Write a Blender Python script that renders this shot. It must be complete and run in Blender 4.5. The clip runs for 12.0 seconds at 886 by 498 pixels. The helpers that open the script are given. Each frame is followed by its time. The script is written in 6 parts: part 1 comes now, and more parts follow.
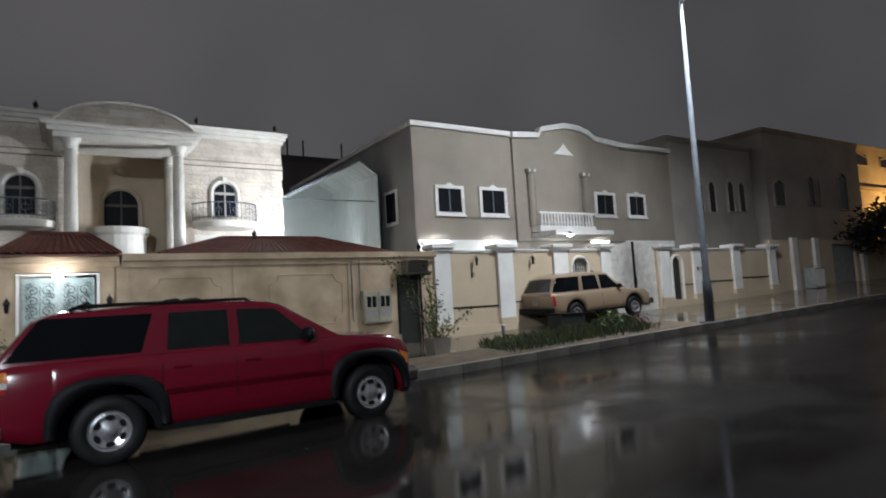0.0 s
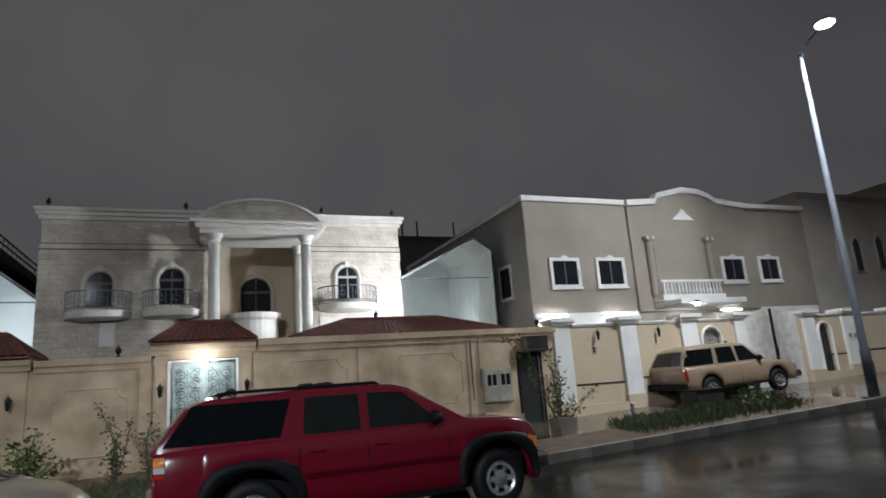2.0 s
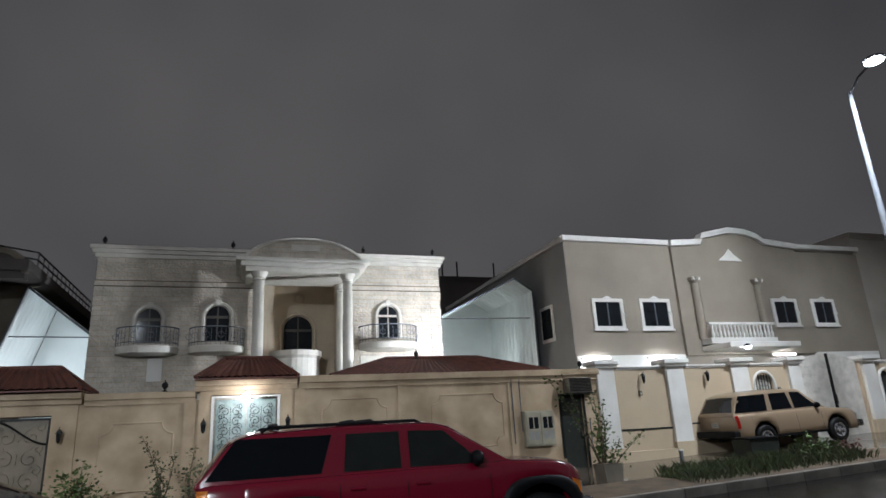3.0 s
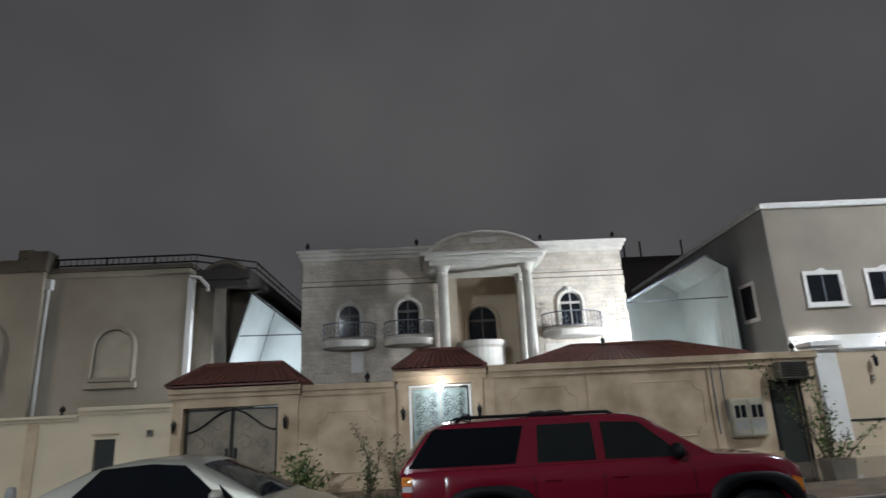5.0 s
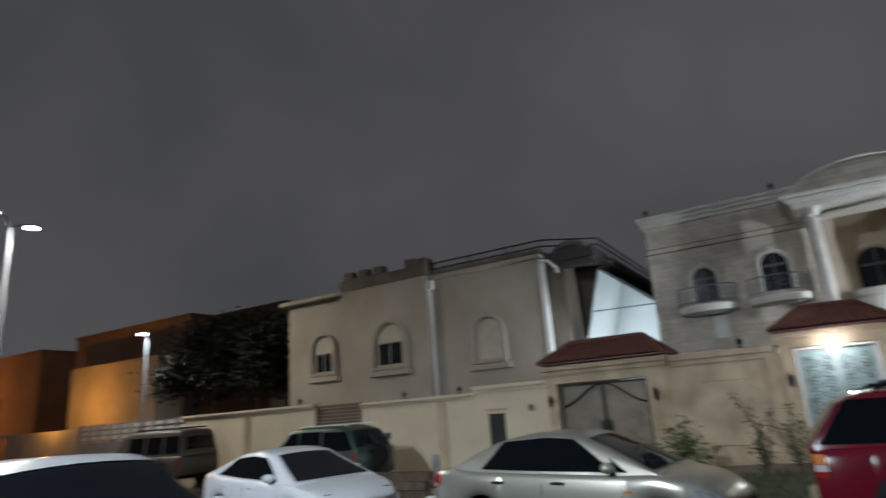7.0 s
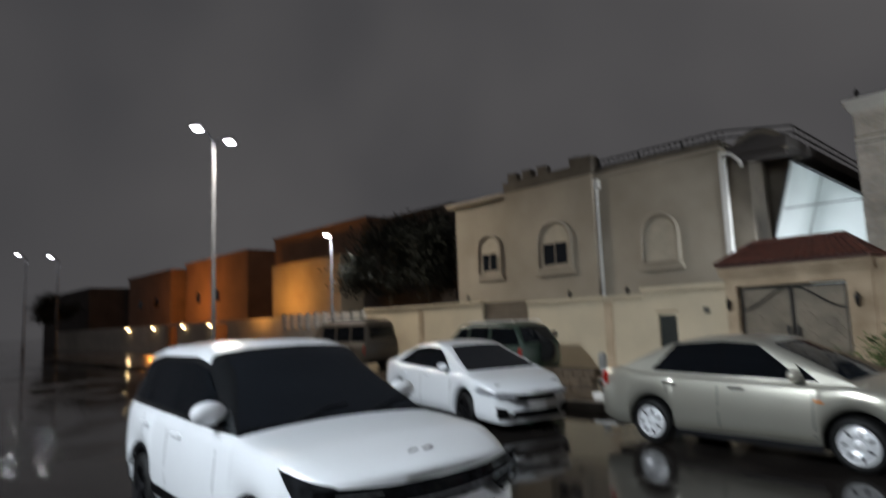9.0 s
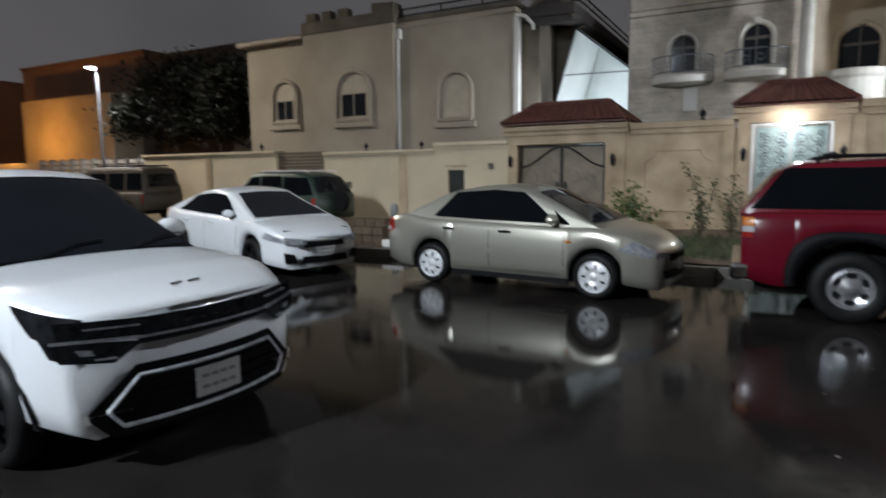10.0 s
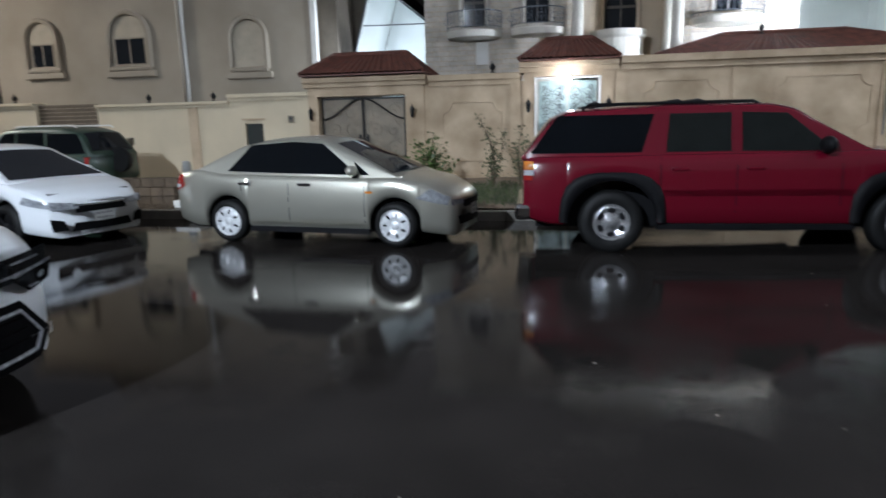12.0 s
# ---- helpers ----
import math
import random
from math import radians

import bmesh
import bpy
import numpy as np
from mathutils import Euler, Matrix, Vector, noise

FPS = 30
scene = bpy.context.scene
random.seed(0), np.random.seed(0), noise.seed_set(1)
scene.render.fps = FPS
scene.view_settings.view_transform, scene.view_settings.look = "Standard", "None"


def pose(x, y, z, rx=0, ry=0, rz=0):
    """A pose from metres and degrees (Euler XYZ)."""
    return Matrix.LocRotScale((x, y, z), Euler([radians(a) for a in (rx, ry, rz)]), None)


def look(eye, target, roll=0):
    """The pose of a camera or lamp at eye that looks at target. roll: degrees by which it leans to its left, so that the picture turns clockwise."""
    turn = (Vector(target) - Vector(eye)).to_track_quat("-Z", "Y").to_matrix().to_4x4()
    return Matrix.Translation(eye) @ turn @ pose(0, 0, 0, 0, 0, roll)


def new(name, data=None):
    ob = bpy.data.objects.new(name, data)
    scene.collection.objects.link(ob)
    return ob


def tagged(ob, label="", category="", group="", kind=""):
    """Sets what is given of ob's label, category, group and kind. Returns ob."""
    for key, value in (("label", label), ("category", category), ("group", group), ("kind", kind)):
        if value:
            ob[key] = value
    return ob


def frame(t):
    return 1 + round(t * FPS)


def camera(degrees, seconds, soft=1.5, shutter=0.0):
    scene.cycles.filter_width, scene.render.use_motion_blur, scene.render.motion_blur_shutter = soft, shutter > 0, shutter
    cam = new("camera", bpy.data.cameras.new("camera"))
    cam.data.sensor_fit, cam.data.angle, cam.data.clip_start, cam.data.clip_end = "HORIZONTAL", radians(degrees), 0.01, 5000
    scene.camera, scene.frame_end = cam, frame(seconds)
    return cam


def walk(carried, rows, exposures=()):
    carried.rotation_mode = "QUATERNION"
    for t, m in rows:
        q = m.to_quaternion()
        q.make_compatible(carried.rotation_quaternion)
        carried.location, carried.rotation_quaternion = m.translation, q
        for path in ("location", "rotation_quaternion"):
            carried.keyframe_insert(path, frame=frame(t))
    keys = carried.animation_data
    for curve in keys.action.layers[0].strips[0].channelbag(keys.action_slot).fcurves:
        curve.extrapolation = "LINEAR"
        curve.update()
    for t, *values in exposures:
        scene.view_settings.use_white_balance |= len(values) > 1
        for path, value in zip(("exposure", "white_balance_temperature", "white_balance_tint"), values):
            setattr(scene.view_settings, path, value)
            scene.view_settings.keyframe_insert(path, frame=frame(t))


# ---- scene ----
PATH = [
    (0.0, pose(-0.000, 0.000, 1.663, 94.68, 3.28, -32.16)),
    (0.5, pose(-0.044, -0.011, 1.713, 97.35, 3.70, -29.08)),
    (1.0, pose(-0.076, 0.004, 1.725, 98.14, 3.18, -27.70)),
    (1.5, pose(-0.112, 0.048, 1.753, 100.32, 4.02, -25.22)),
    (2.0, pose(-0.137, 0.054, 1.763, 102.24, 4.21, -21.52)),
    (2.5, pose(-0.166, 0.061, 1.722, 104.90, 4.26, -19.37)),
    (2.7, pose(-0.181, 0.065, 1.698, 105.84, 3.68, -18.94)),
    (4.3, pose(-0.140, 0.067, 1.746, 106.96, 2.65, -9.00)),
    (4.5, pose(-0.135, 0.068, 1.752, 106.73, 2.47, -6.53)),
    (5.0, pose(-0.168, 0.068, 1.771, 105.91, 2.68, -0.86)),
    (5.5, pose(-0.200, 0.069, 1.790, 104.91, 2.40, 3.00)),
    (6.0, pose(-0.250, 0.070, 1.812, 104.50, 2.33, 9.27)),
    (6.5, pose(-0.300, 0.071, 1.835, 105.11, 3.50, 18.75)),
    (7.0, pose(-0.340, 0.071, 1.850, 105.18, 4.13, 31.37)),
    (7.2, pose(-0.347, 0.072, 1.850, 105.39, 2.58, 36.38)),
    (8.8, pose(-0.406, 0.074, 1.853, 101.17, 2.49, 48.79)),
    (9.0, pose(-0.398, 0.105, 1.847, 96.76, 2.31, 46.52)),
    (9.5, pose(-0.393, 0.186, 1.712, 88.08, 0.73, 37.39)),
    (10.0, pose(-0.316, 0.266, 1.670, 82.95, 0.63, 28.14)),
    (10.5, pose(-0.281, 0.305, 1.660, 80.80, 1.26, 23.00)),
    (11.0, pose(-0.256, 0.312, 1.655, 80.51, 1.38, 21.01)),
    (11.5, pose(-0.215, 0.328, 1.648, 80.00, 1.26, 16.81)),
    (12.0, pose(-0.155, 0.312, 1.606, 78.56, 1.26, 10.59)),
]
cam = camera(72.03, 12.0, soft=1.5, shutter=0.5)
walk(cam, PATH, exposures=(
    (0, 0.22, 6330, 12), (2.7, 0.2, 6330, 12), (5.5, 0.16, 6300, 11), (7.2, 0.15, 6150, 10), (8.8, 0.25, 6450, 11),
    (9.5, 0.22, 6450, 12), (10.2, 0.52, 6350, 12), (11.2, 0.8, 6100, 12), (12.0, 0.72, 5980, 12)))


def rise(x):
    """Height of the road along the street: it climbs gently towards +x."""
    sp = lambda v: 2.0 * math.log1p(math.exp(min(v / 2.0, 60.0)))
    return 0.032 * (sp(x - 3.0) - sp(x - 45.0))


KERB_Y, WALL_Y = 10.5, 15.3


def walk_z(x, y):
    return rise(x) + 0.15 + 0.03 * (y - KERB_Y)


# ---- world and lights ----
world = bpy.data.worlds.new("night_sky")
scene.world = world
world.use_nodes = True
wn = world.node_tree.nodes
wl = world.node_tree.links
wbg = wn["Background"]
wtc = wn.new("ShaderNodeTexCoord")
wno = wn.new("ShaderNodeTexNoise")
wno.inputs["Scale"].default_value = 1.6
wno.inputs["Detail"].default_value = 3.0
wra = wn.new("ShaderNodeValToRGB")
wra.color_ramp.elements[0].position, wra.color_ramp.elements[0].color = 0.3, (0.040, 0.040, 0.043, 1)
wra.color_ramp.elements[1].position, wra.color_ramp.elements[1].color = 0.72, (0.078, 0.075, 0.075, 1)
wl.new(wtc.outputs["Generated"], wno.inputs["Vector"])
wl.new(wno.outputs["Fac"], wra.inputs["Fac"])
wl.new(wra.outputs["Color"], wbg.inputs["Color"])
wbg.inputs["Strength"].default_value = 1.0


def lamp(kind, name, at, watts, colour=(1, 1, 1), target=None, size=0.25, spread=150, blend=0.6):
    d = bpy.data.lights.new(name, kind)
    d.energy, d.color = watts, colour
    if kind == "SPOT":
        d.spot_size, d.spot_blend, d.shadow_soft_size = radians(spread), blend, size
    elif kind == "POINT":
        d.shadow_soft_size = size
    elif kind == "AREA":
        d.shape, d.size = "DISK", size
    o = new(name, d)
    o.matrix_world = look(at, target or (at[0], at[1], at[2] - 1))
    return o


WHITE_LED = (0.86, 0.94, 1.0)
LAMP_R = (15.1, 9.6, 10.1)
LAMP_L = (-25.2, 9.9, 10.2)
lamp("SPOT", "street_light", LAMP_R, 4100, WHITE_LED, (14.4, 11.2, 0), 0.18, 172, 0.5)
lamp("SPOT", "street_light", LAMP_L, 3600, (1.0, 0.93, 0.82), (-23.0, 11, 0), 0.18, 160, 0.7)
lamp("SPOT", "street_light", (-25.6, 11.5, 10.0), 2400, (1.0, 0.88, 0.70), (-24.5, 14, 0), 0.18, 165)
lamp("SPOT", "street_light", (-30.4, 19.5, 7.0), 900, (1.0, 0.97, 0.9), (-30.4, 19, 0), 0.18, 165)
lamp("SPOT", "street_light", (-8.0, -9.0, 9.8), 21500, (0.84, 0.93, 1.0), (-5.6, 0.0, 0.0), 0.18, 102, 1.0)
lamp("POINT", "gate_light", (0.0, 14.40, 2.32), 11, WHITE_LED, None, 0.05)
# floods in the yards
lamp("SPOT", "yard_flood", (8.9, 16.6, 3.5), 2900, WHITE_LED, (2.6, 20.3, 5.0), 0.06, 116, 1.0)
lamp("SPOT", "yard_flood", (-4.6, 17.72, 2.9), 420, WHITE_LED, (-11.0, 18.05, 5.4), 0.06, 50)
lamp("SPOT", "yard_flood", (9.0, 21.6, 3.2), 42, (0.88, 0.97, 1.0), (9.4, 23.6, 4.5), 0.08, 150)
lamp("SPOT", "yard_flood", (-4.9, 21.3, 3.2), 130, (0.86, 0.93, 1.0), (-6.4, 21.6, 5.2), 0.08, 160)
for fx in (11.2, 13.8, 19.2):
    lamp("AREA", "porch_light", (fx, 17.6, 3.62), 18, WHITE_LED, (fx, 18.1, 3.0), 0.25)
lamp("AREA", "porch_light", (16.9, 16.9, 3.78), 60, WHITE_LED, (16.9, 17.3, 3.0), 0.4)
# sodium lamps of the houses far off
lamp("POINT", "sodium_light", (-43.0, 21.5, 4.0), 500, (1.0, 0.42, 0.07), None, 0.2)
lamp("POINT", "sodium_light", (-68.0, 22.0, 5.0), 1300, (1.0, 0.36, 0.06), None, 0.2)
lamp("POINT", "sodium_light", (51.0, 17.5, 6.0), 900, (1.0, 0.55, 0.16), None, 0.2)


# ---- materials ----
def mat(name, colour, rough=0.8, metal=0.0, vary=0.12, scale=3.0, fine=60.0, bump=0.15, spec=0.5, coat=0.0, dirt=None, emit=0.0, relief=0.01):
    """A surface with two scales of colour change, uneven gloss and fine relief."""
    m = bpy.data.materials.new(name)
    m.use_nodes = True
    n, l = m.node_tree.nodes, m.node_tree.links
    b = n["Principled BSDF"]
    tc = n.new("ShaderNodeTexCoord")
    big, small = n.new("ShaderNodeTexNoise"), n.new("ShaderNodeTexNoise")
    big.inputs["Scale"].default_value, big.inputs["Detail"].default_value = scale, 5.0
    small.inputs["Scale"].default_value, small.inputs["Detail"].default_value = fine, 3.0
    l.new(tc.outputs["Object"], big.inputs["Vector"])
    l.new(tc.outputs["Object"], small.inputs["Vector"])
    add = n.new("ShaderNodeMath")
    add.operation = "MULTIPLY_ADD"
    add.inputs[1].default_value = 0.35
    l.new(small.outputs["Fac"], add.inputs[0])
    l.new(big.outputs["Fac"], add.inputs[2])
    ramp = n.new("ShaderNodeValToRGB")
    lo = [max(0.0, c * (1 - vary * 1.6)) for c in (dirt or colour)]
    hi = [min(1.0, c * (1 + vary)) for c in colour]
    ramp.color_ramp.elements[0].position, ramp.color_ramp.elements[0].color = 0.42, (*lo, 1)
    ramp.color_ramp.elements[1].position, ramp.color_ramp.elements[1].color = 0.86, (*hi, 1)
    l.new(add.outputs[0], ramp.inputs["Fac"])
    l.new(ramp.outputs["Color"], b.inputs["Base Color"])
    rr = n.new("ShaderNodeMapRange")
    even = coat > 0 or rough < 0.15
    rr.inputs["To Min"].default_value, rr.inputs["To Max"].default_value = (rough - 0.01, rough + 0.01) if even else (max(0.02, rough - 0.12), min(1, rough + 0.1))
    l.new(big.outputs["Fac"], rr.inputs["Value"])
    l.new(rr.outputs["Result"], b.inputs["Roughness"])
    b.inputs["Metallic"].default_value = metal
    b.inputs["Specular IOR Level"].default_value = spec
    b.inputs["Coat Weight"].default_value = coat
    b.inputs["Coat Roughness"].default_value = 0.06
    if bump:
        bp = n.new("ShaderNodeBump")
        bp.inputs["Strength"].default_value, bp.inputs["Distance"].default_value = bump, relief
        l.new(small.outputs["Fac"], bp.inputs["Height"])
        l.new(bp.outputs["Normal"], b.inputs["Normal"])
    if emit:
        b.inputs["Emission Color"].default_value = (*colour, 1)
        b.inputs["Emission Strength"].default_value = emit
    return m


def blocks_mat(name, colour, mortar, w, h, rough=0.85, gap=0.012, vary=0.2, bump=0.5):
    """Coursed stone: rows of blocks of uneven tone with sunk joints and a rough face."""
    m = mat(name, colour, rough, vary=vary, scale=2.2, fine=13.0, bump=bump, relief=0.035)
    n, l = m.node_tree.nodes, m.node_tree.links
    b = n["Principled BSDF"]
    tc = n.new("ShaderNodeTexCoord")
    sep, com = n.new("ShaderNodeSeparateXYZ"), n.new("ShaderNodeCombineXYZ")
    l.new(tc.outputs["Object"], sep.inputs[0])
    s = n.new("ShaderNodeMath")
    s.operation = "ADD"
    l.new(sep.outputs["X"], s.inputs[0])
    l.new(sep.outputs["Y"], s.inputs[1])
    l.new(s.outputs[0], com.inputs["X"])
    l.new(sep.outputs["Z"], com.inputs["Y"])
    br = n.new("ShaderNodeTexBrick")
    br.inputs["Scale"].default_value = 1.0
    br.inputs["Brick Width"].default_value, br.inputs["Row Height"].default_value = w, h
    br.inputs["Mortar Size"].default_value = gap
    br.inputs["Color1"].default_value, br.inputs["Color2"].default_value = (1, 1, 1, 1), (0.86, 0.845, 0.83, 1)
    br.inputs["Mortar"].default_value = (*[c / max(colour) for c in mortar], 1)
    l.new(com.outputs[0], br.inputs["Vector"])
    mul = n.new("ShaderNodeMix")
    mul.data_type, mul.blend_type = "RGBA", "MULTIPLY"
    mul.inputs["Factor"].default_value = 1.0
    src = b.inputs["Base Color"].links[0].from_socket
    l.new(src, mul.inputs["A"])
    l.new(br.outputs["Color"], mul.inputs["B"])
    l.new(mul.outputs["Result"], b.inputs["Base Color"])
    old = b.inputs["Normal"].links[0].from_node
    bp = n.new("ShaderNodeBump")
    bp.invert = True
    bp.inputs["Strength"].default_value, bp.inputs["Distance"].default_value = 0.6, 0.02
    l.new(br.outputs["Fac"], bp.inputs["Height"])
    l.new(old.outputs["Normal"], bp.inputs["Normal"])
    l.new(bp.outputs["Normal"], b.inputs["Normal"])
    return m


def wet_mat(name, colour, patch=0.5, dry=0.42, wet=0.05, scale=0.35, bump=0.25, spec=0.35, dry_from=None):
    """Wet ground: pools that mirror, damp stretches between them."""
    m = mat(name, colour, 0.3, vary=0.25, scale=1.2, fine=90.0, bump=bump, spec=spec)
    n, l = m.node_tree.nodes, m.node_tree.links
    b = n["Principled BSDF"]
    tc, no, mr = n.new("ShaderNodeTexCoord"), n.new("ShaderNodeTexNoise"), n.new("ShaderNodeMapRange")
    no.inputs["Scale"].default_value, no.inputs["Detail"].default_value = scale, 7.0
    no.inputs["Roughness"].default_value = 0.62
    l.new(tc.outputs["Object"], no.inputs["Vector"])
    mr.inputs["From Min"].default_value, mr.inputs["From Max"].default_value = patch - 0.12, patch + 0.12
    mr.inputs["To Min"].default_value, mr.inputs["To Max"].default_value = wet, dry
    l.new(no.outputs["Fac"], mr.inputs["Value"])
    if dry_from is not None:
        sx, up, ad = n.new("ShaderNodeSeparateXYZ"), n.new("ShaderNodeMapRange"), n.new("ShaderNodeMath")
        l.new(tc.outputs["Object"], sx.inputs[0])
        up.inputs["From Min"].default_value, up.inputs["From Max"].default_value = dry_from, dry_from + 9.0
        up.inputs["To Min"].default_value, up.inputs["To Max"].default_value = 0.0, 0.24
        l.new(sx.outputs["X"], up.inputs["Value"])
        l.new(no.outputs["Fac"], ad.inputs[0])
        l.new(up.outputs["Result"], ad.inputs[1])
        l.new(ad.outputs[0], mr.inputs["Value"])
    l.new(mr.outputs["Result"], b.inputs["Roughness"])
    if dry_from is not None:
        gl = n.new("ShaderNodeMapRange")
        gl.inputs["From Min"].default_value, gl.inputs["From Max"].default_value = patch - 0.1, patch + 0.12
        gl.inputs["To Min"].default_value, gl.inputs["To Max"].default_value = spec, spec * 0.25
        l.new(ad.outputs[0], gl.inputs["Value"])
        l.new(gl.outputs["Result"], b.inputs["Specular IOR Level"])
    bm_ = b.inputs["Normal"].links[0].from_node
    ms = n.new("ShaderNodeMapRange")
    ms.inputs["From Min"].default_value, ms.inputs["From Max"].default_value = patch - 0.1, patch + 0.15
    ms.inputs["To Min"].default_value, ms.inputs["To Max"].default_value = 0.02, bump
    l.new(no.outputs["Fac"], ms.inputs["Value"])
    l.new(ms.outputs["Result"], bm_.inputs["Strength"])
    return m


def glass_mat(name, colour=(0.012, 0.014, 0.017), rough=0.05):
    return mat(name, colour, rough, vary=0.1, bump=0.0, spec=0.4)


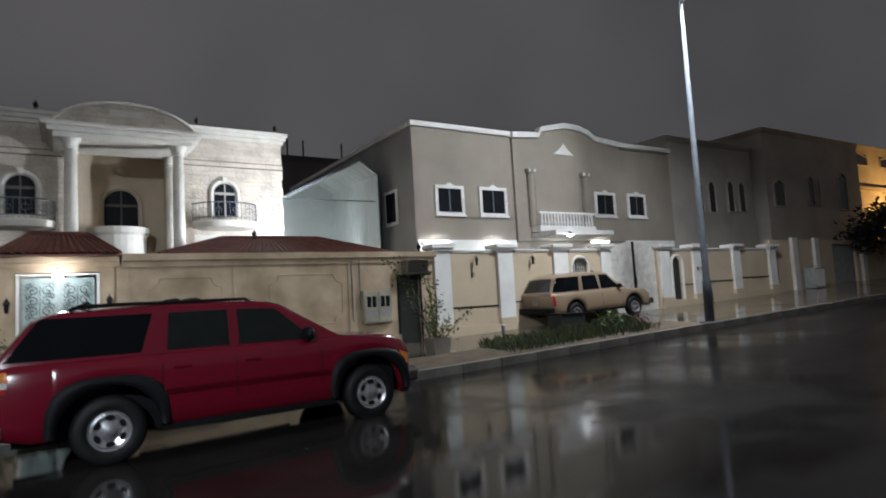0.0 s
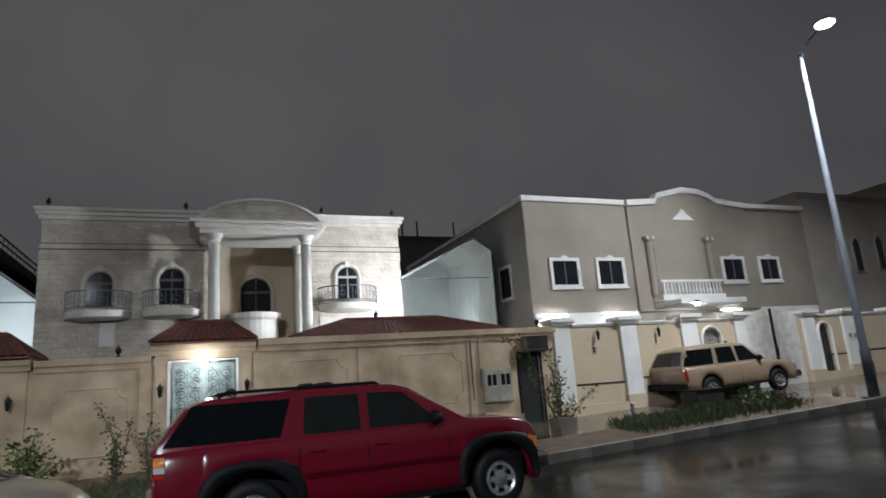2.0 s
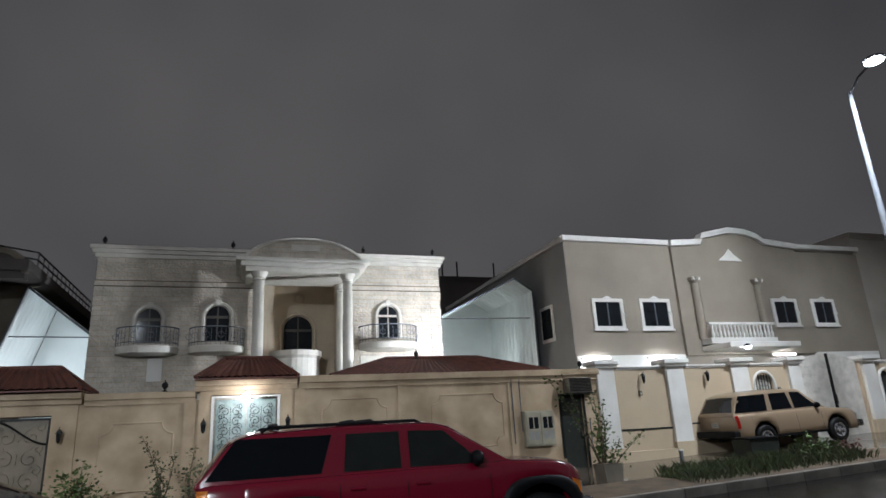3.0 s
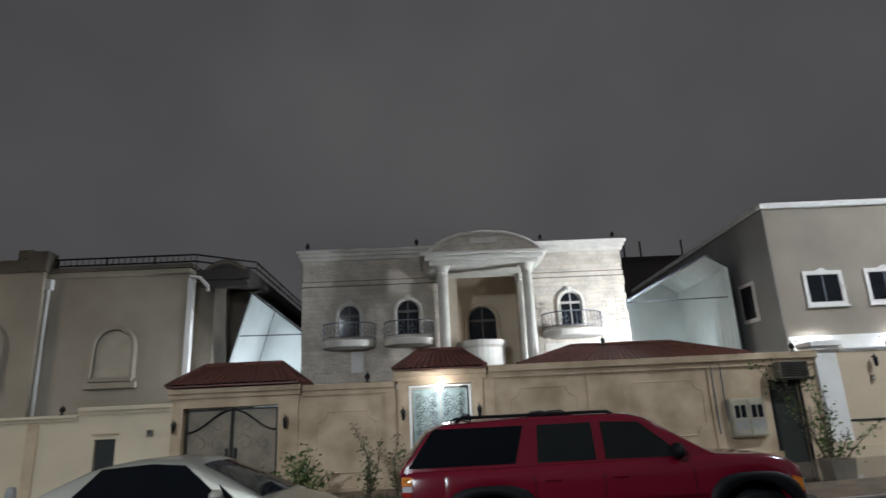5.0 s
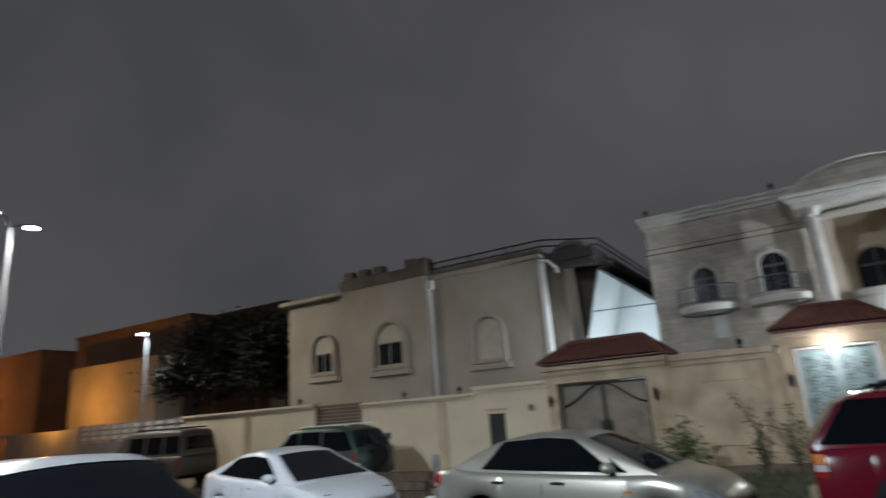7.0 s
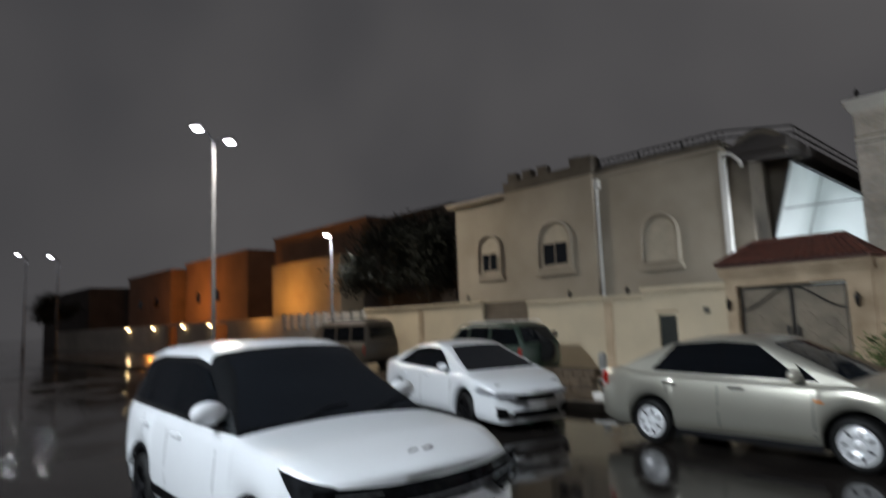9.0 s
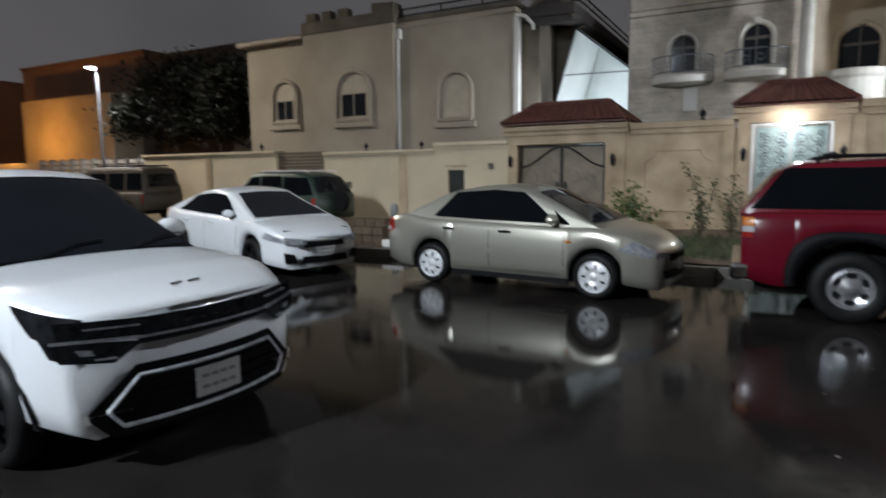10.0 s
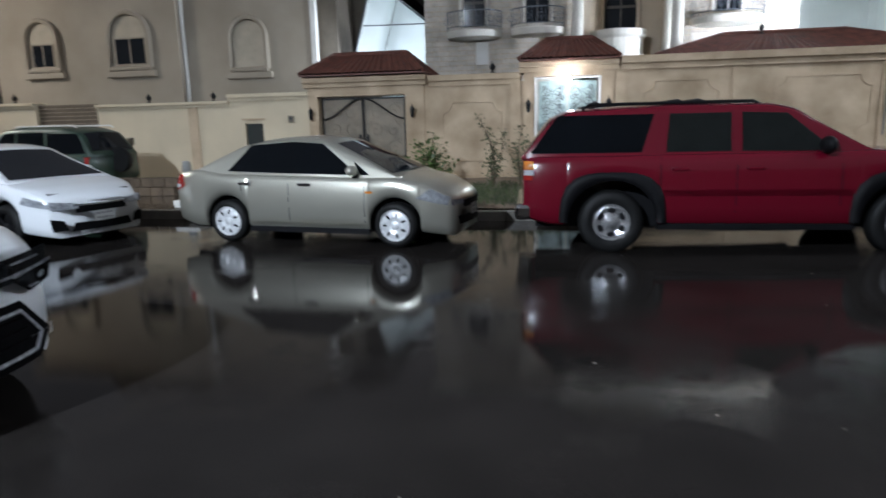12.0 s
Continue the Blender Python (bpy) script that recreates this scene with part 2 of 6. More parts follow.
M = {
    "asphalt": wet_mat("wet_asphalt", (0.016, 0.0138, 0.0125), 0.60, 0.26, 0.025, 0.30, 0.4, 0.2, 2.0),
    "paving": wet_mat("wet_paving", (0.12, 0.095, 0.07), 0.58, 0.22, 0.04, 0.55, 0.15),
    "kerb": mat("kerb_concrete", (0.12, 0.11, 0.095), 0.4, vary=0.4, scale=2.0, bump=0.3),
    "earth": mat("bare_earth", (0.12, 0.085, 0.055), 0.8, vary=0.35, scale=2.5, fine=30, bump=0.6),
    "sand_wall": mat("sand_coloured_render", (0.47, 0.365, 0.25), 0.75, vary=0.16, scale=1.3, fine=80, bump=0.3, dirt=(0.36, 0.255, 0.15)),
    "yellow_wall": mat("pale_yellow_render", (0.60, 0.51, 0.36), 0.75, vary=0.1, scale=0.8, fine=70, bump=0.2),
    "tan_wall": mat("tan_render", (0.50, 0.40, 0.28), 0.75, vary=0.1, scale=0.8, fine=70, bump=0.2),
    "white": mat("white_paint", (0.74, 0.73, 0.70), 0.6, vary=0.02, scale=1.5, bump=0.1, dirt=(0.66, 0.63, 0.58)),
    "greybrown": mat("grey_brown_render", (0.285, 0.245, 0.20), 0.85, vary=0.1, scale=0.7, fine=90, bump=0.3),
    "side_grey": mat("weathered_grey_render", (0.27, 0.27, 0.26), 0.85, vary=0.12, scale=0.6, fine=90, bump=0.3),
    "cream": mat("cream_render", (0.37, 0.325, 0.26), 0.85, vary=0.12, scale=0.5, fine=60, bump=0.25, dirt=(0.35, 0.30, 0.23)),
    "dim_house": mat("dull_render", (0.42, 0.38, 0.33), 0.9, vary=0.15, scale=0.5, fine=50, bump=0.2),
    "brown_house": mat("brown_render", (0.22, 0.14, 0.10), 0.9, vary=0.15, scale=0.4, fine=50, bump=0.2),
    # Near black: the lack of light on these walls is painted in.
    "dark_house": mat("unlit_render", (0.07, 0.06, 0.055), 0.9, vary=0.2, scale=0.5, fine=50, bump=0.2),
    "stone": blocks_mat("rough_limestone", (0.55, 0.50, 0.43), (0.50, 0.455, 0.39), 0.55, 0.15, vary=0.16, bump=0.9),
    "smooth_stone": mat("smooth_stone_trim", (0.60, 0.57, 0.51), 0.65, vary=0.1, scale=2, fine=50, bump=0.2),
    "recess": mat("beige_recess_render", (0.50, 0.42, 0.32), 0.8, vary=0.12, scale=1.0, bump=0.2),
    "tiles": mat("red_clay_tiles", (0.105, 0.036, 0.024), 0.55, vary=0.35, scale=5.0, fine=40, bump=0.3),
    "sheet": mat("white_metal_sheet", (0.70, 0.75, 0.74), 0.4, vary=0.06, scale=0.8, bump=0.05),
    "iron": mat("black_wrought_iron", (0.02, 0.02, 0.02), 0.45, metal=0.6, vary=0.2, bump=0.1),
    "gate_panel": mat("brown_gate_panel", (0.20, 0.165, 0.12), 0.5, metal=0.3, vary=0.2, scale=3, bump=0.2),
    "gate_glass": mat("frosted_gate_panel", (0.34, 0.42, 0.40), 0.35, vary=0.25, scale=6, bump=0.2),
    "pale_gate": mat("pale_metal_gate", (0.62, 0.59, 0.54), 0.5, metal=0.0, vary=0.15, scale=4, bump=0.2),
    "shutter": mat("brown_roller_shutter", (0.13, 0.10, 0.07), 0.6, metal=0.2, vary=0.15, bump=0.1),
    "dark_door": mat("dark_steel_door", (0.022, 0.026, 0.022), 0.45, vary=0.2, bump=0.1),
    "glass": glass_mat("dark_window_glass"),
    "car_glass": glass_mat("tinted_car_glass", (0.007, 0.009, 0.012), 0.03),
    # Opaque pane made paler to paint light showing through the cabin.
    "lit_glass": glass_mat("lit_through_car_glass", (0.022, 0.025, 0.024), 0.04),
    "curtain": mat("pale_roller_blind", (0.46, 0.41, 0.32), 0.8, vary=0.08, bump=0.1),
    "steel": mat("galvanised_steel", (0.13, 0.14, 0.16), 0.5, metal=0.4, vary=0.15, bump=0.1),
    "pole": mat("painted_lamp_pole", (0.065, 0.07, 0.08), 0.7, vary=0.2, bump=0.1, spec=0.15),
    "ac": mat("air_conditioner_metal", (0.16, 0.14, 0.11), 0.6, vary=0.2, bump=0.1),
    "bark": mat("bark", (0.10, 0.075, 0.05), 0.9, vary=0.3, scale=8, bump=0.6),
    "leaf": mat("green_leaves", (0.075, 0.12, 0.03), 0.5, vary=0.45, scale=6, bump=0.0),
    "dull_leaf": mat("dusty_leaves", (0.07, 0.085, 0.035), 0.6, vary=0.4, scale=6, bump=0.0),
    # Leaves of the unlit trees: missing light is put into a near-black colour.
    "unlit_leaf": mat("unlit_foliage", (0.012, 0.015, 0.01), 0.7, vary=0.4, scale=4, bump=0.0),
    "grass": mat("rough_grass", (0.06, 0.075, 0.03), 0.7, vary=0.45, scale=3, bump=0.0),
    # Dark brown holding painted shade: unlit cream-house parts and the villa's groove lines.
    "shade_brown": mat("shade_brown_render", (0.13, 0.11, 0.085), 0.9, vary=0.3, scale=0.9, fine=50, bump=0.4),
    # Frames of the villa's shaded windows, their shade put into the colour.
    "dark_frame": mat("shaded_window_frame", (0.07, 0.06, 0.05), 0.5, metal=0.3, vary=0.15, bump=0.05),
    "cabinet": mat("faded_beige_cabinet_paint", (0.33, 0.30, 0.23), 0.6, vary=0.2, scale=4, bump=0.1),
    "gloss_black": mat("gloss_black_pillar", (0.006, 0.007, 0.008), 0.12, vary=0.1, bump=0.0, spec=0.4),
    "lit": mat("lamp_glow", (0.95, 0.98, 1.0), 0.4, vary=0.0, bump=0.0, emit=60.0),
    "lit_soft": mat("tube_glow", (0.95, 0.98, 1.0), 0.4, vary=0.0, bump=0.0, emit=9.0),
    "lit_warm": mat("warm_glow", (1.0, 0.72, 0.35), 0.4, vary=0.0, bump=0.0, emit=14.0),
    "tyre": mat("tyre_rubber", (0.006, 0.006, 0.006), 0.6, vary=0.2, scale=10, bump=0.2, spec=0.25),
    "rim": mat("alloy_rim", (0.50, 0.50, 0.51), 0.25, metal=0.75, vary=0.12, scale=10, bump=0.05),
    "hubcap": mat("silver_wheel_cover", (0.66, 0.67, 0.68), 0.3, metal=0.15, vary=0.08, scale=10, bump=0.05),
    "chrome": mat("chrome", (0.75, 0.76, 0.78), 0.12, metal=1.0, vary=0.05, bump=0.0),
    "black_plastic": mat("black_plastic", (0.005, 0.005, 0.006), 0.6, vary=0.15, bump=0.15, spec=0.15),
    "red_paint": mat("wet_dark_red_paint", (0.115, 0.003, 0.012), 0.2, vary=0.02, scale=1.5, bump=0.0, coat=0.8),
    "champagne": mat("champagne_metallic_paint", (0.56, 0.545, 0.465), 0.28, metal=0.75, vary=0.02, scale=1.5, bump=0.0, coat=0.7),
    "white_paint": mat("white_car_paint", (0.72, 0.74, 0.76), 0.3, vary=0.02, scale=1.5, bump=0.0, coat=0.8),
    "gold_paint": mat("gold_beige_paint", (0.33, 0.24, 0.16), 0.35, metal=0.3, vary=0.02, scale=1.5, bump=0.0, coat=0.6),
    "green_paint": mat("dark_green_paint", (0.022, 0.045, 0.03), 0.4, vary=0.2, scale=2, bump=0.0, coat=0.4),
    "van_paint": mat("dull_beige_van_paint", (0.075, 0.06, 0.045), 0.5, vary=0.1, scale=1.5, bump=0.0),
    "headlamp": mat("clear_headlamp", (0.55, 0.57, 0.6), 0.12, metal=0.25, vary=0.3, scale=20, bump=0.0),
    "dark_lamp": mat("smoked_headlamp", (0.03, 0.032, 0.036), 0.1, metal=0.3, vary=0.4, scale=14, bump=0.0),
    "red_lamp": mat("red_tail_lamp", (0.45, 0.02, 0.012), 0.2, vary=0.2, scale=20, bump=0.0),
    "amber": mat("amber_lamp", (0.80, 0.28, 0.03), 0.2, vary=0.15, scale=20, bump=0.0),
    "plate": mat("number_plate", (0.62, 0.62, 0.60), 0.4, vary=0.05, bump=0.0),
    "plate_mark": mat("plate_marks", (0.26, 0.26, 0.27), 0.5, vary=0.05, bump=0.0),
    "bin": mat("grey_box_plastic", (0.28, 0.28, 0.27), 0.6, vary=0.15, bump=0.1),
}


# ---- mesh helpers ----
def mesh_of(bm, name, material):
    me = bpy.data.meshes.new(name)
    bm.to_mesh(me)
    bm.free()
    me.materials.append(M[material] if isinstance(material, str) else material)
    return me


def part(name, bm, material, parent=None, label="", smooth=False):
    """One mesh object, under a thing or under a part."""
    ob = new(name, mesh_of(bm, name, material))
    if smooth:
        for p in ob.data.polygons:
            p.use_smooth = True
    if parent:
        ob.parent = parent
    return tagged(ob, label)


def thing(name, label, category, at=(0, 0, 0), turn=0, group="", kind=""):
    ob = new(name)
    ob.matrix_world = pose(*at, 0, 0, turn)
    return tagged(ob, label, category, group, kind)


def box(bm, x0, x1, y0, y1, z0, z1, bevel=0.0):
    vs = bmesh.ops.create_cube(bm, size=1.0)["verts"]
    for v in vs:
        v.co = Vector((x0 + (v.co.x + 0.5) * (x1 - x0), y0 + (v.co.y + 0.5) * (y1 - y0), z0 + (v.co.z + 0.5) * (z1 - z0)))
    if bevel:
        es = list({e for v in vs for e in v.link_edges})
        bmesh.ops.bevel(bm, geom=es, offset=bevel, segments=2, profile=0.5, affect="EDGES")
    return bm


def B(*a, **k):
    return box(bmesh.new(), *a, **k)


def prism(bm, outline, y0, y1, axis="y"):
    """A plate: the outline in x, z (or y, z for axis x, or x, y for axis z) drawn out along the axis."""
    def at(u, v, w):
        return {"y": (u, w, v), "x": (w, u, v), "z": (u, v, w)}[axis]
    a = [bm.verts.new(at(u, v, y0)) for u, v in outline]
    b = [bm.verts.new(at(u, v, y1)) for u, v in outline]
    n = len(a)
    bm.faces.new(a)
    bm.faces.new(b[::-1])
    for i in range(n):
        bm.faces.new((a[i], b[i], b[(i + 1) % n], a[(i + 1) % n]))
    bmesh.ops.recalc_face_normals(bm, faces=bm.faces)
    return bm


def P(outline, y0, y1, axis="y"):
    return prism(bmesh.new(), outline, y0, y1, axis)


def lathe(bm, profile, at=(0, 0, 0), n=20, axis="z", caps=True):
    """Turn a profile of (radius, height) about an upright axis (or one along y)."""
    rings = []
    for r, h in profile:
        ring = []
        for i in range(n):
            a = 2 * math.pi * i / n
            c, s = r * math.cos(a), r * math.sin(a)
            co = (c, s, h) if axis == "z" else (c, h, s)
            ring.append(bm.verts.new(Vector(co) + Vector(at)))
        rings.append(ring)
    for a, b in zip(rings, rings[1:]):
        for i in range(n):
            bm.faces.new((a[i], a[(i + 1) % n], b[(i + 1) % n], b[i]))
    if caps:
        bm.faces.new(rings[0])
        bm.faces.new(rings[-1])
    bmesh.ops.recalc_face_normals(bm, faces=bm.faces)
    return bm


def tube(bm, pts, r, n=6, taper=1.0):
    """A round bar along points."""
    pts = [Vector(p) for p in pts]
    rings = []
    for i, p in enumerate(pts):
        d = (pts[min(i + 1, len(pts) - 1)] - pts[max(i - 1, 0)]).normalized()
        u = d.orthogonal().normalized() if not rings else (u - d * u.dot(d)).normalized()
        v = d.cross(u)
        k = r * (1 + (taper - 1) * i / max(1, len(pts) - 1))
        rings.append([bm.verts.new(p + k * (u * math.cos(a) + v * math.sin(a))) for a in [2 * math.pi * j / n for j in range(n)]])
    for a, b in zip(rings, rings[1:]):
        for i in range(n):
            bm.faces.new((a[i], a[(i + 1) % n], b[(i + 1) % n], b[i]))
    bm.faces.new(rings[0][::-1])
    bm.faces.new(rings[-1])
    return bm


def arch_outline(x0, x1, z0, z1, n=14):
    """A doorway outline with a round head."""
    r, c = (x1 - x0) / 2, (x0 + x1) / 2
    pts = [(x0, z0), (x1, z0)]
    return pts + [(c + r * math.cos(math.pi * i / n), z1 - r + r * math.sin(math.pi * i / n)) for i in range(n + 1)]


def wall_with_holes(bm, x0, x1, z0, z1, y0, y1, holes):
    """A wall along x of boxes round rectangular holes (hx0, hx1, hz0, hz1)."""
    xs = sorted({x0, x1, *[h[0] for h in holes], *[h[1] for h in holes]})
    for a, b in zip(xs, xs[1:]):
        hs = sorted([h for h in holes if h[0] <= a + 1e-6 and h[1] >= b - 1e-6], key=lambda h: h[2])
        z = z0
        for h in hs:
            if h[2] > z + 1e-4:
                box(bm, a, b, y0, y1, z, h[2])
            z = h[3]
        if z1 > z + 1e-4:
            box(bm, a, b, y0, y1, z, z1)
    bmesh.ops.remove_doubles(bm, verts=bm.verts, dist=1e-4)
    return bm


# ---- ground, road, pavement ----
def sheet(xs, ys, height):
    bm = bmesh.new()
    grid = [[bm.verts.new((x, y, height(x, y))) for y in ys] for x in xs]
    for i in range(len(xs) - 1):
        for j in range(len(ys) - 1):
            bm.faces.new((grid[i][j], grid[i + 1][j], grid[i + 1][j + 1], grid[i][j + 1]))
    return bm


XS = [-900, -300, -120, -60] + [-40 + 2 * i for i in range(51)] + [90, 160, 400, 900]
YS = [-900, -300, -80, -30, -14, -6, -2, 2, 6, 10.4, 12, 16, 24, 40, 80, 300, 900]
tagged(part("ground", sheet(XS, YS, lambda x, y: rise(x)), "asphalt", smooth=True), "wet dark asphalt street with shallow puddles", "road", kind="structure")
PX = [-60 + 1.5 * i for i in range(75)]
pavement = part("pavement", sheet(PX, [KERB_Y + 0.14, 12, 13.5, 16.0], walk_z), "paving")
tagged(pavement, "wet beige paved forecourt strip between kerb and walls", "pavement", kind="structure")
stone_me = mesh_of(B(0.0, 0.985, 0, 0.16, -0.1, 0.165, bevel=0.015), "kerb_stone", "kerb")
for i in range(66):
    x = -24 + i
    ks = new("kerb_stone", stone_me)
    ks.matrix_world = pose(x, KERB_Y, rise(x + 0.5), 0, -math.degrees(math.atan(rise(x + 1) - rise(x))), random.uniform(-0.3, 0.3))
    ks.parent = pavement
tagged(part("planting_bed", sheet([5.8 + 0.5 * i for i in range(20)], [10.66, 11.2, 12.1, 12.35], lambda x, y: walk_z(x, y) + (0.05 if 10.9 < y < 12.2 else 0.01) + 0.02 * noise.noise((x, y, 0))), "earth", smooth=True),
       "strip of bare damp earth beside the kerb", "planting bed", kind="structure")
tagged(part("planting_bed", sheet([-3.6 + 0.4 * i for i in range(14)], [10.7, 12, 13.2, 15.28], lambda x, y: walk_z(x, y) + 0.04 + 0.03 * noise.noise((x, y, 3))), "earth", smooth=True),
       "earth bed with weeds in front of the sand-coloured wall", "planting bed", kind="structure")


# ---- street walls ----
def coping(bm, x0, x1, z, y=WALL_Y, out=0.10, th=0.2, depth=0.3):
    """A stepped cap along a wall top."""
    box(bm, x0, x1, y - out * 0.45, y + depth + out * 0.45, z - th, z - th * 0.55)
    box(bm, x0, x1, y - out, y + depth + out, z - th * 0.55, z, bevel=0.012)
    return bm


def hip_roof(name, x0, x1, y0, y1, z0, z1, rx0, rx1, label, parent=None):
    """A low hipped roof of barrel tiles: ribs down each slope."""
    bm = bmesh.new()
    ym = (y0 + y1) / 2
    c = [(x0, y0, z0), (x1, y0, z0), (x1, y1, z0), (x0, y1, z0), (rx0, ym, z1), (rx1, ym, z1)]
    V = [Vector(p) for p in c]
    for quad in ((0, 1, 5, 4), (2, 3, 4, 5)):
        a, b, t1, t0 = (V[i] for i in quad)
        n = max(6, int((b - a).length / 0.16) * 2)
        m = 6
        nor = (b - a).cross(t0 - a).normalized()
        rows = []
        for j in range(m + 1):
            v = j / m
            lo, hi = a.lerp(t0, v), b.lerp(t1, v)
            rows.append([bm.verts.new(lo.lerp(hi, i / n) + nor * (0.035 * (i % 2) + 0.015 * (1 - v))) for i in range(n + 1)])
        for j in range(m):
            for i in range(n):
                bm.faces.new((rows[j][i], rows[j][i + 1], rows[j + 1][i + 1], rows[j + 1][i]))
    for tri in ((0, 3, 4), (1, 2, 5)):
        a, b, t = (V[i] for i in tri)
        n = max(6, int((b - a).length / 0.16) * 2)
        for i in range(n):
            p, q = a.lerp(b, i / n), a.lerp(b, (i + 1) / n)
            up = Vector((0, 0, 0.03 * (i % 2))), Vector((0, 0, 0.03 * ((i + 1) % 2)))
            bm.faces.new((bm.verts.new(p + up[0]), bm.verts.new(q + up[1]), bm.verts.new(t)))
    tube(bm, [V[4] + Vector((0, 0, 0.02)), V[5] + Vector((0, 0, 0.02))], 0.06)
    for i, j in ((0, 4), (3, 4), (1, 5), (2, 5)):
        tube(bm, [V[i] + Vector((0, 0, 0.02)), V[j] + Vector((0, 0, 0.02))], 0.05)
    box(bm, x0, x1, y0, y1, z0 - 0.04, z0 - 0.004)
    return part(name, bm, "tiles", parent, label)


def urn(at, h=0.3, material="iron"):
    """A small lantern-shaped finial."""
    t = thing("finial", "small dark lantern-shaped finial on the wall top", "finial", at, group="finials")
    part("base", lathe(bmesh.new(), [(0.055, 0), (0.055, 0.03), (0.025, 0.05), (0.02, h * 0.3)], n=8), material, t)
    part("body", lathe(bmesh.new(), [(0.03, h * 0.28), (0.065, h * 0.42), (0.07, h * 0.62), (0.035, h * 0.8), (0.012, h * 0.85), (0.012, h)], n=8), material, t)
    return t


def wall_lantern(at):
    t = thing("wall_lantern", "small wrought-iron wall lantern with glass panes", "lantern", at, group="wall lanterns")
    part("bracket", tube(bmesh.new(), [(0, 0, 0), (0, -0.06, 0.03), (0, -0.12, 0.0)], 0.012), "iron", t)
    part("cage", lathe(bmesh.new(), [(0.02, -0.02), (0.055, -0.05), (0.04, -0.2), (0.015, -0.24)], (0, -0.12, 0), n=6), "glass", t)
    part("cap", lathe(bmesh.new(), [(0.07, -0.05), (0.05, 0.0), (0.012, 0.05), (0.008, 0.09)], (0, -0.12, 0), n=6), "iron", t)
    return t


FOOT = -0.3
D = 0.25
# pale yellow wall of the neighbouring house
w = bmesh.new()
wall_with_holes(w, -21.0, -8.6, FOOT, 2.32, WALL_Y, WALL_Y + D, [(-20.35, -19.75, 1.55, 1.95), (-14.46, -12.52, FOOT, 2.32)])
wall_with_holes(w, -8.6, -6.4, FOOT, 2.34, WALL_Y, WALL_Y + D, [(-8.2, -7.7, FOOT, 1.77)])
yellow = tagged(part("wall_west", w, "yellow_wall"), "pale yellow rendered boundary wall", "wall", kind="structure")
c = bmesh.new()
coping(c, -21.05, -14.46, 2.47, th=0.15)
coping(c, -12.52, -8.6, 2.36, th=0.14)
coping(c, -8.62, -6.4, 2.52, th=0.18)
part("coping", c, "yellow_wall", yellow)
for x in (-17.6, -9.66):
    part("pilaster", B(x - 0.13, x + 0.13, WALL_Y - 0.035, WALL_Y, FOOT, 2.3), "sand_wall", yellow)
win = thing("window_1", "small barred window in the yellow wall", "window", kind="structure")
part("pane", B(-20.35, -19.75, WALL_Y + 0.1, WALL_Y + 0.12, 1.55, 1.95), "glass", win)
part("frame", wall_with_holes(bmesh.new(), -20.4, -19.7, 1.5, 2.0, WALL_Y - 0.02, WALL_Y + 0.05, [(-20.35, -19.75, 1.55, 1.72), (-20.35, -19.75, 1.76, 1.95)]), "white", win)
sh = bmesh.new()
for i in range(22):
    z = 0.1 + i * 0.105
    box(sh, -14.44, -12.54, WALL_Y + 0.08 + 0.0, WALL_Y + 0.11, z, z + 0.095, bevel=0.01)
tagged(part("door_1", sh, "shutter"), "closed brown roller shutter in the yellow wall", "shutter", kind="structure")
d2 = thing("door_2", "small closed dark steel door", "door", kind="structure")
part("leaf", B(-8.19, -7.71, WALL_Y + 0.08, WALL_Y + 0.12, walk_z(-8, 15.3), 1.76), "dark_door", d2)
part("lintel", B(-8.26, -7.64, WALL_Y - 0.03, WALL_Y, 1.85, 1.9), "sand_wall", d2)
t = thing("meter_box", "small dark wall-mounted meter box", "meter box", (-6.9, WALL_Y, 1.86))
part("case", B(-0.07, 0.07, -0.06, 0, -0.08, 0.08, bevel=0.01), "ac", t)
part("dial", B(-0.04, 0.04, -0.065, -0.061, -0.02, 0.05), "dark_door", t)
for x in (-15.2, -11.0, -9.1):
    urn((x, WALL_Y + 0.12, 2.36 if x > -14 else 2.47), 0.26)

# sand-coloured wall with its two gates
w = bmesh.new()
wall_with_holes(w, -6.4, -3.4, FOOT, 2.62, WALL_Y - 0.06, WALL_Y + 0.5, [(-6.15, -3.88, FOOT, 2.38)])
wall_with_holes(w, -3.4, -1.0, FOOT, 2.60, WALL_Y, WALL_Y + D, [])
wall_with_holes(w, -1.0, 1.06, FOOT, 2.80, WALL_Y - 0.05, WALL_Y + 0.5, [(-0.74, 0.78, FOOT, 2.68)])
wall_with_holes(w, 1.06, 9.35, FOOT, 2.86, WALL_Y, WALL_Y + D, [(8.16, 8.84, FOOT, 2.36)])
sand = tagged(part("wall_middle", w, "sand_wall"), "sand-coloured rendered boundary wall with mouldings", "wall", kind="structure")
c = bmesh.new()
coping(c, -6.5, -3.34, 2.84, WALL_Y - 0.06, 0.12, 0.24, 0.6)
coping(c, -3.3, -1.08, 2.80, th=0.26)
coping(c, -1.1, 1.16, 3.02, WALL_Y - 0.05, 0.12, 0.24, 0.6)
coping(c, 1.2, 9.4, 3.07, th=0.3, out=0.13)
part("coping", c, "sand_wall", sand)
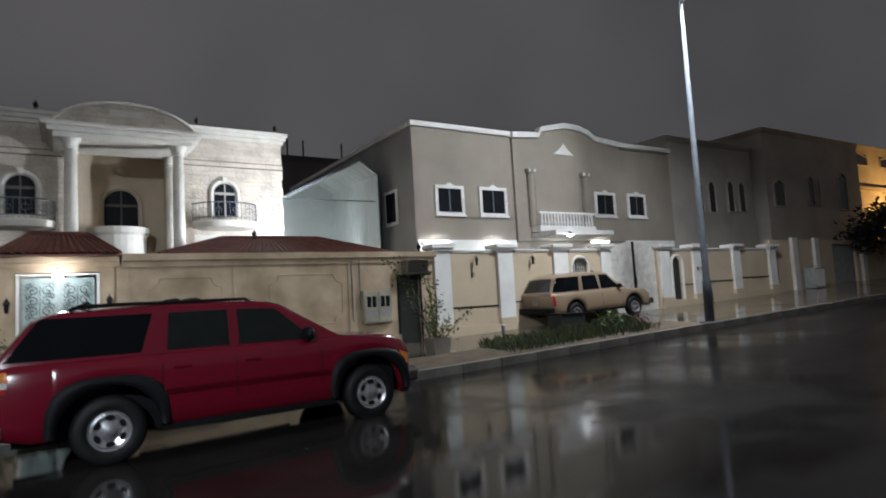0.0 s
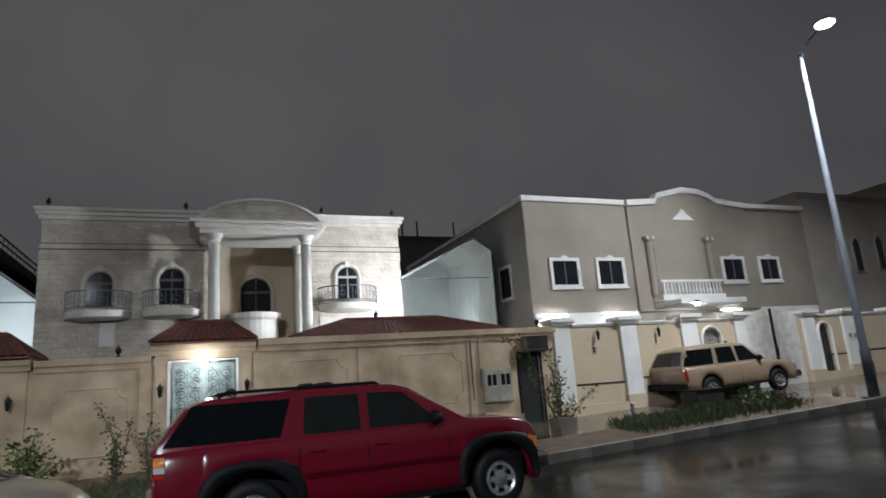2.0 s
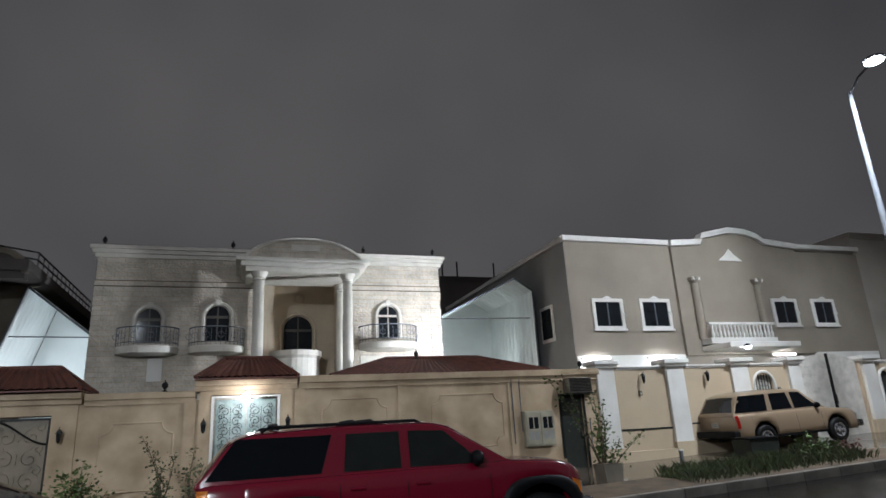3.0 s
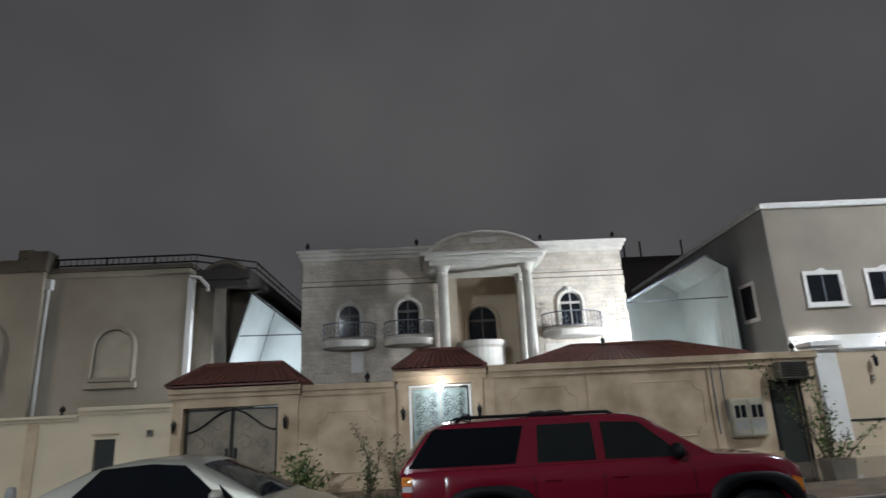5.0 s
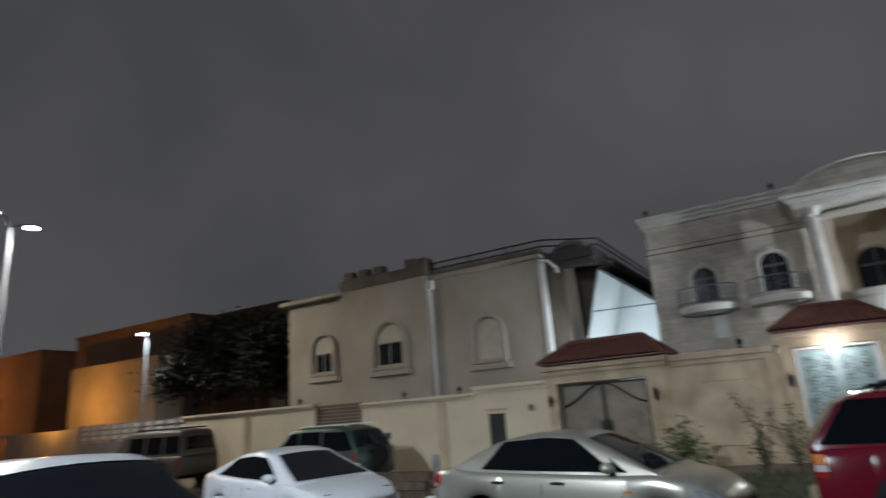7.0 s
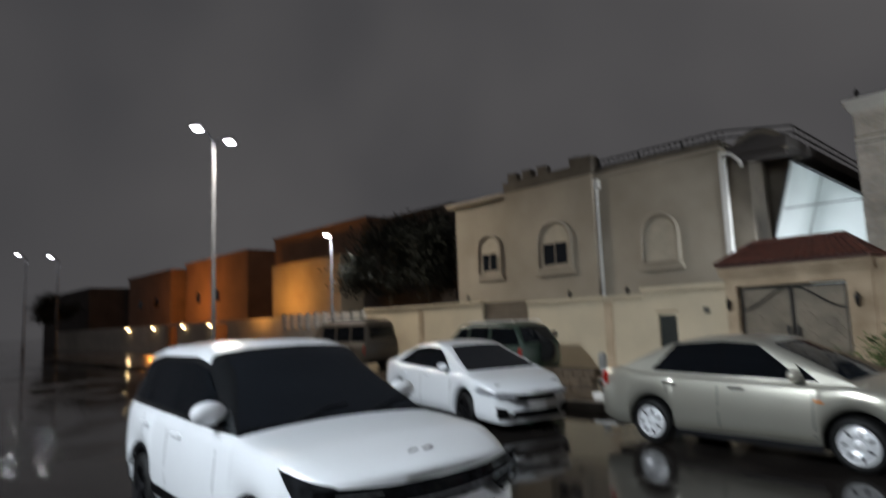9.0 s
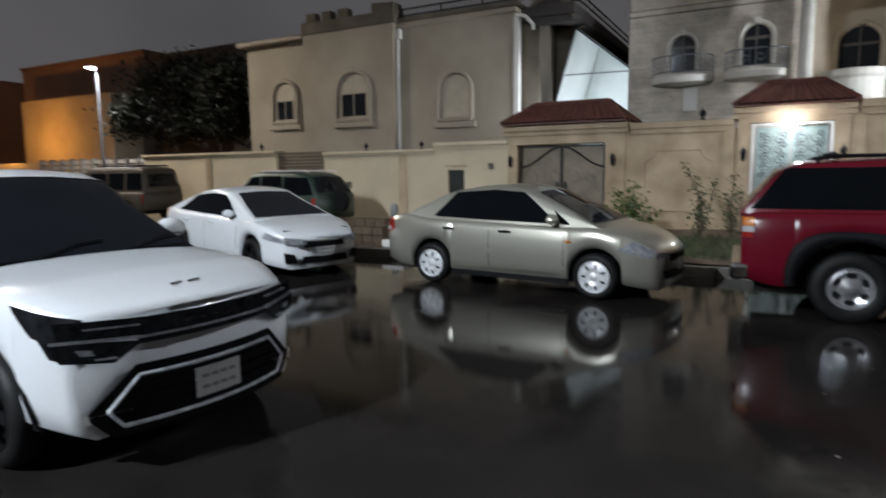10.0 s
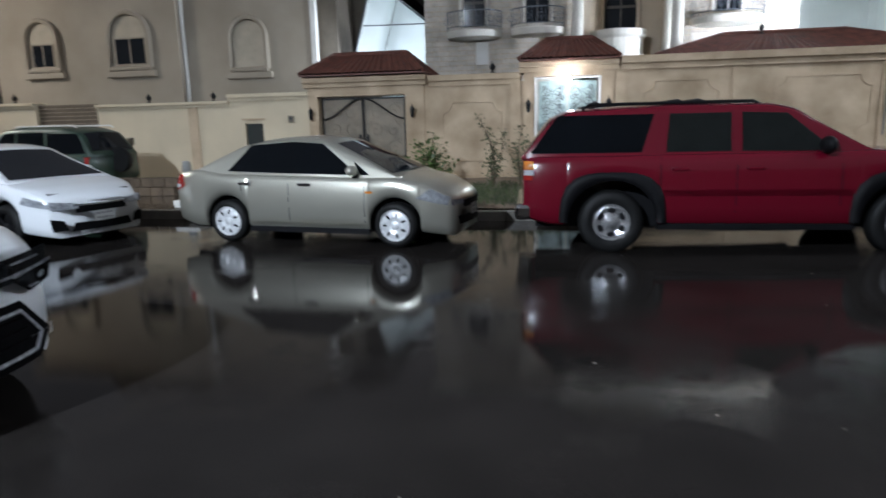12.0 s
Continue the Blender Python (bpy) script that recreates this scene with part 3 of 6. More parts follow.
for x0, x1, z0, z1 in ((-2.95, -1.5, 0.75, 2.15), (1.75, 3.35, 1.2, 2.5), (4.5, 6.45, 1.2, 2.5)):
    k, o = 0.24, [(x0 + 0.24, z0)]
    for cx, cz, a0 in ((x1, z0, 180), (x1, z1, 270), (x0, z1, 360), (x0, z0, 90)):
        o += [(cx + k * math.cos(radians(a0 - 15 * i)), cz + k * math.sin(radians(a0 - 15 * i))) for i in range(7)]
    m = bmesh.new()
    tube(m, [(u, WALL_Y, v) for u, v in o], 0.022, 5)
    part("moulding", m, "sand_wall", sand)
for x0, x1 in ((3.62, 3.9), (6.62, 6.86), (-1.3, -1.06), (1.1, 1.34)):
    part("pilaster", B(x0, x1, WALL_Y - 0.035, WALL_Y, FOOT, 2.8 if x0 > 1 else 2.55), "sand_wall", sand)
part("plinth", B(-3.4, 1.0 - 1.78, WALL_Y - 0.06, WALL_Y, FOOT, 0.42), "sand_wall", sand)
part("plinth", B(1.06, 8.16, WALL_Y - 0.06, WALL_Y, FOOT, 0.75), "sand_wall", sand)
r1 = tagged(hip_roof("roof_garage_gate", -6.5, -3.36, WALL_Y - 0.3, WALL_Y + 1.5, 2.9, 3.42, -5.9, -3.95, "x"), "small hipped red clay tile roof over a gate", "roof", kind="structure")
r2 = tagged(hip_roof("roof_entrance_gate", -1.1, 1.16, WALL_Y - 0.3, WALL_Y + 1.3, 3.06, 3.55, -0.5, 0.6, "x"), "small hipped red clay tile roof over the entrance gate", "roof", kind="structure")
r3 = tagged(hip_roof("roof_outhouse", 2.0, 8.1, WALL_Y + 0.3, WALL_Y + 3.0, 3.08, 3.62, 3.7, 6.5, "x"), "low hipped red clay tile roof behind the wall", "roof", kind="structure")
part("wall_back", B(2.2, 7.9, WALL_Y + 0.5, WALL_Y + 2.8, 0, 3.04), "sand_wall", r3)
for x, z in ((-3.5, 2.84), (-1.75, 2.80), (1.06, 3.02), (8.95, 3.07), (4.6, 3.6)):
    urn((x, WALL_Y + (0.12 if x != 4.6 else 1.6), z), 0.28)
for x, z in ((-6.3, 2.05), (-3.68, 2.05), (-0.88, 2.1), (0.95, 2.1)):
    wall_lantern((x, WALL_Y - 0.06, z))


def scroll_gate(name, label, x0, x1, z1, panel, leaves, z0, arch=False, seed=1, bars="iron", count=11):
    """A metal gate of panels behind scrolled iron bars."""
    rnd = random.Random(seed)
    g = thing(name, label, "gate", kind="structure")
    y = WALL_Y + 0.12
    wl_ = (x1 - x0) / leaves
    for i in range(leaves):
        a, b = x0 + i * wl_ + 0.015, x0 + (i + 1) * wl_ - 0.015
        leaf = part("leaf", B(a, b, y + 0.02, y + 0.045, z0, z1 - 0.02), panel, g)
        fr = bmesh.new()
        for (p, q, r, s) in ((a, a + 0.025, z0, z1 - 0.02), (b - 0.025, b, z0, z1 - 0.02), (a, b, z0, z0 + 0.06), (a, b, z1 - 0.06, z1 - 0.02)):
            box(fr, p, q, y - 0.02, y + 0.02, r, s)
        part("frame", fr, "iron" if arch else panel, leaf)
        sc = bmesh.new()
        # paired C-scrolls stacked about the middle of each leaf
        mid, half = (a + b) / 2, (b - a) / 2 - 0.07
        n = max(3, count // 3)
        for k in range(n):
            cz = z0 + 0.16 + (z1 - z0 - 0.34) * (k + 0.5) / n
            for sd in (-1, 1):
                for r, off, turn in ((half * 0.46, 0.5, 1), (half * 0.27, 0.8, -1)):
                    cx, st = mid + sd * half * off, rnd.uniform(-0.3, 0.3) + (0 if turn > 0 else math.pi)
                    dz = 0.0 if turn > 0 else half * 0.42
                    tube(sc, [(cx + sd * r * (1 - j / 20) * math.cos(st + j * 0.5), y - 0.005, cz + dz + turn * r * (1 - j / 20) * math.sin(st + j * 0.5)) for j in range(18)], 0.008, 4)
            tube(sc, [(mid, y - 0.004, cz - 0.1), (mid, y - 0.004, cz + 0.1)], 0.007, 4)
        part("scrollwork", sc, bars, leaf)
        if arch:
            s = 1 if i == 0 else -1
            bx, ex = (a, b) if i == 0 else (b, a)
            tube_pts = [(bx + (ex - bx) * k / 12, y - 0.03, z1 - 0.55 + 0.5 * (math.sin(math.pi * (k / 12 - 0.5)) * 0.5 + 0.5)) for k in range(13)]
            part("arch_bar", tube(bmesh.new(), tube_pts, 0.022, 6), "iron", leaf)
        part("handle", B(b - 0.12 if i == 0 else a + 0.06, b - 0.06 if i == 0 else a + 0.12, y - 0.06, y - 0.02, z0 + 0.9, z0 + 1.15, bevel=0.008), "iron", leaf)
    return g


scroll_gate("door_3", "closed brown double garage gate with black ironwork", -6.1, -3.92, 2.36, "gate_panel", 2, 0.28, True, 3, "gate_panel", 12)
scroll_gate("door_4", "closed entrance gate of frosted panels and scrolled iron", -0.66, 0.70, 2.60, "gate_glass", 2, 0.3, False, 5, "iron", 27)
fr = bmesh.new()
wall_with_holes(fr, -0.735, 0.775, 0.28, 2.66, WALL_Y - 0.07, WALL_Y - 0.053, [(-0.675, 0.715, 0.28, 2.62)])
part("frame", fr, "white", bpy.data.objects["door_4"], "white surround")
t = thing("gate_lamp", "bright bare white lamp over the entrance gate", "lamp", (0.0, WALL_Y - 0.1, 2.62))
part("bulb", lathe(bmesh.new(), [(0.01, -0.12), (0.08, -0.08), (0.095, 0.0), (0.06, 0.07), (0.02, 0.1)], (0, -0.26, -0.02), n=14), "lit", t)
part("bracket", tube(bmesh.new(), [(0, 0.05, 0.12), (0, -0.12, 0.14), (0, -0.26, 0.08)], 0.014), "iron", t)
# little room at the wall's end: door, air conditioner, meter cupboard
d5 = thing("door_5", "closed dark green steel door", "door", kind="structure")
part("leaf", B(8.17, 8.83, WALL_Y + 0.05, WALL_Y + 0.09, 0.42, 2.35), "dark_door", d5)
part("frame", wall_with_holes(bmesh.new(), 8.1, 8.9, 0.42, 2.42, WALL_Y - 0.02, WALL_Y, [(8.17, 8.83, 0.42, 2.35)]), "iron", d5)
part("handle", B(8.72, 8.76, WALL_Y - 0.0, WALL_Y + 0.05, 1.3, 1.45), "chrome", d5)
t = thing("air_conditioner", "dusty window air conditioner above the steel door", "air conditioner", (8.64, WALL_Y, 2.42))
part("case", B(-0.36, 0.36, -0.32, 0.1, 0.0, 0.4, bevel=0.015), "ac", t)
g = bmesh.new()
for i in range(9):
    box(g, -0.32, 0.32, -0.335, -0.322, 0.04 + i * 0.04, 0.06 + i * 0.04)
part("grille", g, "iron", t)
part("bracket", B(-0.4, 0.4, -0.34, 0.0, -0.035, -0.004), "iron", t)
t = thing("meter_cabinet", "white double-door meter cabinet with glass panes", "cabinet", (7.42, WALL_Y, 1.1))
part("case", B(-0.44, 0.42, -0.16, 0, 0.0, 0.9, bevel=0.01), "cabinet", t)
for i in range(2):
    a = -0.4 + i * 0.41
    dr = part("door", B(a, a + 0.385, -0.185, -0.162, 0.04, 0.86, bevel=0.006), "cabinet", t)
    for j in range(2):
        part("pane", B(a + 0.06 + j * 0.15, a + 0.18 + j * 0.15, -0.19, -0.186, 0.45, 0.74), "glass", dr)
        part("pane", B(a + 0.06 + j * 0.15, a + 0.18 + j * 0.15, -0.19, -0.186, 0.18, 0.38), "bin", dr)
t = thing("conduit", "thin grey service pipes on the wall", "pipe", (0, WALL_Y, 0))
for x, z0, z1 in ((6.72, 1.2, 2.85), (6.95, 1.5, 2.85), (8.98, 0.9, 1.7)):
    part("pipe", tube(bmesh.new(), [(x, -0.05, z0), (x, -0.05, z1)], 0.016), "steel", t)

# tan wall with white pilasters
PIL = [(9.36, 9.92), (11.7, 12.3), (14.05, 14.7), (16.3, 16.78), (19.5, 20.05), (21.5, 22.2), (24.2, 24.75), (26.95, 27.5)]
w = bmesh.new()
wall_with_holes(w, 9.36, 27.5, FOOT, 3.06, WALL_Y + 0.03, WALL_Y + 0.03 + D, [(14.98, 15.64, 2.0, 2.75), (16.85, 19.4, FOOT, 3.06), (20.23, 20.82, FOOT, 2.8)])
tan = tagged(part("wall_east", w, "tan_wall"), "tan rendered boundary wall with white pilasters", "wall", kind="structure")
for a, b in PIL:
    f = walk_z(a, WALL_Y)
    pl = part("pilaster", B(a, b, WALL_Y - 0.07, WALL_Y + 0.32, f + 0.4, 3.08, bevel=0.01), "white", tan, "white painted pilaster")
    part("base", B(a - 0.04, b + 0.04, WALL_Y - 0.11, WALL_Y + 0.34, f - 0.3, f + 0.398, bevel=0.01), "tan_wall", pl)
    cp = bmesh.new()
    box(cp, a - 0.07, b + 0.07, WALL_Y - 0.14, WALL_Y + 0.38, 3.08, 3.16)
    box(cp, a - 0.13, b + 0.13, WALL_Y - 0.2, WALL_Y + 0.44, 3.16, 3.28, bevel=0.015)
    part("capital", cp, "white", pl)
for (a, b), (c0, d0) in zip(PIL, PIL[1:]):
    if b > 16 and b < 19:
        continue
    f = walk_z(b, WALL_Y)
    part("groove", B(b, c0, WALL_Y + 0.012, WALL_Y + 0.029, f + 0.82, f + 0.87), "dark_door", tan)
    part("plinth", B(b - 0.6, c0 + 0.6, WALL_Y - 0.1, WALL_Y + 0.02, FOOT, f + 0.28), "tan_wall", tan)
    cb = bmesh.new()
    coping(cb, b + 0.13, c0 - 0.13, 3.12, WALL_Y + 0.03, 0.06, 0.1, D)
    part("coping", cb, "white", tan)
win = thing("window_2", "small arched window with a black iron grille", "window", kind="structure")
part("pane", B(14.98, 15.64, WALL_Y + 0.14, WALL_Y + 0.16, 2.0, 2.75), "pale_gate", win)
ring = bmesh.new()
o = arch_outline(14.9, 15.72, 1.94, 2.86)
tube(ring, [(u, WALL_Y + 0.02, v) for u, v in o[1:]] + [(14.9, WALL_Y + 0.02, 1.94)], 0.05, 6)
part("surround", ring, "white", win)
gr = bmesh.new()
for i in range(6):
    tube(gr, [(15.04 + i * 0.11, WALL_Y + 0.06, 2.0), (15.04 + i * 0.11, WALL_Y + 0.06, 2.76)], 0.012, 4)
for i in range(5):
    tube(gr, [(15.31 + 0.2 * math.cos(k * 0.5), WALL_Y + 0.05, 2.1 + i * 0.13 + 0.08 * math.sin(k * 0.5)) for k in range(13)], 0.008, 4)
part("grille", gr, "iron", win)
gate = thing("door_6", "closed pale arched double car gate with iron scrolls", "gate", kind="structure")
f = walk_z(18, WALL_Y)
for i in range(2):
    x0, x1 = (16.9, 18.12) if i == 0 else (18.16, 19.36)
    o = [(x0, f), (x1, f)]
    for k in range(11):
        x = x1 + (x0 - x1) * k / 10
        o.append((x, 2.95 + 0.42 * math.sqrt(max(0, 1 - ((x - 18.13) / 1.3) ** 2))))
    leaf = part("leaf", P(o, WALL_Y + 0.1, WALL_Y + 0.14), "pale_gate", gate)
    sc = bmesh.new()
    rnd = random.Random(20 + i)
    for k in range(34):
        cx, cz, r = x0 + 0.2 + (x1 - x0 - 0.4) * (k % 4) / 3, f + 0.3 + (k // 4) * 0.27, rnd.uniform(0.09, 0.13)
        st = rnd.uniform(0, 6)
        tube(sc, [(cx + r * (1 - q / 14) * math.cos(st + q * 0.6), WALL_Y + 0.085, cz + r * (1 - q / 14) * math.sin(st + q * 0.6)) for q in range(12)], 0.006, 4)
    part("scrollwork", sc, "pale_gate", leaf)
    part("stile", B(x1 - 0.02 if i == 0 else x0, x1 if i == 0 else x0 + 0.02, WALL_Y + 0.05, WALL_Y + 0.1, f, 3.38), "iron", leaf)
part("handle", B(18.09, 18.17, WALL_Y + 0.0, WALL_Y + 0.05, f + 1.0, f + 1.3, bevel=0.01), "iron", gate)
d7 = thing("door_7", "closed dark arched steel door in a white surround", "door", kind="structure")
part("leaf", P(arch_outline(20.25, 20.8, walk_z(20.5, WALL_Y), 2.78), WALL_Y + 0.1, WALL_Y + 0.14), "dark_door", d7)
o = arch_outline(20.2, 20.86, walk_z(20.5, WALL_Y), 2.84)
part("surround", tube(bmesh.new(), [(u, WALL_Y + 0.0, v) for u, v in o[1:]] + [(20.2, WALL_Y, o[0][1])], 0.05, 6), "white", d7)
for x in (10.85, 13.1):
    wall_lantern((x, WALL_Y + 0.02, 2.85))
for x, z in ((10.75, 2.35), (15.85, 2.3), (21.7, 2.3), (21.95, 2.3)):
    t = thing("call_box", "small dark call box on the wall", "call box", (x, WALL_Y - (0.09 if x > 21 else -0.01), z))
    part("case", B(-0.045, 0.045, -0.04, 0.02, -0.07, 0.07, bevel=0.008), "ac", t)
    part("button", B(-0.015, 0.015, -0.046, -0.041, -0.03, 0.0), "white", t)
# duller walls further up the street
w = bmesh.new()
wall_with_holes(w, 27.5, 46, 0, 3.5, WALL_Y + 0.2, WALL_Y + 0.45, [(33.2, 35.6, 0, 3.3)])
far_wall = tagged(part("wall_far_east", w, "tan_wall"), "tan boundary wall with pale pilasters further up the street", "wall", kind="structure")
for x in (29.2, 31.2, 36.0, 39.0, 42.0):
    part("pilaster", B(x, x + 0.45, WALL_Y + 0.05, WALL_Y + 0.198, 0, 3.6), "smooth_stone", far_wall)
part("door", B(33.25, 35.55, WALL_Y + 0.3, WALL_Y + 0.36, 0, 3.28), "bin", far_wall)
t = thing("utility_box", "pale grey utility box standing by the wall", "utility box", (30.5, WALL_Y - 0.15, walk_z(30.5, 15.1)))
part("case", B(-0.45, 0.45, -0.25, 0.25, 0, 0.95, bevel=0.02), "bin", t)
part("door", B(-0.4, 0.4, -0.265, -0.252, 0.08, 0.88), "white", t)


# ---- houses ----
def rect_window(parent, x0, x1, z0, z1, y, frame="white", fw=0.12, crest=True):
    """A sliding window with a moulded surround and a small crest, on a wall that faces -y."""
    o = part("window", wall_with_holes(bmesh.new(), x0 - fw, x1 + fw, z0 - fw, z1 + fw, y - 0.07, y - 0.004, [(x0, x1, z0, z1)]), frame, parent, "window in a white moulded surround")
    xm = (x0 + x1) / 2
    part("pane", B(x0, xm - 0.02, y - 0.03, y - 0.01, z0, z1), "glass", o)
    part("pane", B(xm + 0.02, x1, y - 0.035, y - 0.015, z0, z1), "glass", o)
    part("mullion", B(xm - 0.02, xm + 0.02, y - 0.045, y - 0.006, z0, z1), "steel", o)
    part("sill", B(x0 - fw - 0.04, x1 + fw + 0.04, y - 0.11, y - 0.071, z0 - fw - 0.05, z0 - fw + 0.02, bevel=0.01), frame, o)
    if crest:
        part("crest", P([(xm - 0.16, z1 + fw), (xm + 0.16, z1 + fw), (xm + 0.1, z1 + fw + 0.05), (xm, z1 + fw + 0.09), (xm - 0.1, z1 + fw + 0.05)], y - 0.09, y - 0.01), frame, o)
        sc = bmesh.new()
        tube(sc, [(x1 + fw * 0.6 + 0.05 * math.cos(k * 0.6), y - 0.09, z0 + 0.35 + 0.03 * k + 0.03 * math.sin(k * 0.6)) for k in range(9)], 0.025, 5)
        part("scroll", sc, frame, o)
    return o


def arch_window(parent, x0, x1, z0, z1, y, trim="smooth_stone", key=True, bar="dark_frame"):
    """A round-headed window with a cross bar, an archivolt and a keystone."""
    o = part("window", P(arch_outline(x0, x1, z0, z1), y - 0.03, y - 0.012), "glass", parent, "dark round-headed window")
    pts = arch_outline(x0 - 0.09, x1 + 0.09, z0, z1 + 0.09)
    part("archivolt", tube(bmesh.new(), [(u, y - 0.04, v) for u, v in pts[1:]] + [(x0 - 0.09, y - 0.04, z0)], 0.06, 6), trim, o)
    xm, r = (x0 + x1) / 2, (x1 - x0) / 2
    fr = bmesh.new()
    box(fr, x0, x1, y - 0.05, y - 0.031, z1 - r - 0.05, z1 - r + 0.03)
    box(fr, xm - 0.02, xm + 0.02, y - 0.05, y - 0.031, z0, z1 - 0.02)
    part("frame", fr, bar, o)
    if key:
        part("keystone", P([(xm - 0.05, z1 + 0.02), (xm + 0.05, z1 + 0.02), (xm + 0.08, z1 + 0.19), (xm - 0.08, z1 + 0.19)], y - 0.13, y - 0.01), trim, o)
    return o


def round_balcony(parent, xc, y, z, r, depth, material="smooth_stone", h=0.55):
    """A bowed balcony slab on a swelling underside, with an iron rail."""
    n = 18
    arc = [(xc - r * math.cos(math.pi * i / n), y - depth * math.sin(math.pi * i / n)) for i in range(n + 1)]
    bm = bmesh.new()
    rings = []
    for k, zz in ((1.0, z), (1.03, z - 0.04), (1.0, z - 0.20), (0.84, z - 0.24), (0.6, z - 0.27)):
        rings.append([bm.verts.new((xc + (a - xc) * k, y + (b - y) * k, zz)) for a, b in arc])
    for a, b in zip(rings, rings[1:]):
        for i in range(n):
            bm.faces.new((a[i], a[i + 1], b[i + 1], b[i]))
    bm.faces.new(rings[0])
    bm.faces.new(rings[-1][::-1])
    bmesh.ops.recalc_face_normals(bm, faces=bm.faces)
    o = part("balcony", bm, material, parent, "bowed balcony with a thin iron rail")
    rl = bmesh.new()
    tube(rl, [(a, b, z + h) for a, b in arc], 0.02, 5)
    tube(rl, [(a, b, z + 0.1) for a, b in arc], 0.012, 5)
    part("rail", rl, "steel", o)
    for i in range(0, n + 1):
        part("baluster", tube(bmesh.new(), [(arc[i][0], arc[i][1], z), (arc[i][0], arc[i][1], z + h)], 0.009, 4), "steel", o)
    for i in range(1, n, 3):
        a, b = arc[i]
        part("scroll", tube(bmesh.new(), [(a + 0.09 * math.cos(k * 0.6), b - 0.015, z + 0.3 + 0.09 * math.sin(k * 0.6)) for k in range(11)], 0.008, 4), "steel", o)
    return o


def cornice(bm, x0, x1, y0, y1, z, h=0.3, out=0.25):
    for a, b, k in ((0.0, 0.35, 0.35), (0.35, 0.7, 0.7), (0.7, 1.0, 1.0)):
        box(bm, x0 - out * k, x1 + out * k, y0 - out * k, y1 + out * k, z + a * h, z + b * h - 0.003)
    return bm


# limestone villa behind the sand-coloured wall
villa = thing("villa", "floodlit limestone villa with a columned portico and bowed balconies", "house")
VY = 20.1
for a, b, y in ((-4.35, 0.45, VY), (3.1, 6.45, VY), (0.451, 3.099, VY + 1.3)):
    part("wall", B(a, b, y, 30, -0.2, 7.2), "stone", villa)
for a, b, y in ((0.452, 0.62, VY - 0.01), (2.94, 3.098, VY - 0.01), (0.622, 2.938, VY + 1.2)):
    part("recess_lining", B(a, b, y, VY + 1.29, 3.0, 6.9), "recess", villa)
part("cornice", cornice(bmesh.new(), -4.35, 6.45, VY, 30, 7.2, 0.36, 0.2), "smooth_stone", villa)
for a, b in ((-4.35, 0.45), (3.1, 6.45)):
    part("string_course", B(a - 0.02, b + 0.02, VY - 0.045, VY - 0.004, 6.33, 6.47, bevel=0.01), "stone", villa)
    # Thin dark strips on the face paint the shadow of two grooves.
    for z in (6.30, 6.472):
        part("shadow_joint", B(a - 0.01, b + 0.01, VY - 0.02, VY - 0.003, z, z + 0.028), "shade_brown", villa, "dark strip painting a groove's shadow")
for x in (-4.35, 6.1):
    for i in range(11):
        part("quoin", B(x - 0.02, x + 0.38 - (i % 2) * 0.1, VY - 0.025, VY - 0.003, 3.0 + i * 0.3, 3.0 + i * 0.3 + 0.28, bevel=0.01), "stone", villa)
# Shaded windows take the darkened bars, the floodlit one takes pale bars.
arch_window(villa, -3.12, -2.47, 4.6, 5.62, VY)
arch_window(villa, -1.2, -0.52, 4.62, 5.72, VY)
arch_window(villa, 4.24, 4.88, 4.68, 5.76, VY, bar="dim_house")
arch_window(villa, 1.22, 2.16, 4.42, 5.62, VY + 1.2, "recess")
round_balcony(villa, -2.8, VY, 4.45, 0.85, 0.6)
round_balcony(villa, -0.86, VY, 4.45, 0.8, 0.6)
round_balcony(villa, 4.55, VY, 4.5, 0.98, 0.75)
# White plate paints a flood-lit patch of the left wing's wall.
part("pale_wall_patch", B(-2.75, -2.35, VY - 0.05, VY - 0.004, 3.45, 4.12), "white", villa)
# Plain smooth-stone plate low on the right wing.
part("pale_wall_patch", B(3.6, 5.6, VY - 0.04, VY - 0.004, 3.0, 4.1), "smooth_stone", villa)
tw = bmesh.new()
lathe(tw, [(0.78, 0.0), (0.78, 4.05), (0.84, 4.14), (0.84, 4.3)], (1.55, VY + 0.45, 0), n=28)
part("bay", tw, "smooth_stone", villa, "half-round bay below the central window")
por = part("portico", B(-0.1, 3.28, 18.25, VY - 0.005, 6.42, 6.56, bevel=0.015), "smooth_stone", villa, "white stone portico")
part("portico_roof", B(-0.38, 3.56, 18.0, VY - 0.006, 6.70, 6.80, bevel=0.02), "smooth_stone", por)
part("portico_moulding", B(-0.24, 3.42, 18.12, VY - 0.007, 6.563, 6.697, bevel=0.03), "smooth_stone", por)
arc = [(-0.15, 6.80), (3.4, 6.80)] + [(1.62 + 1.78 * math.cos(math.radians(18 + 144 * i / 20)) / math.cos(math.radians(18)), 6.80 + 0.68 * (math.sin(math.radians(18 + 144 * i / 20)) - math.sin(math.radians(18))) / (1 - math.sin(math.radians(18)))) for i in range(21)]
part("pediment", P(arc, 18.35, 18.85), "stone", por, "segmental stone pediment")
part("pediment_mould", tube(bmesh.new(), [(u, 18.33, v + 0.02) for u, v in arc[2:]], 0.05, 6), "smooth_stone", por)
part("medallion", lathe(bmesh.new(), [(0.02, -0.05), (0.12, -0.03), (0.15, 0.0)], (1.75, VY + 1.19, 6.25), n=14, axis="y"), "recess", villa)
pan = bmesh.new()
box(pan, 1.2, 2.05, 18.31, 18.348, 7.10, 7.30, bevel=0.008)
part("carved_panel", pan, "smooth_stone", por)
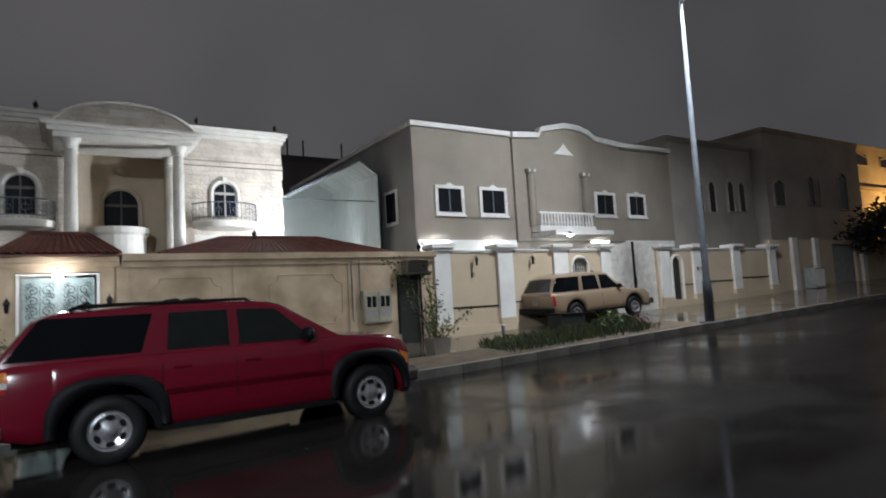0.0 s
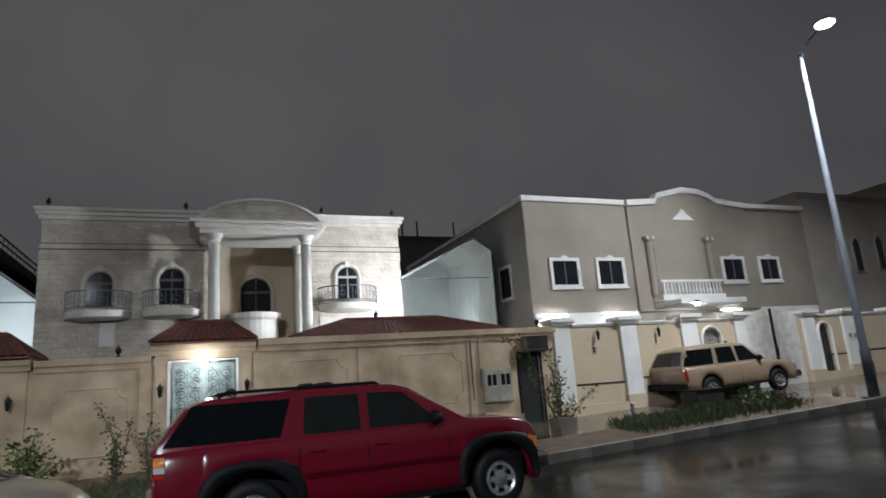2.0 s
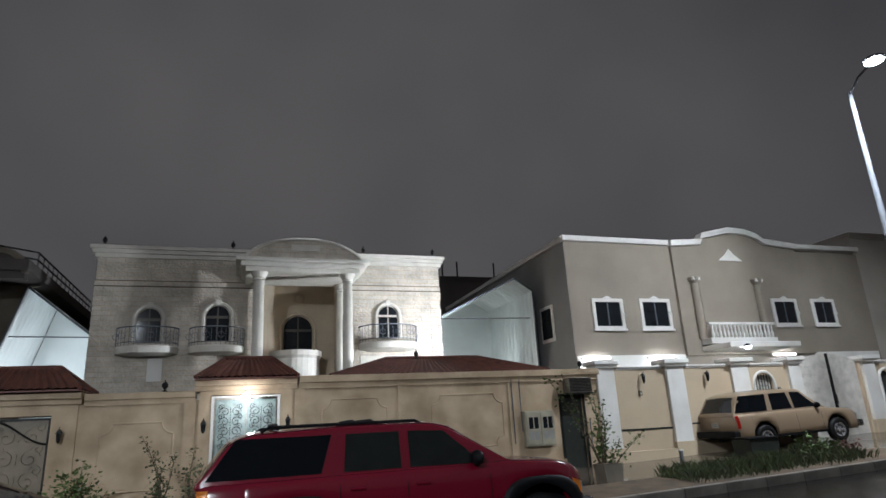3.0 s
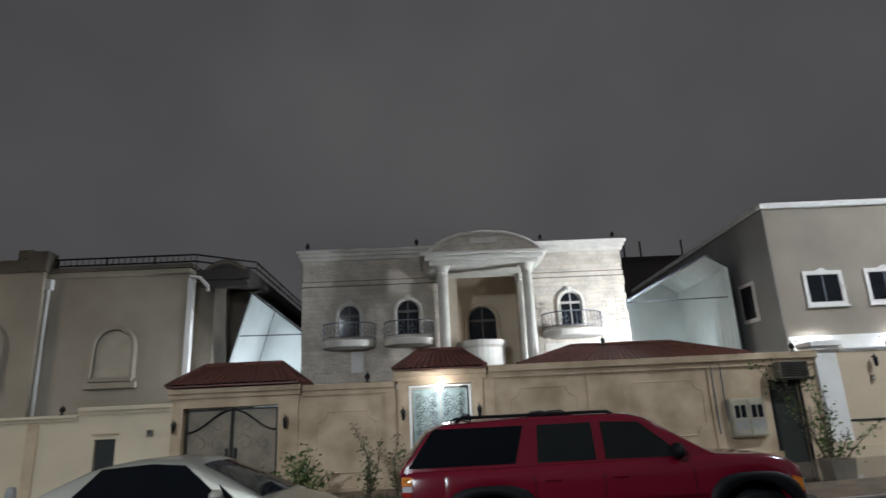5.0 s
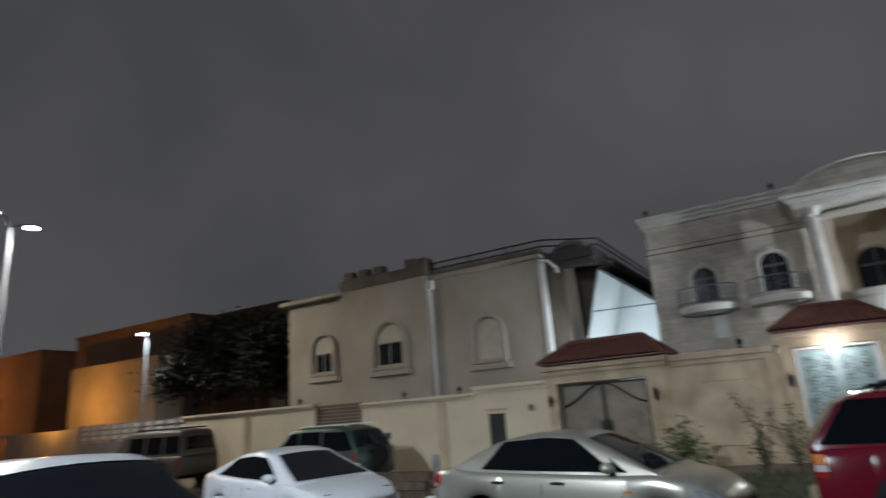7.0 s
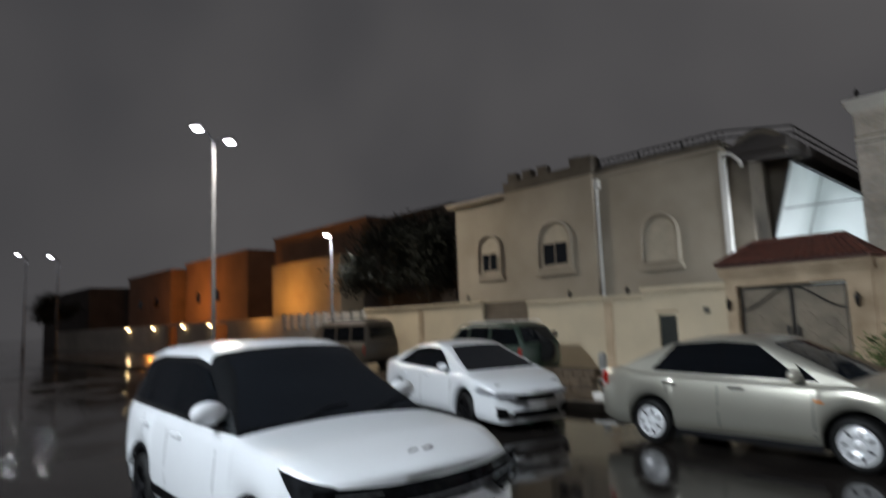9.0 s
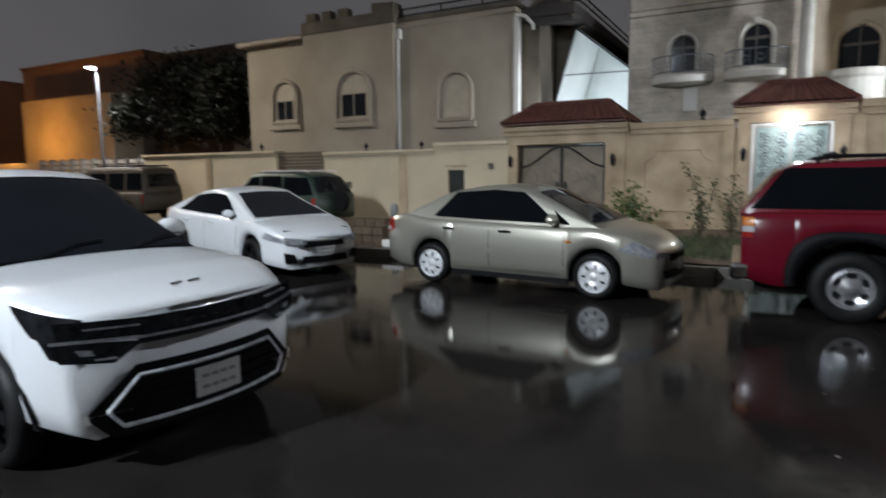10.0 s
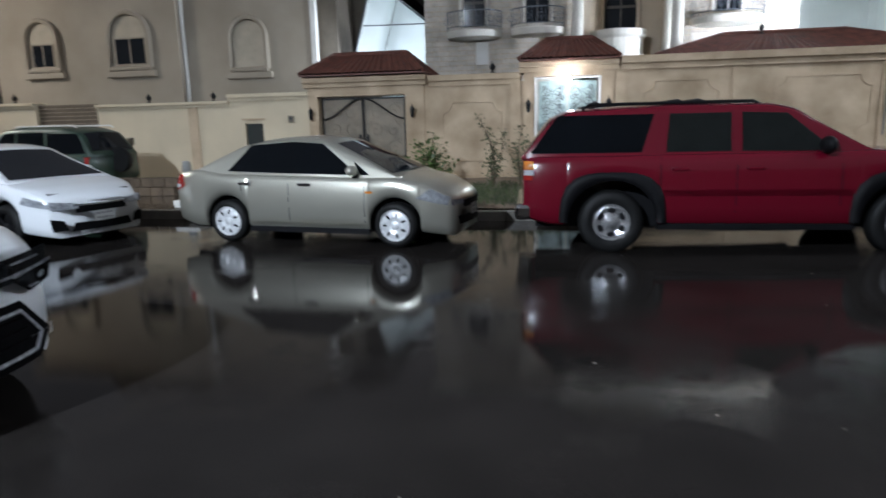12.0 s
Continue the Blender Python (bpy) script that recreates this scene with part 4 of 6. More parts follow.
for x in (0.3, 2.92):
    for y, rr in ((18.45, 0.17), (19.85, 0.15)):
        col = part("column", lathe(bmesh.new(), [(rr * 1.05, -0.2), (rr, 0.8), (rr * 0.98, 3.2), (rr * 0.86, 6.18)], (x, y, 0), n=22), "smooth_stone", por, "", True)
        part("capital", lathe(bmesh.new(), [(rr * 0.9, 6.15), (rr * 1.05, 6.19), (rr * 0.95, 6.24), (rr * 1.35, 6.36), (rr * 1.5, 6.42)], (x, y, 0), n=16), "smooth_stone", col)
for x in (-4.2, -0.5, 3.75, 6.25):
    urn((x, VY - 0.05, 7.56), 0.32)


# sheet-metal lean-tos beside the villa
def shed(name, label, prof, y0, y1):
    """Ribbed sheet wall and sloping roof, open to the street. prof: (x, z) from the foot up and over."""
    s = thing(name, label, "lean-to")
    for (xa, za), (xb, zb) in zip(prof, prof[1:]):
        bm = bmesh.new()
        a, b = Vector((xa, 0, za)), Vector((xb, 0, zb))
        d = (b - a).normalized()
        nor = Vector((-d.z, 0, d.x))
        n = int((y1 - y0) / 0.08)
        for k in (0, 0.012):
            rows = []
            for i in range(n + 1):
                off = nor * (0.018 * (1 if (i // 2) % 2 else 0) + k)
                y = y0 + (y1 - y0) * i / n
                rows.append((bm.verts.new(a + off + Vector((0, y, 0))), bm.verts.new(b + off + Vector((0, y, 0)))))
            for p, q in zip(rows, rows[1:]):
                bm.faces.new((p[0], q[0], q[1], p[1]))
        part("sheet", bm, "sheet", s)
    xs = [p[0] for p in prof]
    o = prof + [(prof[-1][0], prof[0][1])]
    part("back_sheet", P(o, y1, y1 + 0.03), "sheet", s)
    tr = bmesh.new()
    for (xa, za), (xb, zb) in zip(prof, prof[1:]):
        tube(tr, [(xa, y0 - 0.02, za), (xb, y0 - 0.02, zb)], 0.03, 5)
    part("edge_trim", tr, "steel", s)
    (xa, za), (xb, zb) = prof[-1], prof[0]
    part("tie_bar", tube(bmesh.new(), [(xa, y0 + 0.3, za - 0.06), (xb, y0 + 0.3, za - 0.02)], 0.02, 5), "steel", s)
    return s


shed("sheet_metal_lean_to", "white ribbed sheet-metal lean-to lit from inside", [(10.0, 0.0), (10.03, 6.4), (9.32, 6.84), (6.5, 5.45)], 20.0, 24.3)
shed("sheet_metal_lean_to", "bluish-white sheet-metal lean-to between two houses", [(-7.05, 0.0), (-6.68, 3.9), (-6.02, 6.22), (-4.34, 4.86)], 20.0, 23.2)


# grey-brown house with white parapet
tanh = thing("grey_brown_house", "two-storey grey-brown rendered house with white coping", "house")
HY = 18.15
part("wall", B(10.5, 24.4, HY, 31, -0.2, 7.78), "greybrown", tanh)
part("centre_bay", B(14.9, 20.9, HY - 0.12, HY - 0.002, 3.7, 7.9), "greybrown", tanh)
part("side_wall", B(10.47, 10.498, HY + 0.01, 31, -0.2, 7.76), "side_grey", tanh)
cp = bmesh.new()
box(cp, 10.4, 14.86, HY - 0.1, HY + 0.2, 7.78, 7.98, bevel=0.02)
box(cp, 20.94, 24.5, HY - 0.1, HY + 0.2, 7.9, 8.1, bevel=0.02)
box(cp, 10.38, 10.6, HY + 0.2, 31, 7.78, 7.95)
pts = [(14.86, 7.95), (16.2, 8.05), (16.35, 8.3), (16.9, 8.42), (17.6, 8.58), (18.4, 8.55), (19.0, 8.4), (19.3, 8.2), (20.94, 8.05)]
prism(cp, [*pts, *[(x, z - 0.22) for x, z in pts[::-1]]], HY - 0.24, HY + 0.1)
part("coping", cp, "white", tanh)
part("gable_wall", P([(14.9, 7.7), (20.9, 7.7), (20.9, 7.95), (19.25, 8.1), (18.95, 8.3), (17.6, 8.45), (16.9, 8.3), (16.4, 8.1), (14.9, 7.85)], HY - 0.115, HY + 0.05), "greybrown", tanh)
part("crest", P([(17.0, 7.25), (18.1, 7.25), (17.75, 7.5), (17.55, 7.72), (17.35, 7.5)], HY - 0.17, HY - 0.124), "white", tanh)
for a, b, z0, z1 in ((11.42, 12.42, 4.75, 5.6), (13.35, 14.4, 4.75, 5.62), (19.25, 20.25, 4.85, 5.68)):
    rect_window(tanh, a, b, z0, z1, HY if a < 15 else HY - 0.12)
rect_window(tanh, 21.4, 22.35, 4.88, 5.72, HY)
sw = part("window", B(10.42, 10.468, 19.35, 20.3, 4.45, 5.75), "white", tanh, "side window in a white surround")
part("pane", B(10.405, 10.418, 19.47, 20.18, 4.57, 5.63), "glass", sw)
bal = part("balcony", box(B(15.6, 18.6, HY - 0.62, HY - 0.122, 4.05, 4.25), 15.6, 18.6, HY - 0.62, HY - 0.52, 4.72, 4.8), "white", tanh, "balcony with a white balustrade")
for i in range(17):
    x = 15.75 + i * 0.168
    part("baluster", lathe(bmesh.new(), [(0.035, 4.25), (0.05, 4.38), (0.025, 4.55), (0.04, 4.72)], (x, HY - 0.57, 0), n=8), "white", bal)
for x in (15.62, 18.55):
    cl = part("column", lathe(bmesh.new(), [(0.13, 4.25), (0.12, 6.3), (0.2, 6.42), (0.22, 6.52)], (x, HY - 0.2, 0), n=14), "greybrown", bal)
    part("capital", B(x - 0.17, x + 0.17, HY - 0.38, HY - 0.13, 6.4, 6.53, bevel=0.02), "white", cl)
part("balcony_niche", B(15.9, 18.3, HY - 0.14, HY - 0.122, 4.3, 6.6), "greybrown", tanh)
part("canopy", B(15.55, 18.65, HY - 1.5, HY - 0.13, 3.8, 3.98, bevel=0.02), "white", tanh, "white porch canopy under the balcony")
# White bands paint the porch lamps' glow on the ground-floor wall.
for a, b in ((10.52, 14.88), (20.95, 24.3)):
    part("porch_lit_band", B(a, b, HY - 0.03, HY - 0.003, 2.6, 3.75), "white", tanh)
for x in (11.2, 13.8, 19.2):
    t = thing("tube_lamp", "lit white fluorescent porch lamp", "lamp", (x, HY - (0.1 if x < 15 else 0.2), 3.66), group="porch lamps")
    part("tube", B(-0.5, 0.5, -0.06, 0, -0.03, 0.03, bevel=0.012), "lit_soft", t)
    part("batten", B(-0.55, 0.55, 0.002, 0.06, -0.04, 0.04), "white", t)
t = thing("flood_lamp", "bright white porch flood lamp", "lamp", (16.2, HY - 1.55, 3.78))
part("lens", lathe(bmesh.new(), [(0.02, -0.06), (0.09, -0.04), (0.11, 0.02)], n=12), "lit", t)
part("body", lathe(bmesh.new(), [(0.115, 0.022), (0.1, 0.08), (0.04, 0.12)], n=12), "iron", t)

# houses further up the street, in the dark
def plain_house(name, label, x0, x1, y0, y1, z1, material, wins=(), parapet=0.25):
    h = thing(name, label, "house")
    part("wall", B(x0, x1, y0, y1, -0.5, z1), material, h)
    part("parapet", cornice(bmesh.new(), x0, x1, y0, y1, z1, parapet, 0.12), material, h)
    for a, b, za, zb in wins:
        o = part("window", P(arch_outline(a, b, za, zb) if zb - za > 1.2 else [(a, za), (b, za), (b, zb), (a, zb)], y0 - 0.02, y0 - 0.006), "glass", h)
        part("surround", tube(bmesh.new(), [(u, y0 - 0.03, w_) for u, w_ in [(a, za), (b, za), (b, zb - 0.2), ((a + b) / 2, zb + 0.1), (a, zb - 0.2), (a, za)]], 0.06, 5), material, o)
    return h


plain_house("dim_house", "two-storey house in the dark with arched windows", 24.6, 31.6, 18.4, 30, 8.6, "dim_house", ((26.6, 27.2, 5.2, 6.8), (27.6, 28.2, 5.2, 6.8), (29.2, 29.8, 5.3, 6.9), (30.2, 30.8, 5.3, 6.9)))
plain_house("dim_house", "taller dim house with a projecting front", 31.9, 42.4, 17.8, 30, 9.6, "dim_house", ((32.5, 33.6, 5.6, 7.0), (36.0, 36.7, 5.8, 7.4), (37.1, 37.4, 5.8, 7.3), (39.6, 40.6, 5.6, 7.8)))
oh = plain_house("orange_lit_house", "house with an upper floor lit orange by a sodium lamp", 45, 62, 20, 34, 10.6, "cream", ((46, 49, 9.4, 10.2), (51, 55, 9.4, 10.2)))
part("ledge", B(44.8, 62, 19.6, 20, 7.6, 7.8), "cream", oh)
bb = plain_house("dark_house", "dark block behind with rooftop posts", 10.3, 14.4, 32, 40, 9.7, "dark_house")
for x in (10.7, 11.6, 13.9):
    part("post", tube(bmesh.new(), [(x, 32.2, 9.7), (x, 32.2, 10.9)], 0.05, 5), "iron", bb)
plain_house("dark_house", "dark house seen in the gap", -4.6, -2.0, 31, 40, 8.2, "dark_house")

# cream house behind the yellow wall
ch = thing("cream_house", "two-storey cream rendered house with roof railings", "house")
CY = 18.05
# The last, set-back wall gets a darker colour to paint its shadow.
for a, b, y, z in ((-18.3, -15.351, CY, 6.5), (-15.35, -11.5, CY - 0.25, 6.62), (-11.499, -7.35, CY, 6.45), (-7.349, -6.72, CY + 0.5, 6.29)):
    part("wall", B(a, b, y, 30, -0.2, z), "cream" if b < -7 else "shade_brown", ch)
part("cornice", B(-18.6, -15.36, CY - 0.3, 30, 6.5, 6.66, bevel=0.03), "cream", ch)
part("cornice", B(-11.48, -7.25, CY - 0.12, 30, 6.45, 6.60, bevel=0.03), "cream", ch)
# Roof edge and parapet below are coloured dark because they stand unlit.
part("roof_edge", B(-11.5, -7.2, CY - 0.16, 29.9, 6.605, 6.74, bevel=0.02), "shade_brown", ch, "roof edge with shade put into its colour")
# Slab and side gable take the near-black colour to paint their shade.
part("roof_slab", B(-7.24, -5.6, CY + 0.3, 30, 6.3, 6.62, bevel=0.03), "dark_house", ch, "overhanging roof slab, shade put into its near-black colour")
par = bmesh.new()
box(par, -15.35, -11.9, CY - 0.3, CY, 6.62, 7.0)
for x in (-15.1, -14.4, -13.7, -12.3):
    box(par, x, x + 0.42, CY - 0.32, CY, 7.0, 7.3, bevel=0.03)
box(par, -12.0, -11.4, CY - 0.35, CY + 0.2, 6.62, 7.25, bevel=0.04)
part("parapet", par, "shade_brown", ch, "roof parapet painted dark for its lack of light")
rl = bmesh.new()
for z in (6.84, 7.05):
    tube(rl, [(-11.4, CY + 0.05, z), (-7.2, CY + 0.05, z), (-5.68, CY + 1.2, z), (-5.68, 29.5, z)], 0.028, 5)
part("roof_rail", rl, "iron", ch)
for i in range(24):
    x = -11.3 + i * 0.18
    part("rail_post", tube(bmesh.new(), [(x, CY + 0.05, 6.6), (x, CY + 0.05, 7.05)], 0.035 if i % 8 == 0 else 0.012, 5), "iron", ch)
for i in range(18):
    part("rail_post", tube(bmesh.new(), [(-5.68, CY + 1.3 + i * 0.5, 6.6), (-5.68, CY + 1.3 + i * 0.5, 7.05)], 0.014, 5), "iron", ch)


def niche_window(x0, x1, z0, z1, y, blind, pane):
    """A window sunk in a broad moulded arch, with a blind in its head."""
    o = part("window", P(arch_outline(x0, x1, z0, z1, 12), y - 0.02, y - 0.004), "curtain", ch, "arched niche with a pale blind")
    pts = arch_outline(x0 - 0.1, x1 + 0.1, z0, z1 + 0.1, 12)
    part("surround", tube(bmesh.new(), [(u, y - 0.05, v_) for u, v_ in pts[1:]] + [(x0 - 0.1, y - 0.05, z0), (x1 + 0.1, y - 0.05, z0)], 0.085, 6), "cream", o)
    part("sill", B(x0 - 0.24, x1 + 0.24, y - 0.12, y - 0.005, z0 - 0.26, z0 - 0.08, bevel=0.02), "cream", o)
    if pane:
        a, b, za, zb = pane
        xm = (a + b) / 2
        part("pane", B(a, xm - 0.015, y - 0.04, y - 0.022, za, zb), "glass", o)
        part("pane", B(xm + 0.015, b, y - 0.045, y - 0.022, za, zb), "glass", o)
        part("window_frame", wall_with_holes(bmesh.new(), a - 0.04, b + 0.04, za - 0.04, zb + 0.04, y - 0.055, y - 0.021, [(a, xm - 0.015, za, zb), (xm + 0.015, b, za, zb)]), "cream", o)
    return o


niche_window(-16.95, -15.95, 3.62, 5.05, CY, True, (-16.82, -16.08, 3.74, 4.4))
niche_window(-13.75, -12.55, 3.55, 5.1, CY - 0.25, True, (-13.62, -12.62, 3.68, 4.42))
niche_window(-9.85, -8.85, 3.4, 4.8, CY, True, None)
for x, y in ((-11.43, CY - 0.06),):
    dp = part("rain_pipe", tube(bmesh.new(), [(x, y, 2.4), (x, y, 6.4)], 0.05, 8), "white", ch, "white rain pipe")
    part("hopper", B(x - 0.12, x + 0.12, y - 0.1, y + 0.1, 6.1, 6.42, bevel=0.02), "white", dp)
# White here puts the flood's bright corner strip into the paint.
part("pilaster", B(-7.348, -7.2, CY - 0.02, CY + 0.2, 2.4, 6.3), "white", ch, "corner pilaster painted white for the flood-lit strip")
# Side wall and arch carry their shade in the brown colour.
part("side_wall", P([(-7.3, 0.0), (-7.07, 0.0), (-6.70, 3.9), (-6.04, 6.2), (-5.75, 6.28), (-7.3, 6.28)], 20.08, 20.2), "shade_brown", ch, "side wall painted dark for its shade")
part("side_arch", tube(bmesh.new(), [(-6.4 + 0.7 * math.cos(math.pi * i / 12), CY + 0.45, 6.25 + 0.62 * math.sin(math.pi * i / 12)) for i in range(13)], 0.1, 6), "shade_brown", ch)
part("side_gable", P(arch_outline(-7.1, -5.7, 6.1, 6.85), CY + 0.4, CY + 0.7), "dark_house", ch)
part("rain_pipe", tube(bmesh.new(), [(-7.27, CY - 0.08, 6.34), (-7.0, CY - 0.02, 6.3), (-6.78, CY + 0.06, 6.05), (-6.78, CY + 0.1, 5.9)], 0.055, 8), "white", ch, "white rain pipe")

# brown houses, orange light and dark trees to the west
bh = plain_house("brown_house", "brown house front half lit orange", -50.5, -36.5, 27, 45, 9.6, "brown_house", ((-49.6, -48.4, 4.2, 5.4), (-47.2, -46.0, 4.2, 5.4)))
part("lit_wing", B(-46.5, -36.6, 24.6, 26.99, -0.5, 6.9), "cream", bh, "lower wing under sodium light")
plain_house("brown_house", "row house lit orange far down the street", -74, -58, 28, 44, 9.6, "brown_house", ((-71, -69.5, 5, 6.3), (-66, -64.5, 5, 6.3)))
plain_house("brown_house", "far house glowing orange", -92, -76, 27, 40, 9.2, "brown_house", ((-88, -86, 5, 6.2), (-82, -80, 5, 6.2)))
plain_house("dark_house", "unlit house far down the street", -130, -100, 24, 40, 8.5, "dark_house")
# Brown house in the near-black render, its darkness put into the colour.
plain_house("brown_house", "tall brown house beyond the fence, coloured near black as unlit", -35.8, -26.5, 26, 40, 8.8, "dark_house", ((-33, -31.6, 4.6, 5.8), (-30, -28.6, 4.6, 5.8)))
fe = thing("fence", "pale slatted roadside fence", "fence")
part("base_wall", B(-40, -27.5, 21.9, 22.2, -0.2, 1.7), "bin", fe)
for i in range(13):
    part("post", B(-40 + i * 1.04, -39.84 + i * 1.04, 21.88, 22.22, 1.7, 2.75), "bin", fe)
for j in range(3):
    part("board", B(-40, -27.5, 22.0, 22.06, 1.85 + j * 0.3, 2.05 + j * 0.3), "white", fe)
w = bmesh.new()
wall_with_holes(w, -110, -40, -0.2, 2.6, 21.9, 22.2, [(-52, -49, -0.2, 2.4), (-63, -60, -0.2, 2.4)])
tagged(part("wall_far_west", w, "dim_house"), "low boundary wall far down the street", "wall", kind="structure")
for i, x in enumerate((-52, -58, -66, -74)):
    t = thing("wall_lamp", "small warm lamp glowing on a far wall", "lamp", (x, 21.9, 2.3), group="far wall lamps")
    part("globe", lathe(bmesh.new(), [(0.02, -0.14), (0.13, -0.06), (0.14, 0.04), (0.04, 0.14)], (0, -0.22, 0), n=10), "lit_warm", t)
    part("bracket", tube(bmesh.new(), [(0, 0, 0.1), (0, -0.1, 0.16), (0, -0.22, 0.13)], 0.02, 5), "iron", t)
# closing walls across the street, never seen straight on
w = bmesh.new()
wall_with_holes(w, -60, 60, -0.2, 3.0, -16.3, -16.0, [])
tagged(part("wall_south", w, "dim_house"), "plain boundary wall across the street", "wall", kind="structure")
plain_house("dim_house", "plain house across the street", -30, 30, -32, -20, 8.5, "dim_house")


# ---- street lamps ----
def street_lamp(x, y, z0, h, heads, label="tall tapered steel street lamp, lit white"):
    s = thing("street_lamp", label, "street lamp", (x, y, z0), group="street lamps")
    part("base_plate", B(-0.2, 0.2, -0.2, 0.2, 0, 0.03, bevel=0.01), "steel", s)
    part("pole", lathe(bmesh.new(), [(0.13, 0.03), (0.12, 1.2), (0.095, 1.25), (0.05, h)], n=14), "pole", s, "", True)
    part("hatch", B(-0.05, 0.05, -0.135, -0.12, 0.5, 0.9), "pole", s)
    for hx, hy, hz in heads:
        a = part("arm", tube(bmesh.new(), [(0, 0, h - 0.1), (hx * 0.4, hy * 0.4, h + (hz - h) * 0.8), (hx, hy, hz)], 0.032, 6), "pole", s)
        ln = Vector((hx, hy, 0)).normalized()
        hd = lathe(bmesh.new(), [(0.05, 0.1), (0.25, 0.05), (0.27, 0.0), (0.17, -0.04)], (hx, hy, hz), n=14)
        hp = part("head", hd, "steel", s)
        part("lens", lathe(bmesh.new(), [(0.225, -0.045), (0.17, -0.08), (0.03, -0.1)], (hx, hy, hz), n=14), "lit", hp, "glowing lens")
    return s


street_lamp(15.68, 10.75, walk_z(15.68, 10.75), 9.5, [(-0.5, -1.15, 9.7)])
street_lamp(-25.5, 10.75, 0.15, 9.8, [(0.3, -0.85, 10.15), (-0.1, 0.75, 9.95)])
street_lamp(-30.4, 19.8, 0.0, 6.9, [(0.05, -0.3, 7.1)])
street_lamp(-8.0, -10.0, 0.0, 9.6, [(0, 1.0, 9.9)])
for x, y, h in ((-70, 14, 9.5), (-74, 12, 10)):
    street_lamp(x, y, 0, h, [(0.3, -0.8, h + 0.2)], "far street lamp glowing white")


# ---- vehicles ----
def smooth_line(keys, d=0.05):
    xs, zs = [k[0] for k in keys], [k[1] for k in keys]
    return lambda x: sum(float(np.interp(x + o, xs, zs)) for o in (-d, -d / 2, 0, d / 2, d)) / 5


SIDE = ((0.90, 0.0), (0.965, 0.06), (0.99, 0.25), (1.0, 0.45), (0.992, 0.62), (0.985, 0.70), (0.965, 0.88), (0.935, 0.97), (0.905, 1.0))


class Shape:
    """A car's skin: x runs from tail (0) to nose, y to the car's left."""

    def __init__(s, L, W, deck, roof, axles, r, sill, inset=0.14, front=0.14, rear=0.08, bow=0.12, arch=0.07, crown=0.03):
        s.L, s.W, s.axles, s.r, s.sill, s.inset, s.front, s.rear, s.bow, s.crown = L, W, axles, r, sill, inset, front, rear, bow, crown
        s.deck, s.roofline, s.span = smooth_line(deck), smooth_line(roof, 0.07), (roof[0][0], roof[-1][0])
        s.arch = r + arch

    def plan(s, x):
        k = 1.0
        if x > s.L - 0.9:
            k -= s.front * ((x - s.L + 0.9) / 0.9) ** 2.6
        if x < 0.6:
            k -= s.rear * ((0.6 - x) / 0.6) ** 2.4
        return s.W / 2 * k

    def foot(s, x):
        z = s.sill - 0.06 * max(0, (x - s.L + 0.5) / 0.5) + 0.08 * max(0, (0.4 - x) / 0.4)
        for a in s.axles:
            if abs(x - a) < s.arch:
                z = max(z, s.r + math.sqrt(s.arch ** 2 - (x - a) ** 2))
        return z

    def bend(s, x, y):
        w = max(0, (x - s.L + 0.5) / 0.5)
        v = max(0, (0.4 - x) / 0.4)
        return x - s.bow * w * (2 * y / s.W) ** 2 + 0.6 * s.bow * v * (2 * y / s.W) ** 2

    def side(s, x, z):
        """The half width at x and z."""
        zt = s.deck(x)
        if z <= zt:
            t = (z - s.foot(x)) / max(0.01, zt - s.foot(x))
            return s.plan(x) * float(np.interp(t, [k[1] for k in SIDE], [k[0] for k in SIDE]))
        h = max(0.02, s.roofline(x) - zt)
        return s.plan(x) * 0.905 - s.inset * min(1, h / 0.4) * min(1, (z - zt) / h)

    def lower(s):
        xs = {0.0, s.L}
        n = int(s.L / 0.09)
        xs |= {s.L * i / n for i in range(n + 1)}
        for a in s.axles:
            xs |= {a + s.arch * math.cos(math.pi * i / 14) for i in range(15)}
            xs |= {a - s.arch - 0.004, a + s.arch + 0.004}
        bm = bmesh.new()
        rows = []
        for x in sorted(xs):
            zb, zt, w = s.foot(x), s.deck(x), s.plan(x)
            half = [(w * k, zb + (zt - zb) * f) for k, f in SIDE] + [(w * k, zt + s.crown * (1 - (k / 0.905) ** 2)) for k in (0.75, 0.5, 0.25)]
            pts = [(-y, z) for y, z in half] + [(0, zt + s.crown)] + half[::-1]
            rows.append([bm.verts.new((s.bend(x, y), y, z)) for y, z in pts])
        for a, b in zip(rows, rows[1:]):
            for i in range(len(a) - 1):
                bm.faces.new((a[i], a[i + 1], b[i + 1], b[i]))
        bm.faces.new(rows[0])
        bm.faces.new(rows[-1][::-1])
        bmesh.ops.recalc_face_normals(bm, faces=bm.faces)
        return bm

    def cabin(s):
        bm = bmesh.new()
        rows = []
        x0, x1 = s.span
        n = int((x1 - x0) / 0.07)
        for i in range(n + 1):
            x = x0 + (x1 - x0) * i / n
            zt = s.deck(x) - 0.01
            h = max(0.012, s.roofline(x) - zt)
            yb = s.plan(x) * 0.905
            k = min(1, h / 0.4)
            half = [(yb, zt)] + [(yb - s.inset * k * f, zt + h * f) for f in (0.3, 0.6, 0.86)] + [(yb - k * (s.inset * 0.97 + 0.015), zt + h * 0.95), (yb - k * (s.inset + 0.07), zt + h * 0.99)]
            top = yb - k * (s.inset + 0.07)
            half += [(top * k, zt + h * 0.99 + min(0.04, h * 0.06) * (1 - k * k)) for k in (0.7, 0.35)]
